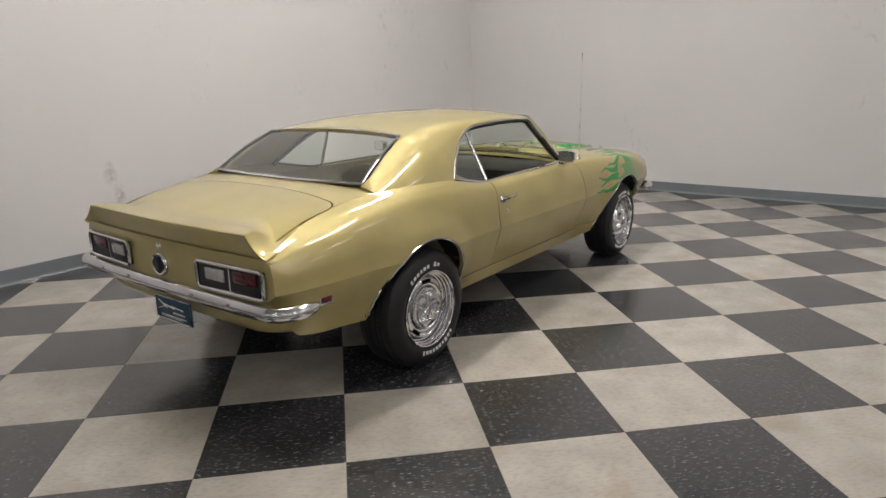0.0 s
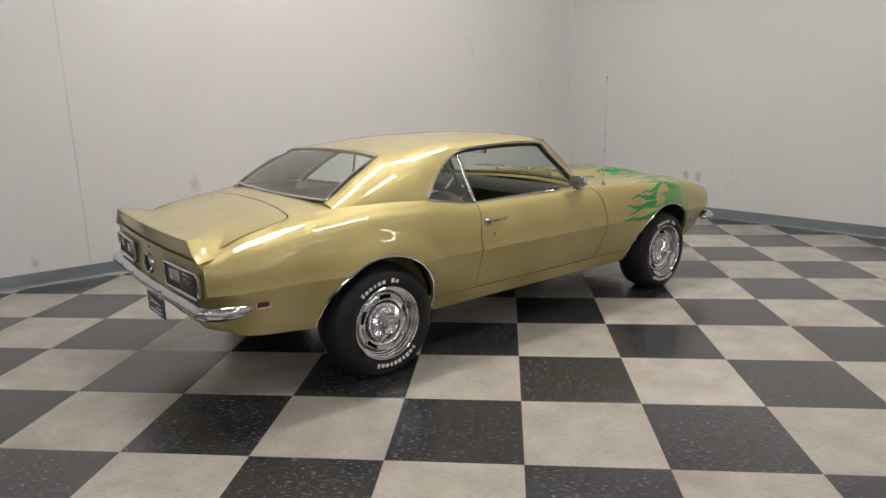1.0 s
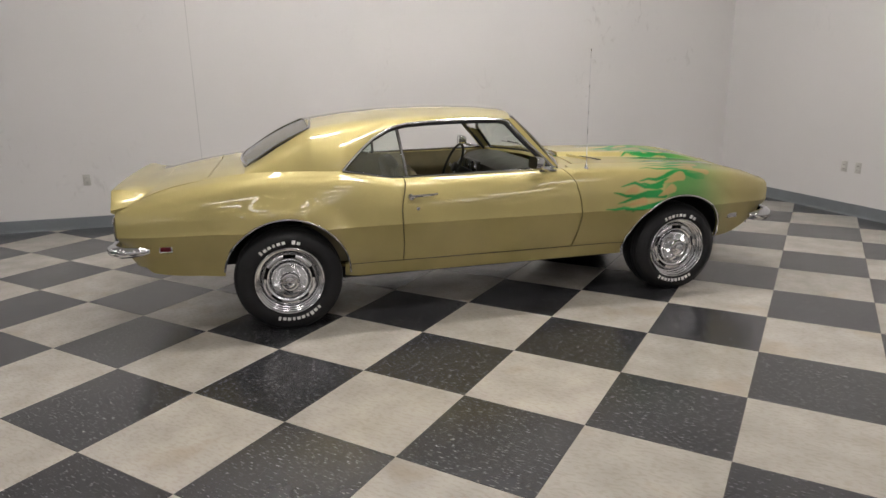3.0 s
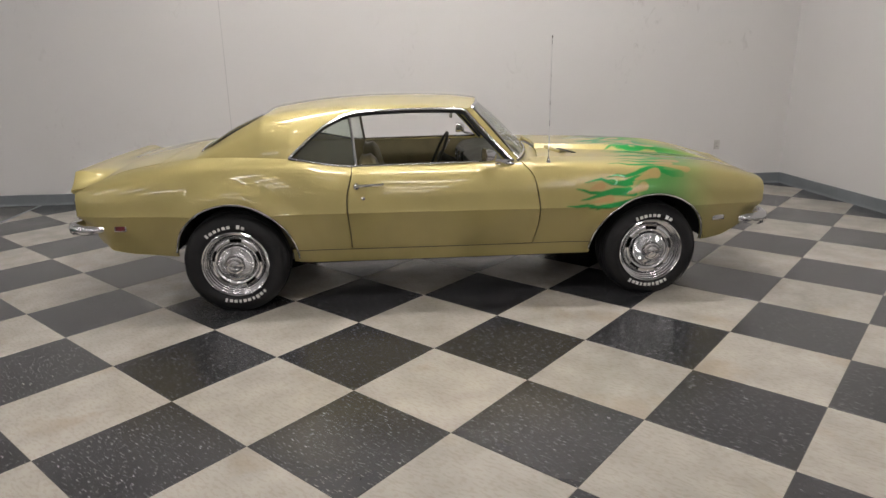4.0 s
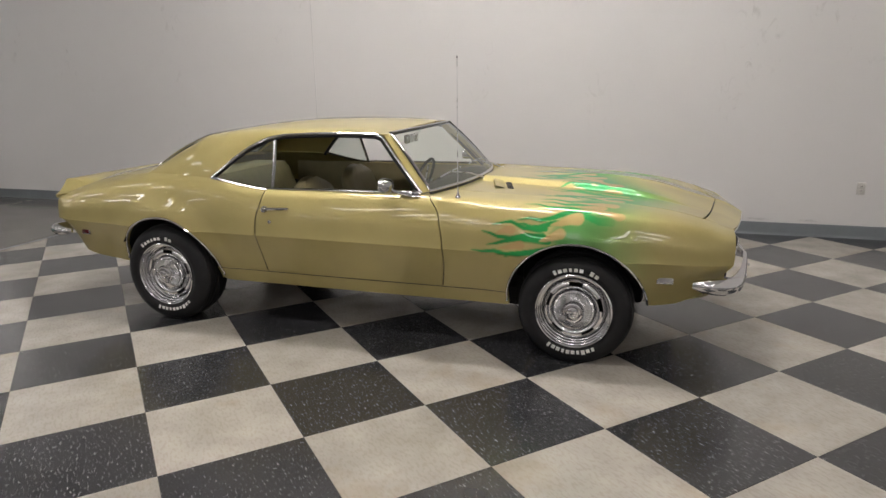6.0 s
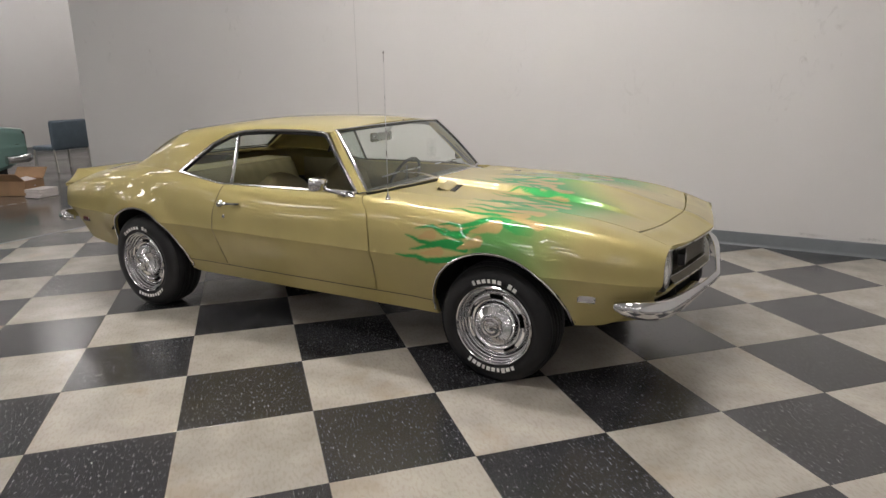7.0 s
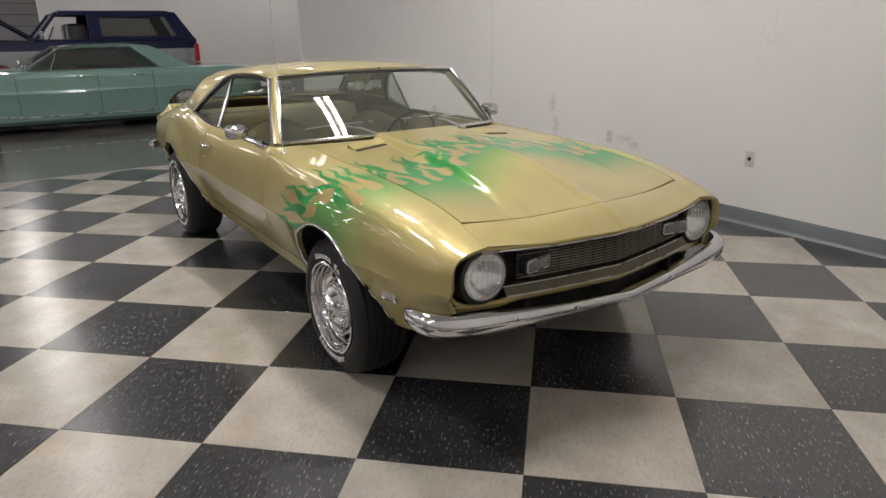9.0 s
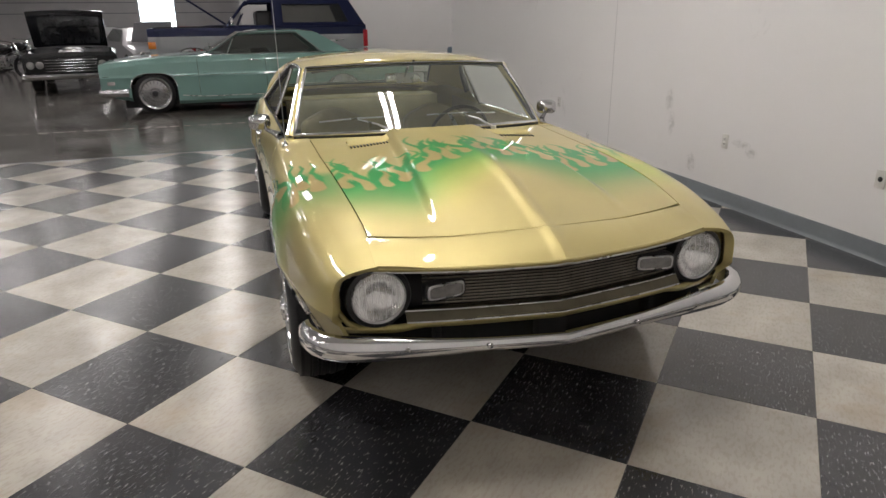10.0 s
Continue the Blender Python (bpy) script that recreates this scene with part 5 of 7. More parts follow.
flange(bm, .004, inside_axis)
part("lower_moulding", bm, MOULDING, grille, "dull bronze lower grille moulding", angle=25)

for dx, z in ((-.009, .547), (-.036, .578)):
    bm = bmesh.new()
    tube(bm, [(lip_x(y) + dx, y, z) for y in steps(-.53, .53, 25)], .0026, 6)
    part("moulding_edge", bm, SATIN, grille, "fine bright edge of the moulding")

for sg in (-1, 1):
    # sealed-beam headlight in a black bucket
    lamp = new("headlight")
    lamp.parent = coupe
    lamp["label"] = "round sealed-beam headlight with fluted glass"
    lamp.matrix_world = Matrix.Translation((2.104, sg * .617, .640)) @ pose(0, 0, 0, 0, 90, 0)
    bm = bmesh.new()
    lathe(bm, [(.110, -.04), (.112, .012), (.107, .022), (.094, .026), (.088, .010)], 48)
    part("bezel", bm, BLACK, lamp, "black headlight bezel")
    bm = bmesh.new()
    lathe(bm, [(.092, .026), (.0905, .030), (.088, .028), (.087, .018)], 48)
    part("retaining_ring", bm, SATIN, lamp)
    bm = bmesh.new()
    lathe(bm, [(0.001, -.045), (.03, -.040), (.06, -.022), (.080, .002), (.089, .018)], 40)
    part("reflector", bm, LAMP_BOWL, lamp)
    bm = bmesh.new()
    lathe(bm, [(.089, .018), (.085, .026), (.07, .034), (.045, .040), (.02, .043), (0.001, .0435)], 44)
    lens = part("lens", bm, LENS_CLEAR, lamp)
    bm = bmesh.new()
    for i in range(-3, 4):
        y = i * .022
        hgt = math.sqrt(max(.080 ** 2 - y * y, 0))
        tube(bm, [(z, y, .020 + .016 * (1 - (z * z + y * y) / .0075)) for z in steps(-hgt, hgt, 7)], .0008, 4)
    part("flutes", bm, LAMP_FROST, lens)
    # parking lamp in the grille
    pk = new("parking_lamp")
    pk.parent = coupe
    pk["label"] = "oblong clear parking lamp in the grille"
    pk.matrix_world = Matrix.Translation((lip_x(.40) - .020, sg * .400, .655)) @ pose(0, 0, 0, 0, 90, 0) @ pose(0, 0, 0, 9 * sg, 0, 0)
    for nm, mat, w, hh, z0, z1, bev in (("housing", BLACK, .074, .033, -.03, .004, .026), ("rim", SATIN, .068, .027, 0.0, .008, .023), ("lens", PARK_LENS, .062, .021, .004, .010, .018)):
        bm = bmesh.new()
        rows = []
        for zz, k in ((z0, 1.0), (z1 - .003, 1.0), (z1, .94), (z1 + .001, .5)):
            rows.append([Vector((hh * k * math.copysign(abs(math.cos(a)) ** .45, math.cos(a)), w * (k if k > .6 else .7) * math.copysign(abs(math.sin(a)) ** .3, math.sin(a)), zz)) for a in (2 * math.pi * i / 36 for i in range(36))])
        vr = loft(bm, rows, True)
        bm.faces.new(vr[-1])
        part(nm, bm, mat, pk)
    # side marker lamps
    for x, z, mat, nm, w in ((1.806, .510, LENS_WHITE, "front_side_marker", .044), (-2.042, .566, LENS_RED, "rear_side_marker", .038)):
        y = skin(x, z) - .006
        ang = math.degrees(math.atan2(side_point(x + .04, .3).y - side_point(x - .04, .3).y, .08))
        mk = new(nm)
        mk.parent = coupe
        mk.matrix_world = Matrix.Translation((x, sg * y, z)) @ pose(0, 0, 0, 6 * sg, 0, ang * sg)
        bm = bmesh.new()
        box(bm, -w, w, -.012, .012, -.022, .022, .004)
        part("bezel", bm, CHROME, mk)
        bm = bmesh.new()
        box(bm, -w + .008, w - .008, -.015, .015, -.014, .014, .003)
        part("lens", bm, mat, mk)

# gold panel and valance below the grille, black gaps between
bm = bmesh.new()
rows = []
for dx, z in ((-.014, .548), (-.008, .542), (-.022, .520), (-.045, .512)):
    rows.append([Vector((face_x(y) + dx, y, z - .016 * smooth(.46, .57, abs(y)))) for y in steps(-.74, .74, 61)])
loft(bm, rows)
flange(bm, .01, inside_axis)
part("lower_panel", bm, GOLD, coupe)
bm = bmesh.new()
rows = []
for dx, z, w in ((-.085, .525, .74), (-.085, .42, .75)):
    rows.append([Vector((face_x(y) + dx, y, z)) for y in steps(-w, w, 31)])
loft(bm, rows)
part("air_gap_panel", bm, CAVITY, coupe)
for y, w in ((-.02, .055), (-.42, .012), (.42, .012)):
    bm = bmesh.new()
    box(bm, face_x(y) - .085, face_x(y) - .035, y - w, y + w, .44, .53, .006)
    part("bumper_bracket", bm, CAVITY, coupe)
bm = bmesh.new()
rows = []
for dx, z, w in ((-.045, .440, .70), (-.050, .418, .70), (-.085, .385, .70), (-.16, .362, .70), (-.25, .352, .70)):
    rows.append([Vector((face_x(y) + dx - .12 * max(0, abs(y) / w - .86) ** 2 * 50 * .4, y, z)) for y in steps(-w, w, 41)])
loft(bm, rows)
flange(bm, .01, inside_axis)
part("front_valance", bm, GOLD, coupe)
# front edge of the fender beside the lamps
bm = bmesh.new()
rows = []
for s in [q for q in S_FINE if q >= .14]:
    a = side_point(fender_front(s), s)
    b = Vector((a.x - .022, a.y - .026, a.z - (.02 if s > .8 else 0)))
    rows.append([a, (a + b) / 2 + Vector((.008, .006, 0)), b])
loft(bm, rows)
both_sides("fender_nose", bm, GOLD, coupe)

# tail lamps -----------------------------------------------------------------
for sg in (-1, 1):
    tl = new("tail_lamp")
    tl.parent = coupe
    tl["label"] = "oblong tail lamp with red and white halves"
    tl.matrix_world = Matrix.Translation((tail_x(.525) - .002, sg * .525, .686)) @ pose(0, 0, 0, 0, 0, -3.0 * sg)
    W2, H2 = .222, .062
    bm = bmesh.new()
    tube(bm, [(-.012, y, z) for y, z in [(-W2 + .015, H2), (W2 - .015, H2), (W2, H2 - .015), (W2, -H2 + .015), (W2 - .015, -H2), (-W2 + .015, -H2), (-W2, -H2 + .015), (-W2, H2 - .015)]], .010, 8, True)
    tube(bm, [(-.008, 0, -H2), (-.008, 0, H2)], .007, 6)
    part("bezel", bm, CHROME, tl, "chrome tail lamp bezel")
    bm = bmesh.new()
    box(bm, -.008, .02, -W2, W2, -H2, H2, .006)
    part("housing", bm, BLACK, tl)
    bm = bmesh.new()
    box(bm, -.016, .0, .03 * sg, .185 * sg, -.014, .046, .006)
    part("stop_lens", bm, LENS_RED, tl, "dark red lens")
    bm = bmesh.new()
    box(bm, -.016, .0, -.165 * sg, -.035 * sg, -.022, .036, .006)
    part("reverse_lens", bm, LENS_WHITE, tl, "clear reversing lens")
# round fuel cap and small lock
bm = bmesh.new()
m = Matrix.Translation((tail_x(0) - .002, .02, .675)) @ pose(0, 0, 0, 0, -90, 0)
lathe(bm, [(.060, -.01), (.060, .010), (.054, .018), (.046, .016), (.045, .008)], 40, m)
fc = part("fuel_cap", bm, CHROME, coupe, "round chrome and black fuel cap")
bm = bmesh.new()
lathe(bm, [(.046, .010), (.03, .014), (0.001, .015)], 32, m)
part("cap_face", bm, BLACK, fc)
bm = bmesh.new()
box(bm, -.010, .010, -.040, .040, .012, .022, .005, 2, m @ pose(0, 0, 0, 0, 0, 90))
part("grip", bm, BLACK, fc)
bm = bmesh.new()
lathe(bm, [(0.001, .009), (.012, .008), (.015, 0)], 18, Matrix.Translation((tail_x(0) - .001, .02, .765)) @ pose(0, 0, 0, 0, -90, 0))
part("trunk_lock", bm, CHROME, coupe)

# dealer plate below the bumper: teal with white bars in place of its script
plate = new("licence_plate")
plate.parent = coupe
plate["label"] = "teal dealer plate with white bars below the bumper"
plate.matrix_world = pose(-2.345, -.065, .452, 0, 0, 0)
bm = bmesh.new()
box(bm, -.004, .004, -.152, .152, -.056, .062, .002)
part("panel", bm, PLATE, plate)
bm = bmesh.new()
for y, z, w, hh, a in ((.085, .022, .040, .0035, 25), (.03, .016, .045, .0035, 8), (-.04, .016, .050, .0035, 4), (.10, .002, .030, .003, -20), (-.05, -.012, .05, .0035, 0), (.0, -.032, .11, .0022, 0), (.02, -.040, .09, .0016, 0)):
    box(bm, -.0065, -.0035, -w, w, -hh, hh, .001, 1, pose(0, y, z, a, 0, 0))
part("plate_marks", bm, LETTER, plate)
bm = bmesh.new()
tube(bm, [(-.004, y, z) for y, z in ((-.15, .06), (.15, .06), (.15, -.054), (-.15, -.054))], .0028, 6, True)
part("plate_rim", bm, SATIN, plate)

# mirrors and aerial -------------------------------------------------------
for sg in (-1, 1):
    mir = new("door_mirror")
    mir.parent = coupe
    mir["label"] = "chrome door mirror on a short stalk"
    bm = bmesh.new()
    tube(bm, [(.375, sg * .785, .905), (.345, sg * .81, .917), (.30, sg * .845, .930), (.272, sg * .865, .948)], [.024, .015, .011, .010], 10)
    lathe(bm, [(0.001, .012), (.03, .010), (.045, 0)], 20, Matrix.Translation((.38, sg * .782, .897)) @ Matrix.Diagonal((1.5, .55, 1, 1)))
    part("stalk", bm, CHROME, mir)
    place = Matrix.Translation((.258, sg * .880, .968)) @ pose(0, 0, 0, 0, 4, -8 * sg)
    bm = bmesh.new()
    rows = []
    for x, k in ((-.030, .93), (-.026, 1.0), (.0, .99), (.025, .86), (.040, .60), (.046, .25)):
        rows.append([place @ Vector((x, .060 * k * math.copysign(abs(math.cos(a)) ** .55, math.cos(a)), .041 * k * math.copysign(abs(math.sin(a)) ** .55, math.sin(a)))) for a in (2 * math.pi * i / 28 for i in range(28))])
    vr = loft(bm, rows, True)
    bm.faces.new(vr[-1])
    part("head", bm, CHROME, mir)
    bm = bmesh.new()
    bm.faces.new([bm.verts.new(place @ Vector((-.0285, .056 * math.copysign(abs(math.cos(a)) ** .55, math.cos(a)), .038 * math.copysign(abs(math.sin(a)) ** .55, math.sin(a))))) for a in (2 * math.pi * i / 28 for i in range(28))])
    part("mirror_glass", bm, REFLECTOR, mir)
aerial = new("aerial")
aerial.parent = coupe
aerial["label"] = "thin upright whip aerial on the right fender"
bm = bmesh.new()
lathe(bm, [(.017, -.01), (.016, .005), (.009, .012), (.007, .022), (.004, .030)], 16, Matrix.Translation((.661, -.778, .898)))
part("base", bm, CHROME, aerial)
bm = bmesh.new()
tube(bm, [(.661, -.778, .92), (.662, -.778, 1.30), (.664, -.780, 1.668)], [.0026, .002, .0016], 6)
lathe(bm, [(.0005, .008), (.004, .004), (.004, -.004), (.0005, -.008)], 8, Matrix.Translation((.664, -.780, 1.670)))
part("whip", bm, SATIN, aerial)
# hood louvres
for sg in (-1, 1):
    lv = new("hood_louvre")
    lv.parent = coupe
    lv["label"] = "bright louvre plate at the hood's rear edge"
    z = hood_z(.80, .38)
    for i in range(12):
        bm = bmesh.new()
        y = sg * (.29 + i * .0175)
        x = .85 + .055 * (i / 11)
        box(bm, x - .018, x + .018, y - .003, y + .003, hood_z(x, y) - .002, hood_z(x, y) + .005, .001, 1)
        part("slot", bm, BLACK, lv)
    bm = bmesh.new()
    rows = []
    for t in steps(0, 1, 8):
        y = sg * (.27 + .22 * t)
        x = .765 + .06 * t
        z = hood_z(x, y)
        rows.append([Vector((x - .02, y, z)), Vector((x - .012, y, z + .016)), Vector((x + .020, y, z + .010)), Vector((x + .05, y, z + .001))])
    loft(bm, rows)
    part("fin", bm, GOLD, lv)

# interior ------------------------------------------------------------------
bm = bmesh.new()
box(bm, -1.05, .62, -.70, .70, .33, .36, .01)
box(bm, -.9, .55, -.13, .13, .33, .46, .05, 3)
part("carpet", bm, CARPET, coupe)
bm = bmesh.new()
rows = [[Vector((x, y, z)) for y in steps(-.70, .70, 9)] for x, z in ((.60, .86), (.50, .893), (.36, .892), (.26, .875), (.215, .835), (.22, .74), (.27, .68), (.33, .60))]
loft(bm, rows)
flange(bm, .02, lambda co: (.5, 0, .6))
dash = part("dashboard", bm, VINYL_DARK, coupe, "dark padded dashboard")
bm = bmesh.new()
box(bm, .195, .24, .20, .60, .74, .85, .02, 3)
part("instrument_pod", bm, VINYL_DARK, dash)
for y in (.30, .48):
    bm = bmesh.new()
    lathe(bm, [(.055, 0), (.052, .012), (.046, .004), (.001, .002)], 28, Matrix.Translation((.195, y, .795)) @ pose(0, 0, 0, 0, -90, 0))
    part("gauge", bm, STEEL_GREY, dash)
wheel_ob = new("steering_wheel")
wheel_ob.parent = coupe
wheel_ob["label"] = "three-spoke steering wheel with a thin rim"
wheel_ob.matrix_world = Matrix.Translation((.03, .37, .805)) @ pose(0, 0, 0, 0, -66, 0)
bm = bmesh.new()
tube(bm, [(.19 * math.cos(a), .19 * math.sin(a), 0) for a in (2 * math.pi * i / 36 for i in range(36))], .011, 8, True)
part("rim", bm, VINYL_DARK, wheel_ob)
for a in (90, 210, 330):
    bm = bmesh.new()
    box(bm, .03, .185, -.012, .012, -.03, -.024, .003, 1, pose(0, 0, 0, 0, 0, a))
    part("spoke", bm, SATIN, wheel_ob)
bm = bmesh.new()
lathe(bm, [(.001, .0), (.035, -.004), (.045, -.02), (.03, -.06), (.028, -.26)], 20)
part("hub", bm, VINYL_DARK, wheel_ob)


def seat_shape(L, W, H, back, recline, y0):
    """A bucket seat: cushion and backrest with stitched ribs."""
    s = new("bucket_seat")
    s.parent = coupe
    s["label"] = "gold ribbed vinyl bucket seat"
    s.matrix_world = Matrix.Translation((-.42, y0, .40))
    bm = bmesh.new()
    rows = []
    for t in steps(0, 1, 13):
        x = L * t
        row = []
        for u in steps(-1, 1, 25):
            z = .15 * (1 - .25 * (1 - t)) + .022 * abs(u) ** 3 - .05 * max(0, abs(u) - .88) * 8 + .004 * math.cos(u * 30) - .09 * smooth(.82, 1, t) ** 2
            row.append(Vector((x, u * W / 2, z)))
        rows.append(row)
    loft(bm, rows)
    flange(bm, .12, lambda co: (co.x, 0, -1))
    part("cushion", bm, VINYL, s)
    bm = bmesh.new()
    rows = []
    for t in steps(0, 1, 21):
        w = W / 2 * (1 - .10 * smooth(.2, .7, t)) * math.sqrt(max(.02, 1 - .9 * smooth(.62, 1.05, t) ** 2.2))
        r = radians(recline)
        thick = .075 * math.sqrt(max(.16, 1 - .35 * t - .5 * smooth(.84, 1, t) ** 2))
        axis = Vector((.0 - math.sin(r) * back * t, 0, .12 + math.cos(r) * back * t))
        ring = []
        for i in range(40):
            a = 2 * math.pi * i / 40
            cu, su = math.cos(a), math.sin(a)
            u = math.copysign(abs(cu) ** .6, cu)
            d = math.copysign(abs(su) ** .6, su) * thick
            rib = .006 * math.cos(u * 22) if su > 0 and abs(u) < .8 else 0
            ring.append(axis + Vector(((d + rib) * math.cos(r), u * w, (d + rib) * math.sin(r) * 0 - .02 * abs(u) ** 3 * smooth(.7, 1, t))))
        rows.append(ring)
    vr = loft(bm, rows, True)
    bm.faces.new(vr[-1])
    part("backrest", bm, VINYL, s)
    bm = bmesh.new()
    box(bm, .05, L - .06, -W / 2 + .06, W / 2 - .06, -.06, .06, .01)
    part("seat_base", bm, BLACK, s)
    return s


for y0 in (-.36, .36):
    seat_shape(.50, .52, .15, .42, 14, y0)
bench = new("rear_bench")
bench.parent = coupe
bench["label"] = "gold ribbed vinyl rear bench"
bm = bmesh.new()
rows = [[Vector((x, y, z + .003 * math.cos(y * 60))) for y in steps(-.62, .62, 41)] for x, z in ((-.72, .36), (-.71, .47), (-.74, .50), (-.95, .47), (-1.08, .45), (-1.12, .50), (-1.20, .70), (-1.26, .86), (-1.30, .90), (-1.36, .90))]
loft(bm, rows)
flange(bm, .03, lambda co: (-1.2, 0, .3))
part("cushion", bm, VINYL, bench)
bm = bmesh.new()
box(bm, -1.60, -1.30, -.64, .64, .885, .91, .01)
part("parcel_shelf", bm, VINYL, coupe)
for sg in (-1, 1):
    bm = bmesh.new()
    rows = [[Vector((x, sg * (.742 - .012 * smooth(.5, .8, z) * 0 + .0 * x), z)) for x in steps(-.60, .50, 20)] for z in (.36, .5, .52, .60, .62, .70, .72, .80, .86, .893)]
    for i, r in enumerate(rows):
        for p in r:
            p.y -= sg * (.012 if i in (2, 3, 6, 7) else 0)
    loft(bm, rows)
    flange(bm, .02, lambda co: (co.x, 2 * co.y, co.z))
    dp = part("door_trim", bm, VINYL, coupe, "gold vinyl door trim panel")
    bm = bmesh.new()
    box(bm, -.35, .05, sg * .66 - .035, sg * .66 + .035, .63, .68, .02, 3)
    part("armrest", bm, VINYL, dp)
    bm = bmesh.new()
    tube(bm, [(.18, sg * .735, .64), (.18, sg * .71, .64), (.10, sg * .70, .66)], .008, 6)
    part("window_crank", bm, CHROME, dp)
    bm = bmesh.new()
    loft(bm, [[Vector((x, sg * y, z)) for x in steps(-1.25, -.60, 12)] for y, z in ((.735, .38), (.735, .80), (.742, .90))])
    part("side_trim", bm, VINYL, coupe)
bm = bmesh.new()
rows = []
for x in steps(-1.10, .16, 24):
    ys, zs = roof_shoulder(x)
    mid = ROOF_MID(x) - .035
    rows.append([Vector((x, y, mid - (mid - zs + .035) * (abs(y) / ys) ** 2.2)) for y in steps(-ys - .04, ys + .04, 25)])
loft(bm, rows)
part("headliner", bm, VINYL, coupe)
bm = bmesh.new()
tube(bm, [(.18, 0, 1.235), (.14, 0, 1.20), (.10, 0, 1.175)], .007, 6)
box(bm, .085, .105, -.12, .12, 1.135, 1.195, .008)
mi = part("inner_mirror", bm, SATIN, coupe, "inner rear-view mirror")
bm = bmesh.new()
box(bm, .082, .0845, -.112, .112, 1.142, 1.188)
part("mirror_glass", bm, REFLECTOR, mi)

# ---------------------------------------------------------------- other vehicles and clutter in the hall
TEAL = surf("teal_paint", (0.185, 0.33, 0.295), 0.35, 0.2, 0.06, 2, coat=1.0)
NAVY = surf("navy_paint", (0.006, 0.010, 0.046), 0.4, 0.0, 0.1, 2, coat=0.1, spec=0.25)
SILVER_PAINT = surf("silver_paint", (0.36, 0.36, 0.37), 0.35, 0.4, 0.08, 3, coat=0.8)
BLACK_PAINT = surf("black_paint", (0.010, 0.011, 0.014), 0.25, 0.1, 0.1, 2, coat=1.0)
RED_PAINT = surf("red_paint", (0.35, 0.012, 0.015), 0.3, 0, 0.1, 3, coat=0.8)
TAIL_RED = surf("tail_red", (0.5, 0.01, 0.02), 0.2, 0, 0.1, 20, coat=1)
AMBER = surf("amber_lens", (0.75, 0.22, 0.02), 0.2, 0, 0.1, 20, coat=1)
DARK_GLASS = glass_mat("dark_window_glass", (0.72, 0.76, 0.75), 1.35)
SMOKED = glass_mat("smoked_glass", (0.42, 0.42, 0.41), 1.35)
CARDBOARD = surf("cardboard", (0.40, 0.25, 0.14), 0.85, 0, 0.15, 6, 0.0008, bump_scale=50)
PAPER = surf("paper", (0.72, 0.66, 0.64), 0.8, 0, 0.1, 9)
BLUE_VINYL = surf("blue_vinyl", (0.155, 0.205, 0.255), 0.5, 0, 0.12, 7, 0.0008, bump_scale=120)
LINE_PAINT = surf("worn_line_paint", (0.30, 0.285, 0.265), 0.6, 0, 0.4, 14)


def arch_hole(ob_bm, cx, cz, r, p=2.0):
    """Clears a wheel opening out of both sides of a body sheet; a larger p makes it squarer."""
    def reach(v):
        return (abs(v.co.x - cx) ** p + abs(v.co.z - cz) ** p) ** (1 / p)

    gone = [f for f in ob_bm.faces if all(reach(v) < r for v in f.verts) and abs(f.calc_center_median().y) > .3]
    bmesh.ops.delete(ob_bm, geom=gone, context="FACES")
    for v in ob_bm.verts:
        d = reach(v)
        if d < r and abs(v.co.y) > .3:
            v.co.x, v.co.z = cx + (v.co.x - cx) * r / max(d, 1e-3), cz + (v.co.z - cz) * r / max(d, 1e-3)


def plain_wheel(parent, x, y, R, width, face=SATIN, white=False, disc=1.0):
    sg = -1 if y < 0 else 1
    w = new("wheel")
    w.parent = parent
    w.location = (x, y, R)
    m = pose(0, 0, 0, -90 * sg, 0, 0)
    h = width / 2
    bm = bmesh.new()
    lathe(bm, [(R * .60, -h), (R * .9, -h), (R, -h + .03), (R, h - .03), (R * .93, h - .004), (R * .80, h + .004), (R * .64, h), (R * .62, h - .02)], 40, m)
    part("tyre", bm, RUBBER, w)
    if white:
        bm = bmesh.new()
        lathe(bm, [(R * .80, h + .003), (R * .79, h + .007), (R * .74, h + .007), (R * .73, h + .002)], 40, m)
        part("white_band", bm, LETTER, w)
    bm = bmesh.new()
    lathe(bm, [(R * k * disc, h + dz + .006 * (disc > 1)) for k, dz in ((.64, -.004), (.62, .008), (.56, .004), (.50, -.014), (.40, -.006), (.28, .002), (.18, .002), (.16, .018), (.002, .022))], 40, m)
    part("wheel_cover", bm, face, w)
    if disc > 1:
        bm = bmesh.new()
        lathe(bm, [(.002, h + .036), (.04, h + .034), (.052, h + .024), (.052, h)], 20, m)
        part("hub_cap", bm, BLACK, w, "dark hub centre")
    bm = bmesh.new()
    for i in range(20):
        a = 2 * math.pi * i / 20
        mm = m @ Matrix.Rotation(a, 4, "Z")
        face_set(bm, [mm @ Vector((sx, sy, sz)) for sx in (R * .30 * disc, R * .49 * disc) for sy in (-.006, .006) for sz in (h - .03, h + .003)], BRICK_FACES)
    tagged(part("cover_fins", bm, face, w, smooth=False), kind="stuff")
    return w


# teal sedan, its nose towards -y: built along x, then turned
sedan = thing("teal_sedan", "long teal sixties hardtop sedan with chrome trim parked on concrete", "car", pose(-9.37, -0.62, 0, 0, 0, -90))


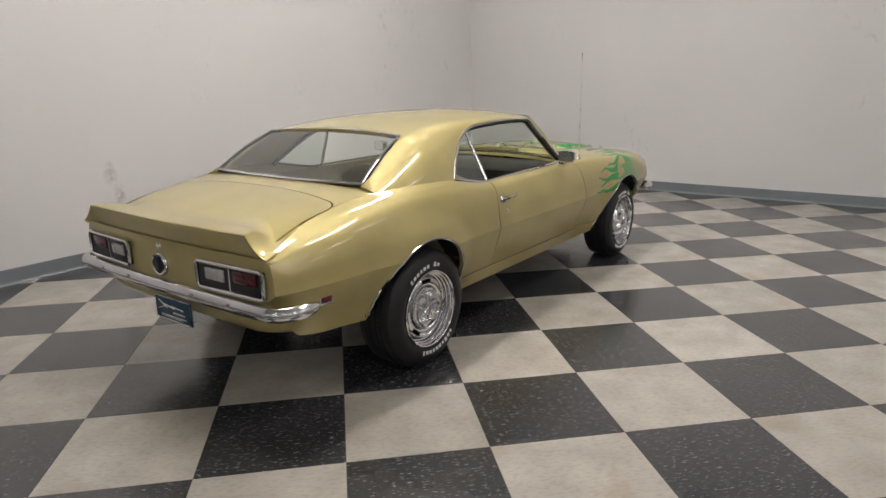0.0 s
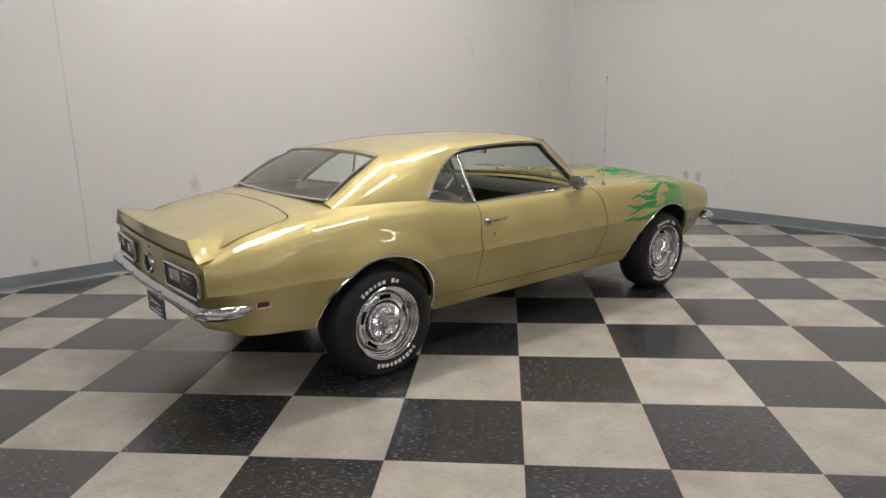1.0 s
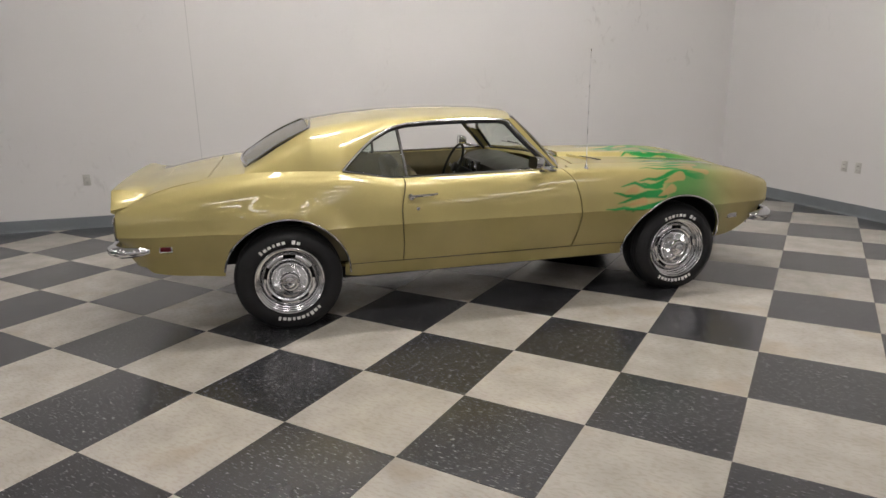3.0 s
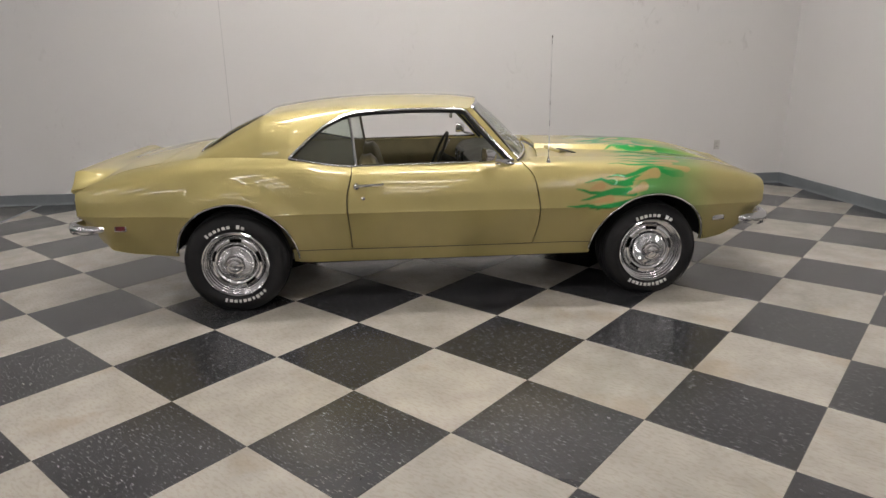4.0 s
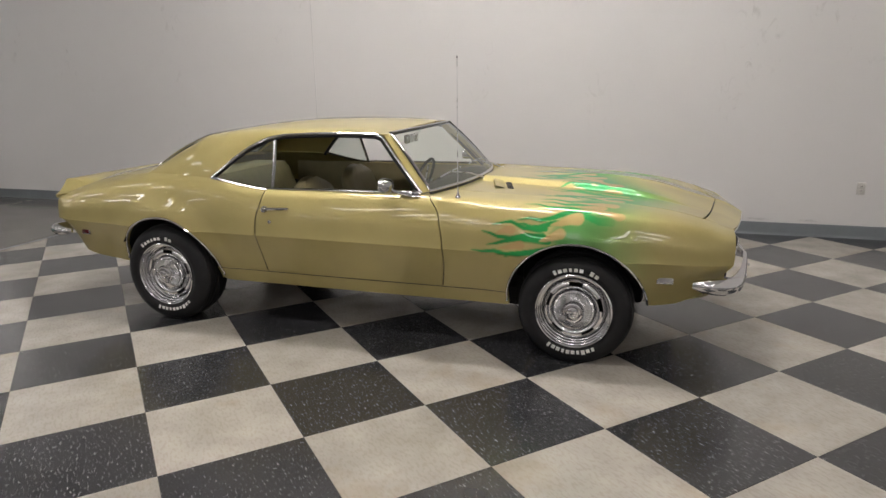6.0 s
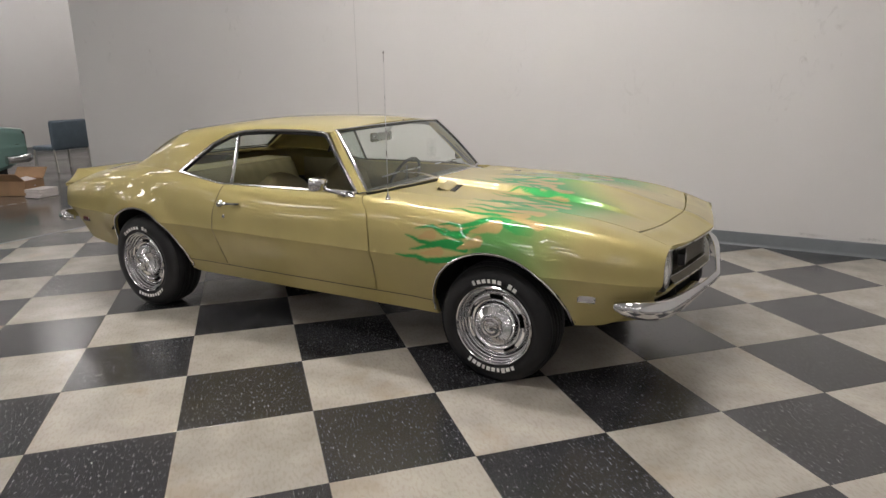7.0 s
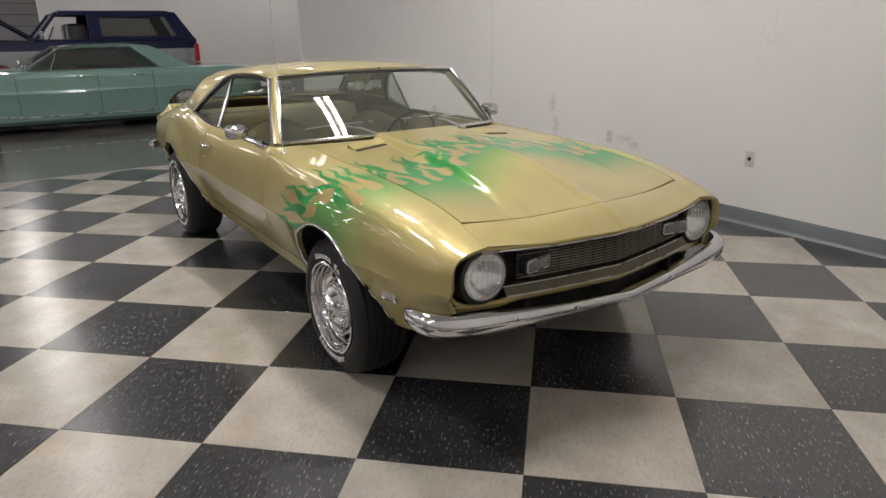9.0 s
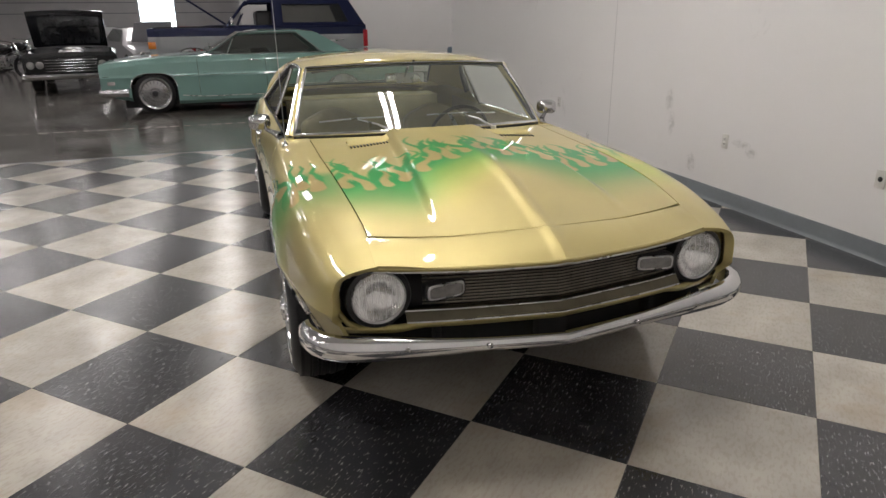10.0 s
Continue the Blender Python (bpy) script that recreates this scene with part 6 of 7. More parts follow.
def sedan_half(x):
    top = Line((-2.94, .90), (-2.6, .945), (-1.8, .96), (-.8, .965), (.4, .965), (1.0, .96), (1.8, .925), (2.4, .868), (2.53, .835))(x)
    w = Line((-2.94, .88), (-2.7, .95), (-1.5, 1.0), (1.5, 1.0), (2.3, .96), (2.53, .93))(x)
    low = Line((-2.94, .42), (-2.5, .26), (-1.2, .15), (1.2, .15), (2.2, .24), (2.53, .36))(x)
    return [(w - .10, low), (w - .03, low + .06), (w - .01, .55), (w, .62), (w - .012, .66), (w - .02, top - .09), (w - .05, top - .02), (w - .12, top), (w * .5, top + .012), (0, top + .02)]


rows = []
for x in steps(-2.94, 2.53, 140):
    half = sedan_half(x)
    fine = []
    for n, a, b in zip((4, 6, 3, 3, 8, 4, 2, 3, 3), half, half[1:]):
        fine += [(a[0] + (b[0] - a[0]) * i / n, a[1] + (b[1] - a[1]) * i / n) for i in range(n)]
    fine.append(half[-1])
    rows.append([Vector((x, -w, z)) for w, z in fine] + [Vector((x, w, z)) for w, z in fine[:-1][::-1]])
bm = bmesh.new()
vr = loft(bm, rows)
bm.faces.new(vr[0])
bm.faces.new(vr[-1])
SED_F, SED_R = 1.69, -1.57
arch_hole(bm, SED_F, .30, .375, 3.2)
arch_hole(bm, SED_R, .23, .345)
part("body", bm, TEAL, sedan, "teal body with a long flat trunk", angle=22)
bm = bmesh.new()
box(bm, -2.6, 2.2, -.88, .88, .10, .50, .03)
part("underbody", bm, CAVITY, sedan)
for x, R in ((SED_F, .345), (SED_R, .345)):
    for sg in (-1, 1):
        plain_wheel(sedan, x, sg * .86, R, .21, STEEL_GREY, disc=1.25)
# greenhouse
roof_line = [(1.02, .965), (.42, 1.305), (.1, 1.340), (-.6, 1.345), (-.95, 1.31), (-1.50, .965)]
half_w = {1.02: .80, .42: .66, .1: .65, -.6: .65, -.95: .66, -1.50: .80}
bm = bmesh.new()
loft(bm, [[Vector((x - .18, y * half_w[x], z + .022 * (1 - y * y) * (1 if z > 1.2 else 0))) for y in steps(-1, 1, 13)] for x, z in roof_line[1:5]])
flange(bm, .05, lambda co: (co.x, 0, .8))
part("roof", bm, TEAL, sedan)
bm = bmesh.new()
loft(bm, [[Vector((x - .18, y * half_w[x], z)) for y in steps(-1, 1, 11)] for x, z in roof_line[:2]])
part("windshield", bm, DARK_GLASS, sedan)
bm = bmesh.new()
loft(bm, [[Vector((x - .18, y * half_w[x], z)) for y in steps(-1, 1, 11)] for x, z in roof_line[4:]])
part("rear_window", bm, DARK_GLASS, sedan)
for sg in (-1, 1):
    bm = bmesh.new()
    bm.faces.new([bm.verts.new((x - .18, sg * y, z)) for x, y, z in ((.92, .80, .965), (.40, .655, 1.29), (-.62, .655, 1.30), (-1.0, .80, .965))])
    part("side_glass", bm, SMOKED, sedan)
    for nm, mat, a, b, r in (("pillar", CHROME, (1.0, .81, .965), (.41, .665, 1.31), .022), ("vent_post", CHROME, (.62, .80, .965), (.50, .69, 1.21), .010)):
        bm = bmesh.new()
        tube(bm, [(a[0] - .18, sg * a[1], a[2]), (b[0] - .18, sg * b[1], b[2])], r, 6)
        part(nm, bm, mat, sedan)
    bm = bmesh.new()
    loft(bm, [[Vector((-1.20, sg * .81, .965)), Vector((-1.74, sg * .83, .965))], [Vector((-.80, sg * .662, 1.30)), Vector((-1.17, sg * .67, 1.295))]])
    flange(bm, .03, lambda co: (co.x, 0, co.z))
    part("rear_pillar", bm, TEAL, sedan)
    bm = bmesh.new()
    tube(bm, [(.82, sg * .815, .965), (.23, sg * .672, 1.315), (-.78, sg * .668, 1.317), (-1.21, sg * .812, .972)], .011, 6)
    tube(bm, [(.87, sg * .90, .963), (-1.28, sg * .90, .965)], .010, 6)
    part("window_trim", bm, CHROME, sedan)
    bm = bmesh.new()
    tube(bm, [(2.48, sg * .935, .64), (1.5, sg * 1.003, .635), (-1.5, sg * 1.003, .635), (-2.8, sg * .925, .66)], .004, 6)
    part("side_moulding", bm, BLACK, sedan)
    bm = bmesh.new()
    tube(bm, [(1.25, sg * .985, .30), (.9, sg * .985, .27), (-1.1, sg * .985, .27)], .008, 6)
    part("rocker_moulding", bm, SATIN, sedan)
    bm = bmesh.new()
    for x in (.95, -.20, -1.05):
        tube(bm, [(x, sg * (.994 if z < .8 else .988 - (.0 if z < .93 else .03)), z) for z in (.32, .62, .90)], .004, 4)
    tagged(part("door_seams", bm, BLACK, sedan), kind="stuff")
    for x in (-.08, -.92):
        bm = bmesh.new()
        tube(bm, [(x, sg * .985, .86), (x + .04, sg * 1.01, .865), (x + .14, sg * 1.01, .865), (x + .17, sg * .985, .865)], .010, 6)
        part("door_handle", bm, CHROME, sedan)
    bm = bmesh.new()
    tube(bm, [(SED_F + .38 * math.copysign(abs(math.cos(a)) ** .62, math.cos(a)), sg * (sedan_half(SED_F)[3][0] + .002), .30 + .38 * math.sin(a) ** .62) for a in steps(.25, 2.9, 30)], .008, 6)
    part("arch_trim", bm, CHROME, sedan)
    bm = bmesh.new()
    tube(bm, [(.78, sg * .95, 1.0), (.76, sg * 1.03, 1.04)], .012, 6)
    lathe(bm, [(.001, .03), (.05, .015), (.055, 0), (.001, -.002)], 14, Matrix.Translation((.77, sg * 1.06, 1.05)) @ pose(0, 0, 0, 0, 90, 0))
    part("mirror", bm, CHROME, sedan)
    bm = bmesh.new()
    box(bm, 2.30, 2.42, sg * .955 - .01, sg * .955 + .01, .50, .56, .006)
    part("corner_lamp", bm, LENS_WHITE, sedan)
    bm = bmesh.new()
    box(bm, -2.96, -2.90, sg * .80 - .06, sg * .80 + .06, .52, .86, .02)
    part("tail_lamp", bm, BLACK, sedan)
bm = bmesh.new()
tube(bm, [(2.10, -.945, .37), (2.42, -.925, .37), (2.53, -.85, .37), (2.565, 0, .37), (2.53, .85, .37), (2.42, .925, .37), (2.10, .945, .37)], .062, 10, flat=1.15)
part("front_bumper", bm, CHROME, sedan)
bm = bmesh.new()
tube(bm, [(-2.55, -.97, .43), (-2.9, -.93, .43), (-3.0, -.8, .43), (-3.02, 0, .43), (-3.0, .8, .43), (-2.9, .93, .43), (-2.55, .97, .43)], .065, 10)
part("rear_bumper", bm, CHROME, sedan)
bm = bmesh.new()
for z in steps(.52, .72, 8):
    tube(bm, [(2.535, -.55, z), (2.55, 0, z), (2.535, .55, z)], .008, 5)
part("grille", bm, SATIN, sedan)
for sg in (-1, 1):
    for dz in (.56, .69):
        bm = bmesh.new()
        lathe(bm, [(.001, .02), (.06, .018), (.075, .006), (.08, -.02)], 20, Matrix.Translation((2.535, sg * .74, dz)) @ pose(0, 0, 0, 0, 90, 0))
        part("headlight", bm, LAMP_BOWL, sedan)
for y in (-.36, .36):
    bm = bmesh.new()
    box(bm, -.35, .05, y - .30, y + .30, .55, 1.0, .08, 3)
    part("seat", bm, BLACK, sedan)

# blue and silver two-door truck behind it
truck = thing("truck_wagon", "dark blue and silver boxy off-road wagon with its hood open", "car", pose(-12.2, -0.30, 0, 0, 0, -90))
TRUCK_LEN = (-2.27, 2.30)


def truck_half(x):
    hood = x > .72
    top = 1.38 if hood else 1.42
    w = .97 if abs(x) < 2.1 else .95
    return [(w - .06, .56), (w - .01, .62), (w, .90), (w + .006, 1.18), (w + .006, 1.215), (w + .001, 1.24), (w - .01, top - .05), (w - .04, top), (0, top + .01)]


rows = []
for x in steps(*TRUCK_LEN, 110):
    half = truck_half(x)
    fine = []
    for n, a, b in zip((4, 7, 7, 3, 3, 6, 3, 6), half, half[1:]):
        fine += [(a[0] + (b[0] - a[0]) * i / n, a[1] + (b[1] - a[1]) * i / n) for i in range(n)]
    rows.append([Vector((x, -w, z)) for w, z in fine] + [Vector((x, 0, half[-1][1]))] + [Vector((x, w, z)) for w, z in fine[::-1]])
bm = bmesh.new()
vr = loft(bm, rows)
bm.faces.new(vr[0])
bm.faces.new(vr[-1])
arch_hole(bm, 1.45, .46, .52)
arch_hole(bm, -1.22, .46, .52)
low = bm.copy()
bmesh.ops.delete(bm, geom=[f for f in bm.faces if f.calc_center_median().z < 1.215], context="FACES")
bmesh.ops.delete(low, geom=[f for f in low.faces if f.calc_center_median().z >= 1.215], context="FACES")
part("upper_body", bm, NAVY, truck, "dark blue upper body")
part("lower_body", low, SILVER_PAINT, truck, "silver lower body panels")
bm = bmesh.new()
box(bm, -2.2, 2.2, -.80, .80, .46, .68, .03)
part("chassis", bm, CAVITY, truck)
for x in (1.45, -1.22):
    for sg in (-1, 1):
        plain_wheel(truck, x, sg * .86, .40, .27, STEEL_GREY)
cab = [(.72, 1.40, .90), (.30, 1.89, .79), (.18, 1.945, .77), (-1.75, 1.965, .77), (-1.93, 1.93, .78), (-2.25, 1.41, .92)]
bm = bmesh.new()
loft(bm, [[Vector((x, y * w, z + .03 * (1 - y * y))) for y in steps(-1, 1, 11)] for x, z, w in cab[1:5]])
flange(bm, .06, lambda co: (co.x, 0, 1.0))
part("roof", bm, NAVY, truck)
for sg in (-1, 1):
    def at(x, z):
        return Vector((x, sg * (.955 - (z - 1.40) * .30), z))
    # side wall of the hard top with window openings
    bm = bmesh.new()
    for quad in (((-.46, 1.40), (-.46, 1.93), (-.24, 1.93), (-.24, 1.40)), ((-2.25, 1.40), (-1.93, 1.93), (-1.70, 1.87), (-1.92, 1.40)), ((-1.95, 1.40), (-1.91, 1.47), (-.44, 1.47), (-.44, 1.40)), ((-1.74, 1.85), (-1.92, 1.94), (-.44, 1.94), (-.44, 1.85)), ((-.26, 1.88), (-.26, 1.94), (.22, 1.94), (.28, 1.88))):
        bm.faces.new([bm.verts.new(at(*p)) for p in quad])
    flange(bm, .03, lambda co: (co.x, 0, co.z))
    part("hardtop_side", bm, NAVY, truck)
    bm = bmesh.new()
    bm.faces.new([bm.verts.new(at(*p) - Vector((0, sg * .012, 0))) for p in ((-1.90, 1.46), (-1.72, 1.86), (-.45, 1.86), (-.45, 1.46))])
    part("side_glass", bm, SMOKED, truck)
    bm = bmesh.new()
    tube(bm, [at(.72, 1.40), at(.28, 1.91)], .030, 6)
    tube(bm, [at(.50, 1.40), at(.36, 1.66)], .012, 6)
    part("front_pillar", bm, NAVY, truck)
    bm = bmesh.new()
    box(bm, -2.30, -2.20, sg * .93 - .03, sg * .93 + .045, .94, 1.30, .01)
    part("tail_lamp", bm, TAIL_RED, truck, "tall red tail lamp")
    bm = bmesh.new()
    box(bm, 2.16, 2.31, sg * .92 - .04, sg * .92 + .055, .98, 1.12, .01)
    part("turn_lamp", bm, AMBER, truck, "amber turn lamp")
    bm = bmesh.new()
    tube(bm, [(.62, sg * .96, 1.42), (.62, sg * 1.06, 1.46)], .012, 6)
    box(bm, .57, .64, sg * 1.10 - .09, sg * 1.10 + .09, 1.42, 1.58, .02)
    part("door_mirror", bm, CHROME, truck)
    bm = bmesh.new()
    tube(bm, [(1.45 + .53 * math.cos(a), sg * .976, .46 + .53 * math.sin(a)) for a in steps(.3, 2.84, 18)], .015, 6)
    part("arch_trim", bm, CHROME, truck)
    bm = bmesh.new()
    box(bm, -1.75, -1.45, sg * .975 - .004, sg * .975 + .004, 1.07, 1.10, .002)
    part("badge", bm, SATIN, truck)
bm = bmesh.new()
loft(bm, [[Vector((x, y * w, z)) for y in steps(-1, 1, 9)] for x, z, w in cab[:2]])
part("windshield", bm, DARK_GLASS, truck)
bm = bmesh.new()
loft(bm, [[Vector((x, y * w, z)) for y in steps(-1, 1, 9)] for x, z, w in cab[4:]])
part("rear_window", bm, DARK_GLASS, truck)
bm = bmesh.new()
loft(bm, [[Vector((.72 + 1.25 * t, y, 1.46 + .85 * t)) for y in steps(-.88, .88, 7)] for t in steps(0, 1, 6)])
flange(bm, .04, lambda co: (3, 0, 0))
part("open_hood", bm, NAVY, truck, "dark blue hood propped open")
bm = bmesh.new()
box(bm, .8, 2.2, -.75, .75, 1.2, 1.405, .02)
part("engine_bay", bm, CAVITY, truck)
bm = bmesh.new()
box(bm, 2.28, 2.42, -.98, .98, .52, .68, .03)
part("front_bumper", bm, CHROME, truck)
bm = bmesh.new()
box(bm, -2.42, -2.27, -.96, .96, .52, .66, .03)
part("rear_bumper", bm, CHROME, truck)
for y in (-.4, .4):
    bm = bmesh.new()
    box(bm, -.25, .1, y - .28, y + .28, 1.0, 1.72, .07, 3)
    part("seat", bm, BLACK, truck)

# black coupe with its hood up, nose towards the camera's side of the hall
black = thing("black_coupe", "black sixties coupe with its hood raised, chrome grille", "car", pose(-12.85, -4.42, 0, 0, 0, 8))
bm = bmesh.new()
rows = []
for x in steps(-4.4, 0, 60):
    top = Line((-4.4, .86), (-3.2, .93), (-1.4, .96), (0, .90))(x)
    half = [(.86, .32), (.92, .40), (.95, .60), (.93, top - .06), (.86, top), (.80, top - .01 - (.16 if -1.3 < x < -.06 else 0)), (0, top + .01 - (.2 if -1.3 < x < -.06 else 0))]
    rows.append([Vector((x, -w, z)) for w, z in half] + [Vector((x, w, z)) for w, z in half[:-1][::-1]])
vr = loft(bm, rows)
bm.faces.new(vr[0])
bm.faces.new(vr[-1])
arch_hole(bm, -.85, .33, .38)
arch_hole(bm, -3.75, .33, .38)
part("body", bm, BLACK_PAINT, black)
bm = bmesh.new()
loft(bm, [[Vector((x, y * w, z)) for y in steps(-1, 1, 9)] for x, z, w in ((-1.5, .95, .76), (-2.05, 1.30, .62), (-2.9, 1.32, .62), (-3.7, .95, .74))])
part("cabin", bm, BLACK_PAINT, black)
bm = bmesh.new()
loft(bm, [[Vector((-1.30 + (.55 + .12 * math.sin(3 * t)) * t, y, .98 + .78 * t + .03 * (1 - (y / .74) ** 2))) for y in steps(-.78, .78, 15)] for t in steps(0, 1, 10)])
flange(bm, .03, lambda co: (-5, 0, 2))
op = part("open_hood", bm, BLACK_PAINT, black, "black hood standing open")
for y in (-.32, .32):
    bm = bmesh.new()
    lathe(bm, [(.001, .004), (.08, .004), (.10, .0)], 12, Matrix.Translation((-.95, y, 1.40)) @ pose(0, 0, 0, 0, 55, 0))
    part("hood_brace", bm, CAVITY, op)
bm = bmesh.new()
box(bm, -1.2, -.1, -.6, .6, .62, .84, .04)
box(bm, -.9, -.35, -.25, .25, .8, .95, .08, 3)
part("engine", bm, SATIN, black)
for x in (-.85, -3.75):
    for sg in (-1, 1):
        plain_wheel(black, x, sg * .80, .33, .22)
gr = new("grille")
gr.parent = black
for z in steps(.50, .74, 5):
    bm = bmesh.new()
    tube(bm, [(.01, -.52, z), (.03, 0, z), (.01, .52, z)], .008, 6)
    part("grille_bar", bm, STEEL_GREY, gr)
bm = bmesh.new()
box(bm, -.02, .008, -.90, .90, .46, .80, .01)
part("grille_panel", bm, CAVITY, gr)
for sg in (-1, 1):
    for y in (.62, .80):
        bm = bmesh.new()
        lathe(bm, [(.001, .03), (.06, .026), (.078, .01), (.085, -.02)], 20, Matrix.Translation((.015, sg * y, .64)) @ pose(0, 0, 0, 0, 90, 0))
        part("headlight", bm, PARK_LENS, black)
bm = bmesh.new()
tube(bm, [(-.25, -.98, .40), (.02, -.95, .40), (.12, -.80, .40), (.15, 0, .40), (.12, .80, .40), (.02, .95, .40), (-.25, .98, .40)], .065, 8)
part("front_bumper", bm, CHROME, black)

# stacking chair in the alcove
chair = thing("side_chair", "blue-grey vinyl side chair on pale metal legs", "chair", pose(-9.75, 3.75, 0, 0, 0, 8))
bm = bmesh.new()
box(bm, .06, .14, -.40, .40, .40, .95, .05, 3)
part("backrest", bm, BLUE_VINYL, chair)
bm = bmesh.new()
box(bm, -.46, .10, -.38, .38, .40, .48, .03, 3)
part("seat", bm, BLUE_VINYL, chair)
for x, y in ((.10, -.37), (.10, .37), (-.42, -.36), (-.42, .36)):
    bm = bmesh.new()
    tube(bm, [(x, y, .44), (x + (.05 if x > 0 else -.02), y * 1.03, 0.001)], .018, 8)
    part("leg", bm, PLASTIC_WHITE, chair)

# open carton with papers
carton = thing("carton", "open brown cardboard carton with crumpled papers on the floor", "box", pose(-7.55, 1.62, 0, 0, 0, 24))
for nm, b in (("side_panel", (-.24, .24, -.20, -.192, 0, .22)), ("side_panel", (-.24, .24, .192, .20, 0, .22)), ("end_panel", (-.24, -.232, -.20, .20, 0, .22)), ("end_panel", (.232, .24, -.20, .20, 0, .22)), ("bottom", (-.24, .24, -.2, .2, 0, .006))):
    bm = bmesh.new()
    box(bm, *b)
    part(nm, bm, CARDBOARD, carton, smooth=False)
for y, a in ((-.20, -52), (.20, 40)):
    bm = bmesh.new()
    box(bm, -.24, .24, -.004, .004, 0, .19, m=Matrix.Translation((0, y, .22)) @ pose(0, 0, 0, -a, 0, 0))
    part("flap", bm, CARDBOARD, carton, smooth=False)
bm = bmesh.new()
for i in range(7):
    box(bm, -.15, .15, -.11, .11, 0, .012, .003, 1, pose(.06 * (i % 3) - .05, .04 * (i % 2), .10 + .02 * i, 6 * (i % 3), 5 - 4 * (i % 3), 17 * i))
tagged(part("papers", bm, PAPER, carton), kind="stuff")
bundle = thing("paper_bundle", "flat bundle of white printed papers on the floor", "papers", pose(-7.02, 1.62, 0, 0, 0, 12))
for i in range(5):
    bm = bmesh.new()
    box(bm, -.13, .13, -.17, .17, .025 * i + .001, .025 * i + .023, .004, 1, pose(.01 * (i % 2), .008 * (i % 3), 0, 0, 0, 5 * (i % 3)))
    part("sheet_stack", bm, PAPER, bundle)

# worn dashed line and edging strip on the concrete
for k, y in enumerate(steps(-9.0, 5.4, 73)):
    bm = bmesh.new()
    box(bm, -6.772 + .004 * math.sin(k * 2.1), -6.745 + .004 * math.sin(k * 1.3), y, y + .12 + .03 * math.sin(k * 1.7), -.0029, -.0012)
    tagged(new("trim", mesh_of(bm, "floor_line", LINE_PAINT, False)), "worn dash of a white floor line", "floor line", kind="structure")
bm = bmesh.new()
box(bm, CHECKER_EDGE - .03, CHECKER_EDGE - .002, -8.2, WALL_BACK, -.003, .002, .001, 1)
tagged(new("trim", mesh_of(bm, "edge_strip", BASEBOARD, False)), "grey edging strip where tiles meet concrete", "floor strip", kind="structure")


# far vehicles and motorbikes by the end of the hall
def motorbike(place, paint, label):
    b = thing("motorbike", label, "motorbike", place, group="far motorbikes")
    for x in (-.7, .7):
        bm = bmesh.new()
        tube(bm, [(x + .28 * math.cos(a), 0, .32 + .28 * math.sin(a)) for a in (2 * math.pi * i / 24 for i in range(24))], .05, 6, True)
        part("wheel", bm, RUBBER, b)
    bm = bmesh.new()
    lathe(bm, [(.001, -.26), (.12, -.22), (.16, 0), (.12, .2), (.001, .26)], 14, Matrix.Translation((.15, 0, .82)) @ pose(0, 0, 0, 0, 84, 0))
    part("tank", bm, paint, b)
    bm = bmesh.new()
    box(bm, -.65, -.05, -.14, .14, .70, .80, .04, 3)
    part("saddle", bm, BLACK, b)
    bm = bmesh.new()
    box(bm, -.25, .30, -.17, .17, .28, .66, .06, 2)
    part("engine", bm, SATIN, b)
    bm = bmesh.new()
    tube(bm, [(.70, .06, .32), (.45, .06, .95), (.40, .06, 1.02)], .03, 6)
    tube(bm, [(.32, -.36, 1.08), (.42, 0, 1.02), (.32, .36, 1.08)], .018, 6)
    part("fork_and_bar", bm, CHROME, b)
    bm = bmesh.new()
    tube(bm, [(.98 - .3 * (1 - math.cos(a)) - .28, 0, .32 + .37 * math.sin(a)) for a in steps(.3, 2.6, 10)], .07, 6, flat=.4)
    part("fender", bm, paint, b)
    return b


for i, (x, y, a) in enumerate(((-17.5, -8.4, 60), (-18.6, -7.4, 66), (-19.6, -8.9, 58), (-21.0, -7.6, 62), (-16.2, -9.4, 50), (-22.6, -9.0, 70))):
    motorbike(pose(x, y, 0, 0, 0, a), RED_PAINT if i % 2 == 0 else BLACK_PAINT, "red motorbike far back in the hall" if i % 2 == 0 else "black motorbike far back in the hall")


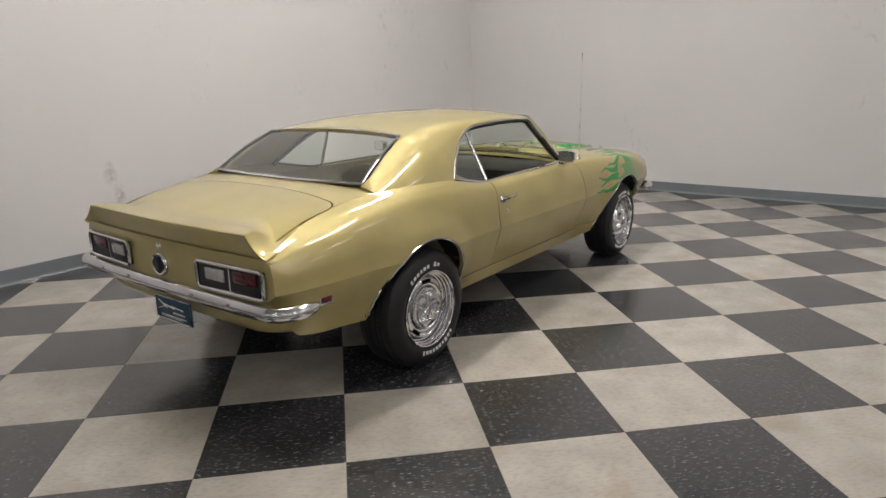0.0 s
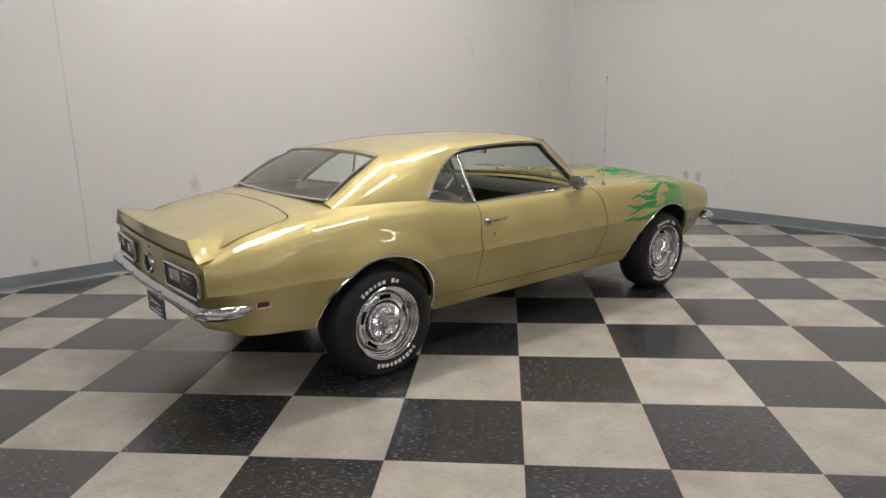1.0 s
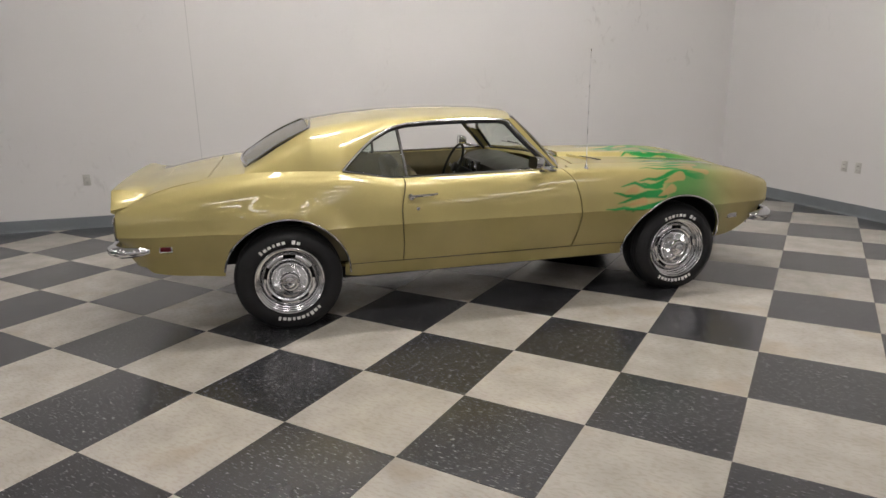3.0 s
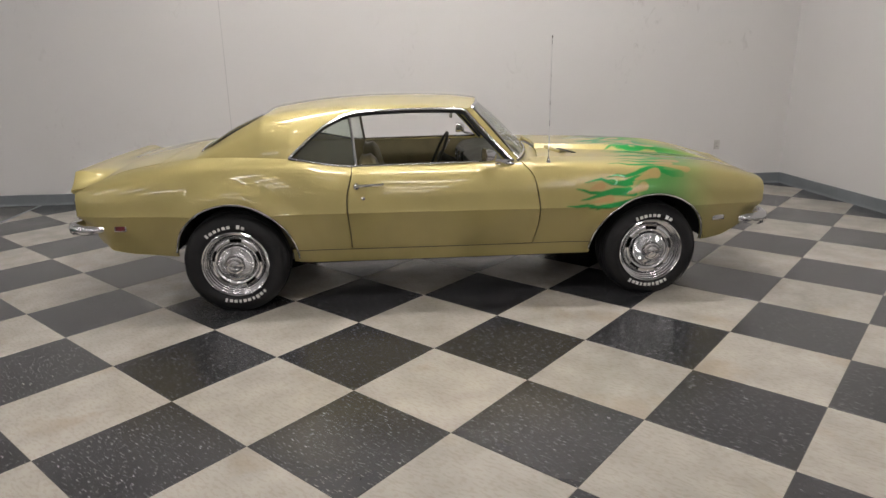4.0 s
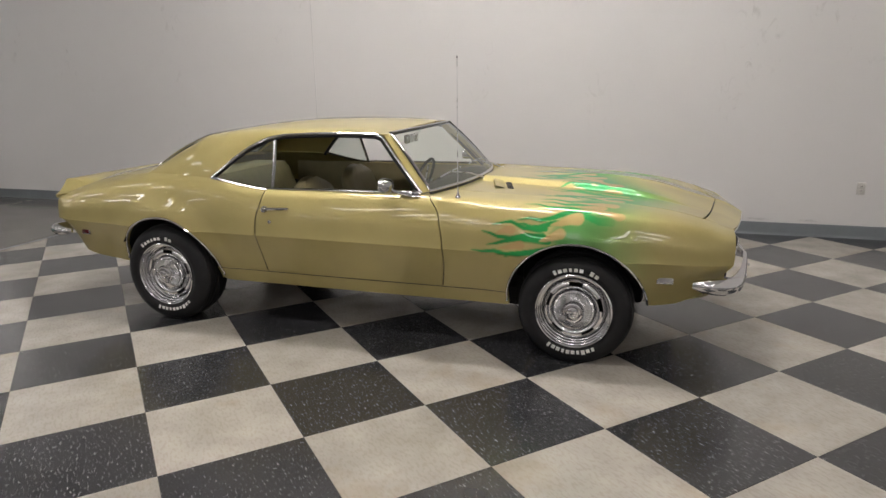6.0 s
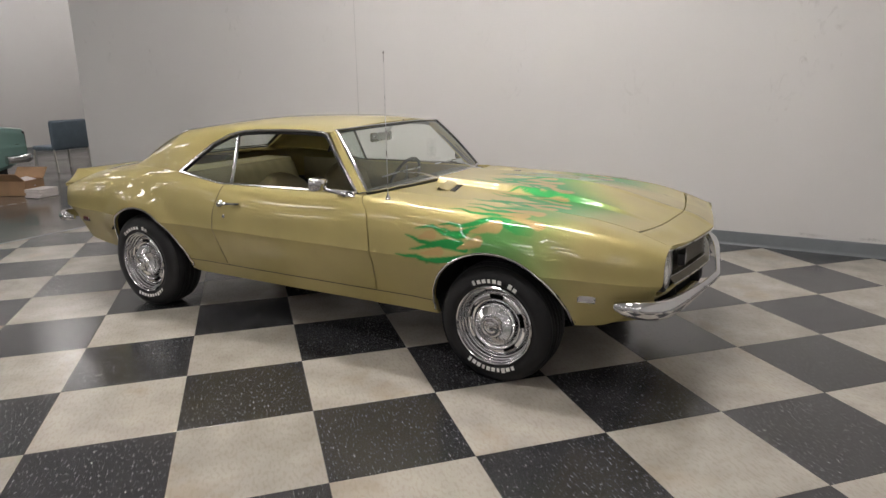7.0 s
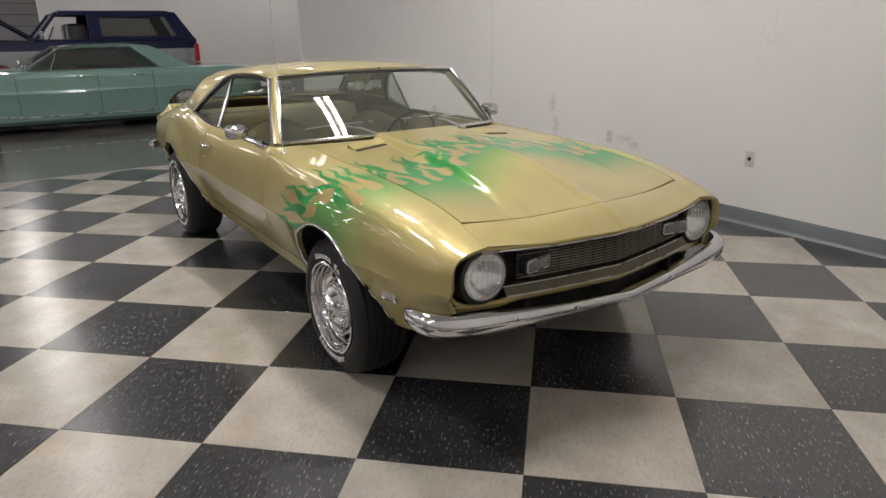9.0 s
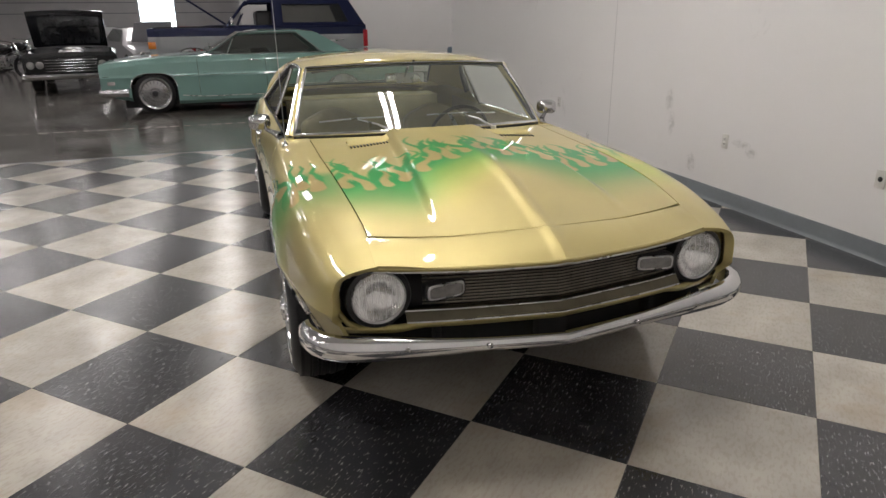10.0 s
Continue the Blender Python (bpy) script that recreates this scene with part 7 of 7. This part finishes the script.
def far_car(place, paint, label, hood_up=False):
    c = thing("parked_car", label, "car", place, group="far parked cars")
    prof = [(2.2, .45), (2.25, .70), (1.1, .92), (.55, 1.35), (-.8, 1.38), (-1.4, .98), (-2.2, .90), (-2.25, .45)]
    rows = []
    for x, z in prof:
        w = .68 if z > 1.1 else .88
        rows.append([Vector((x, y * w, z - .04 * abs(y) ** 4)) for y in steps(-1, 1, 9)])
    bm = bmesh.new()
    loft(bm, rows)
    for sg in (0, -1):
        vs = [r[sg] for r in rows]
        bm.faces.new([bm.verts.new(v) for v in vs])
    part("body", bm, paint, c)
    for x in (-1.35, 1.4):
        for sg in (-1, 1):
            plain_wheel(c, x, sg * .80, .32, .2)
    for sg in (-1, 1):
        bm = bmesh.new()
        bm.faces.new([bm.verts.new((x, sg * y, z)) for x, y, z in ((.85, .87, .96), (.50, .70, 1.30), (-.75, .70, 1.32), (-1.2, .87, .98))])
        part("side_glass", bm, DARK_GLASS, c)
        bm = bmesh.new()
        lathe(bm, [(.001, .02), (.07, .015), (.085, -.01)], 14, Matrix.Translation((2.25, sg * .62, .62)) @ pose(0, 0, 0, 0, 90, 0))
        part("headlight", bm, LAMP_BOWL, c)
    bm = bmesh.new()
    tube(bm, [(2.1, -.9, .45), (2.32, -.7, .45), (2.34, .7, .45), (2.1, .9, .45)], .06, 6)
    part("bumper", bm, CHROME, c)
    if hood_up:
        bm = bmesh.new()
        loft(bm, [[Vector((1.1 + .35 * t, y * (1 - .15 * t), .95 + .55 * t + .05 * math.sin(3 * t))) for y in steps(-.62, .62, 7)] for t in steps(0, 1, 4)])
        flange(bm, .03, lambda co: (-3, 0, 1))
        part("open_hood", bm, paint, c)
    return c


far_car(pose(-19.5, -3.6, 0, 0, 0, 20), SILVER_PAINT, "silver car with raised hood far back in the hall", True)
far_car(pose(-24.0, -5.6, 0, 0, 0, 10), SILVER_PAINT, "silver car far back in the hall")
far_car(pose(-22.0, -2.4, 0, 0, 0, 25), RED_PAINT, "red car far back in the hall")
far_car(pose(-25.5, -1.0, 0, 0, 0, 30), NAVY, "dark blue car far back in the hall")

# ---------------------------------------------------------------- checker tiles, each a piece of the tiled floor
tiled = tagged(new("checker_floor"), "checkerboard floor of dark grey and beige vinyl tiles", "floor", kind="structure")


def clip(poly, axis, limit, keep_less):
    out = []
    for (a, b) in zip(poly, poly[1:] + poly[:1]):
        ia, ib = ((a[axis] <= limit) == keep_less), ((b[axis] <= limit) == keep_less)
        if ia:
            out.append(a)
        if ia != ib:
            t = (limit - a[axis]) / (b[axis] - a[axis])
            out.append(tuple(a[i] + t * (b[i] - a[i]) for i in range(2)))
    return out


def tile_mesh(poly, material):
    """A thin tile with a small rounded edge, its top at z = 0."""
    bm = bmesh.new()
    c = Vector((sum(p[0] for p in poly) / len(poly), sum(p[1] for p in poly) / len(poly)))
    rows = []
    for shrink, z in ((0.0009, -0.004), (0.0009, -0.0009), (0.0022, 0.0)):
        row = []
        for p in poly:
            d = Vector(p) - c
            q = c + d * (1 - shrink * 1.4 / max(d.length, 0.01))
            row.append(bm.verts.new((q.x, q.y, z)))
        rows.append(row)
    n = len(poly)
    for A, B in zip(rows, rows[1:]):
        for j in range(n):
            bm.faces.new((A[j], A[(j + 1) % n], B[(j + 1) % n], B[j]))
    bm.faces.new(rows[-1])
    return mesh_of(bm, "tile", material, False)


turn = pose(0, 0, 0, 0, 0, TILE_TURN)
axis_i, axis_j = turn @ Vector((1, 0, 0)), turn @ Vector((0, 1, 0))
whole = [(0, 0), (TILE, 0), (TILE, TILE), (0, TILE)]
shared = [tile_mesh(whole, TILE_LIGHT), tile_mesh(whole, TILE_DARK)]
TILE_Y0 = -8.2
for i in range(-24, 30):
    for j in range(-24, 30):
        at = Vector((*TILE_AT, 0)) + axis_i * (i * TILE) + axis_j * (j * TILE)
        poly = [tuple((at + axis_i * a + axis_j * b)[:2]) for a, b in whole]
        if max(p[0] for p in poly) < CHECKER_EDGE or min(p[0] for p in poly) > 4.75 or min(p[1] for p in poly) > WALL_BACK or max(p[1] for p in poly) < TILE_Y0:
            continue
        cut = clip(clip(clip(clip(poly, 0, CHECKER_EDGE, False), 0, 4.75, True), 1, WALL_BACK - 0.001, True), 1, TILE_Y0, False)
        dark = (i + j) % 2
        if len(cut) < 3:
            continue
        area = abs(sum(a[0] * b[1] - b[0] * a[1] for a, b in zip(cut, cut[1:] + cut[:1]))) / 2
        if area < 0.004:
            continue
        if area > TILE * TILE * 0.999:
            ob = new("tile", shared[dark])
            ob.matrix_world = Matrix.Translation(at) @ turn
        else:
            local = [tuple((turn.inverted() @ (Vector((*p, 0)) - at))[:2]) for p in cut]
            clean = [p for n, p in enumerate(local) if (Vector(p) - Vector(local[n - 1])).length > 0.003]
            if len(clean) < 3:
                continue
            ob = new("tile", tile_mesh(clean, TILE_DARK if dark else TILE_LIGHT))
            ob.matrix_world = Matrix.Translation(at) @ turn
        ob.parent = tiled
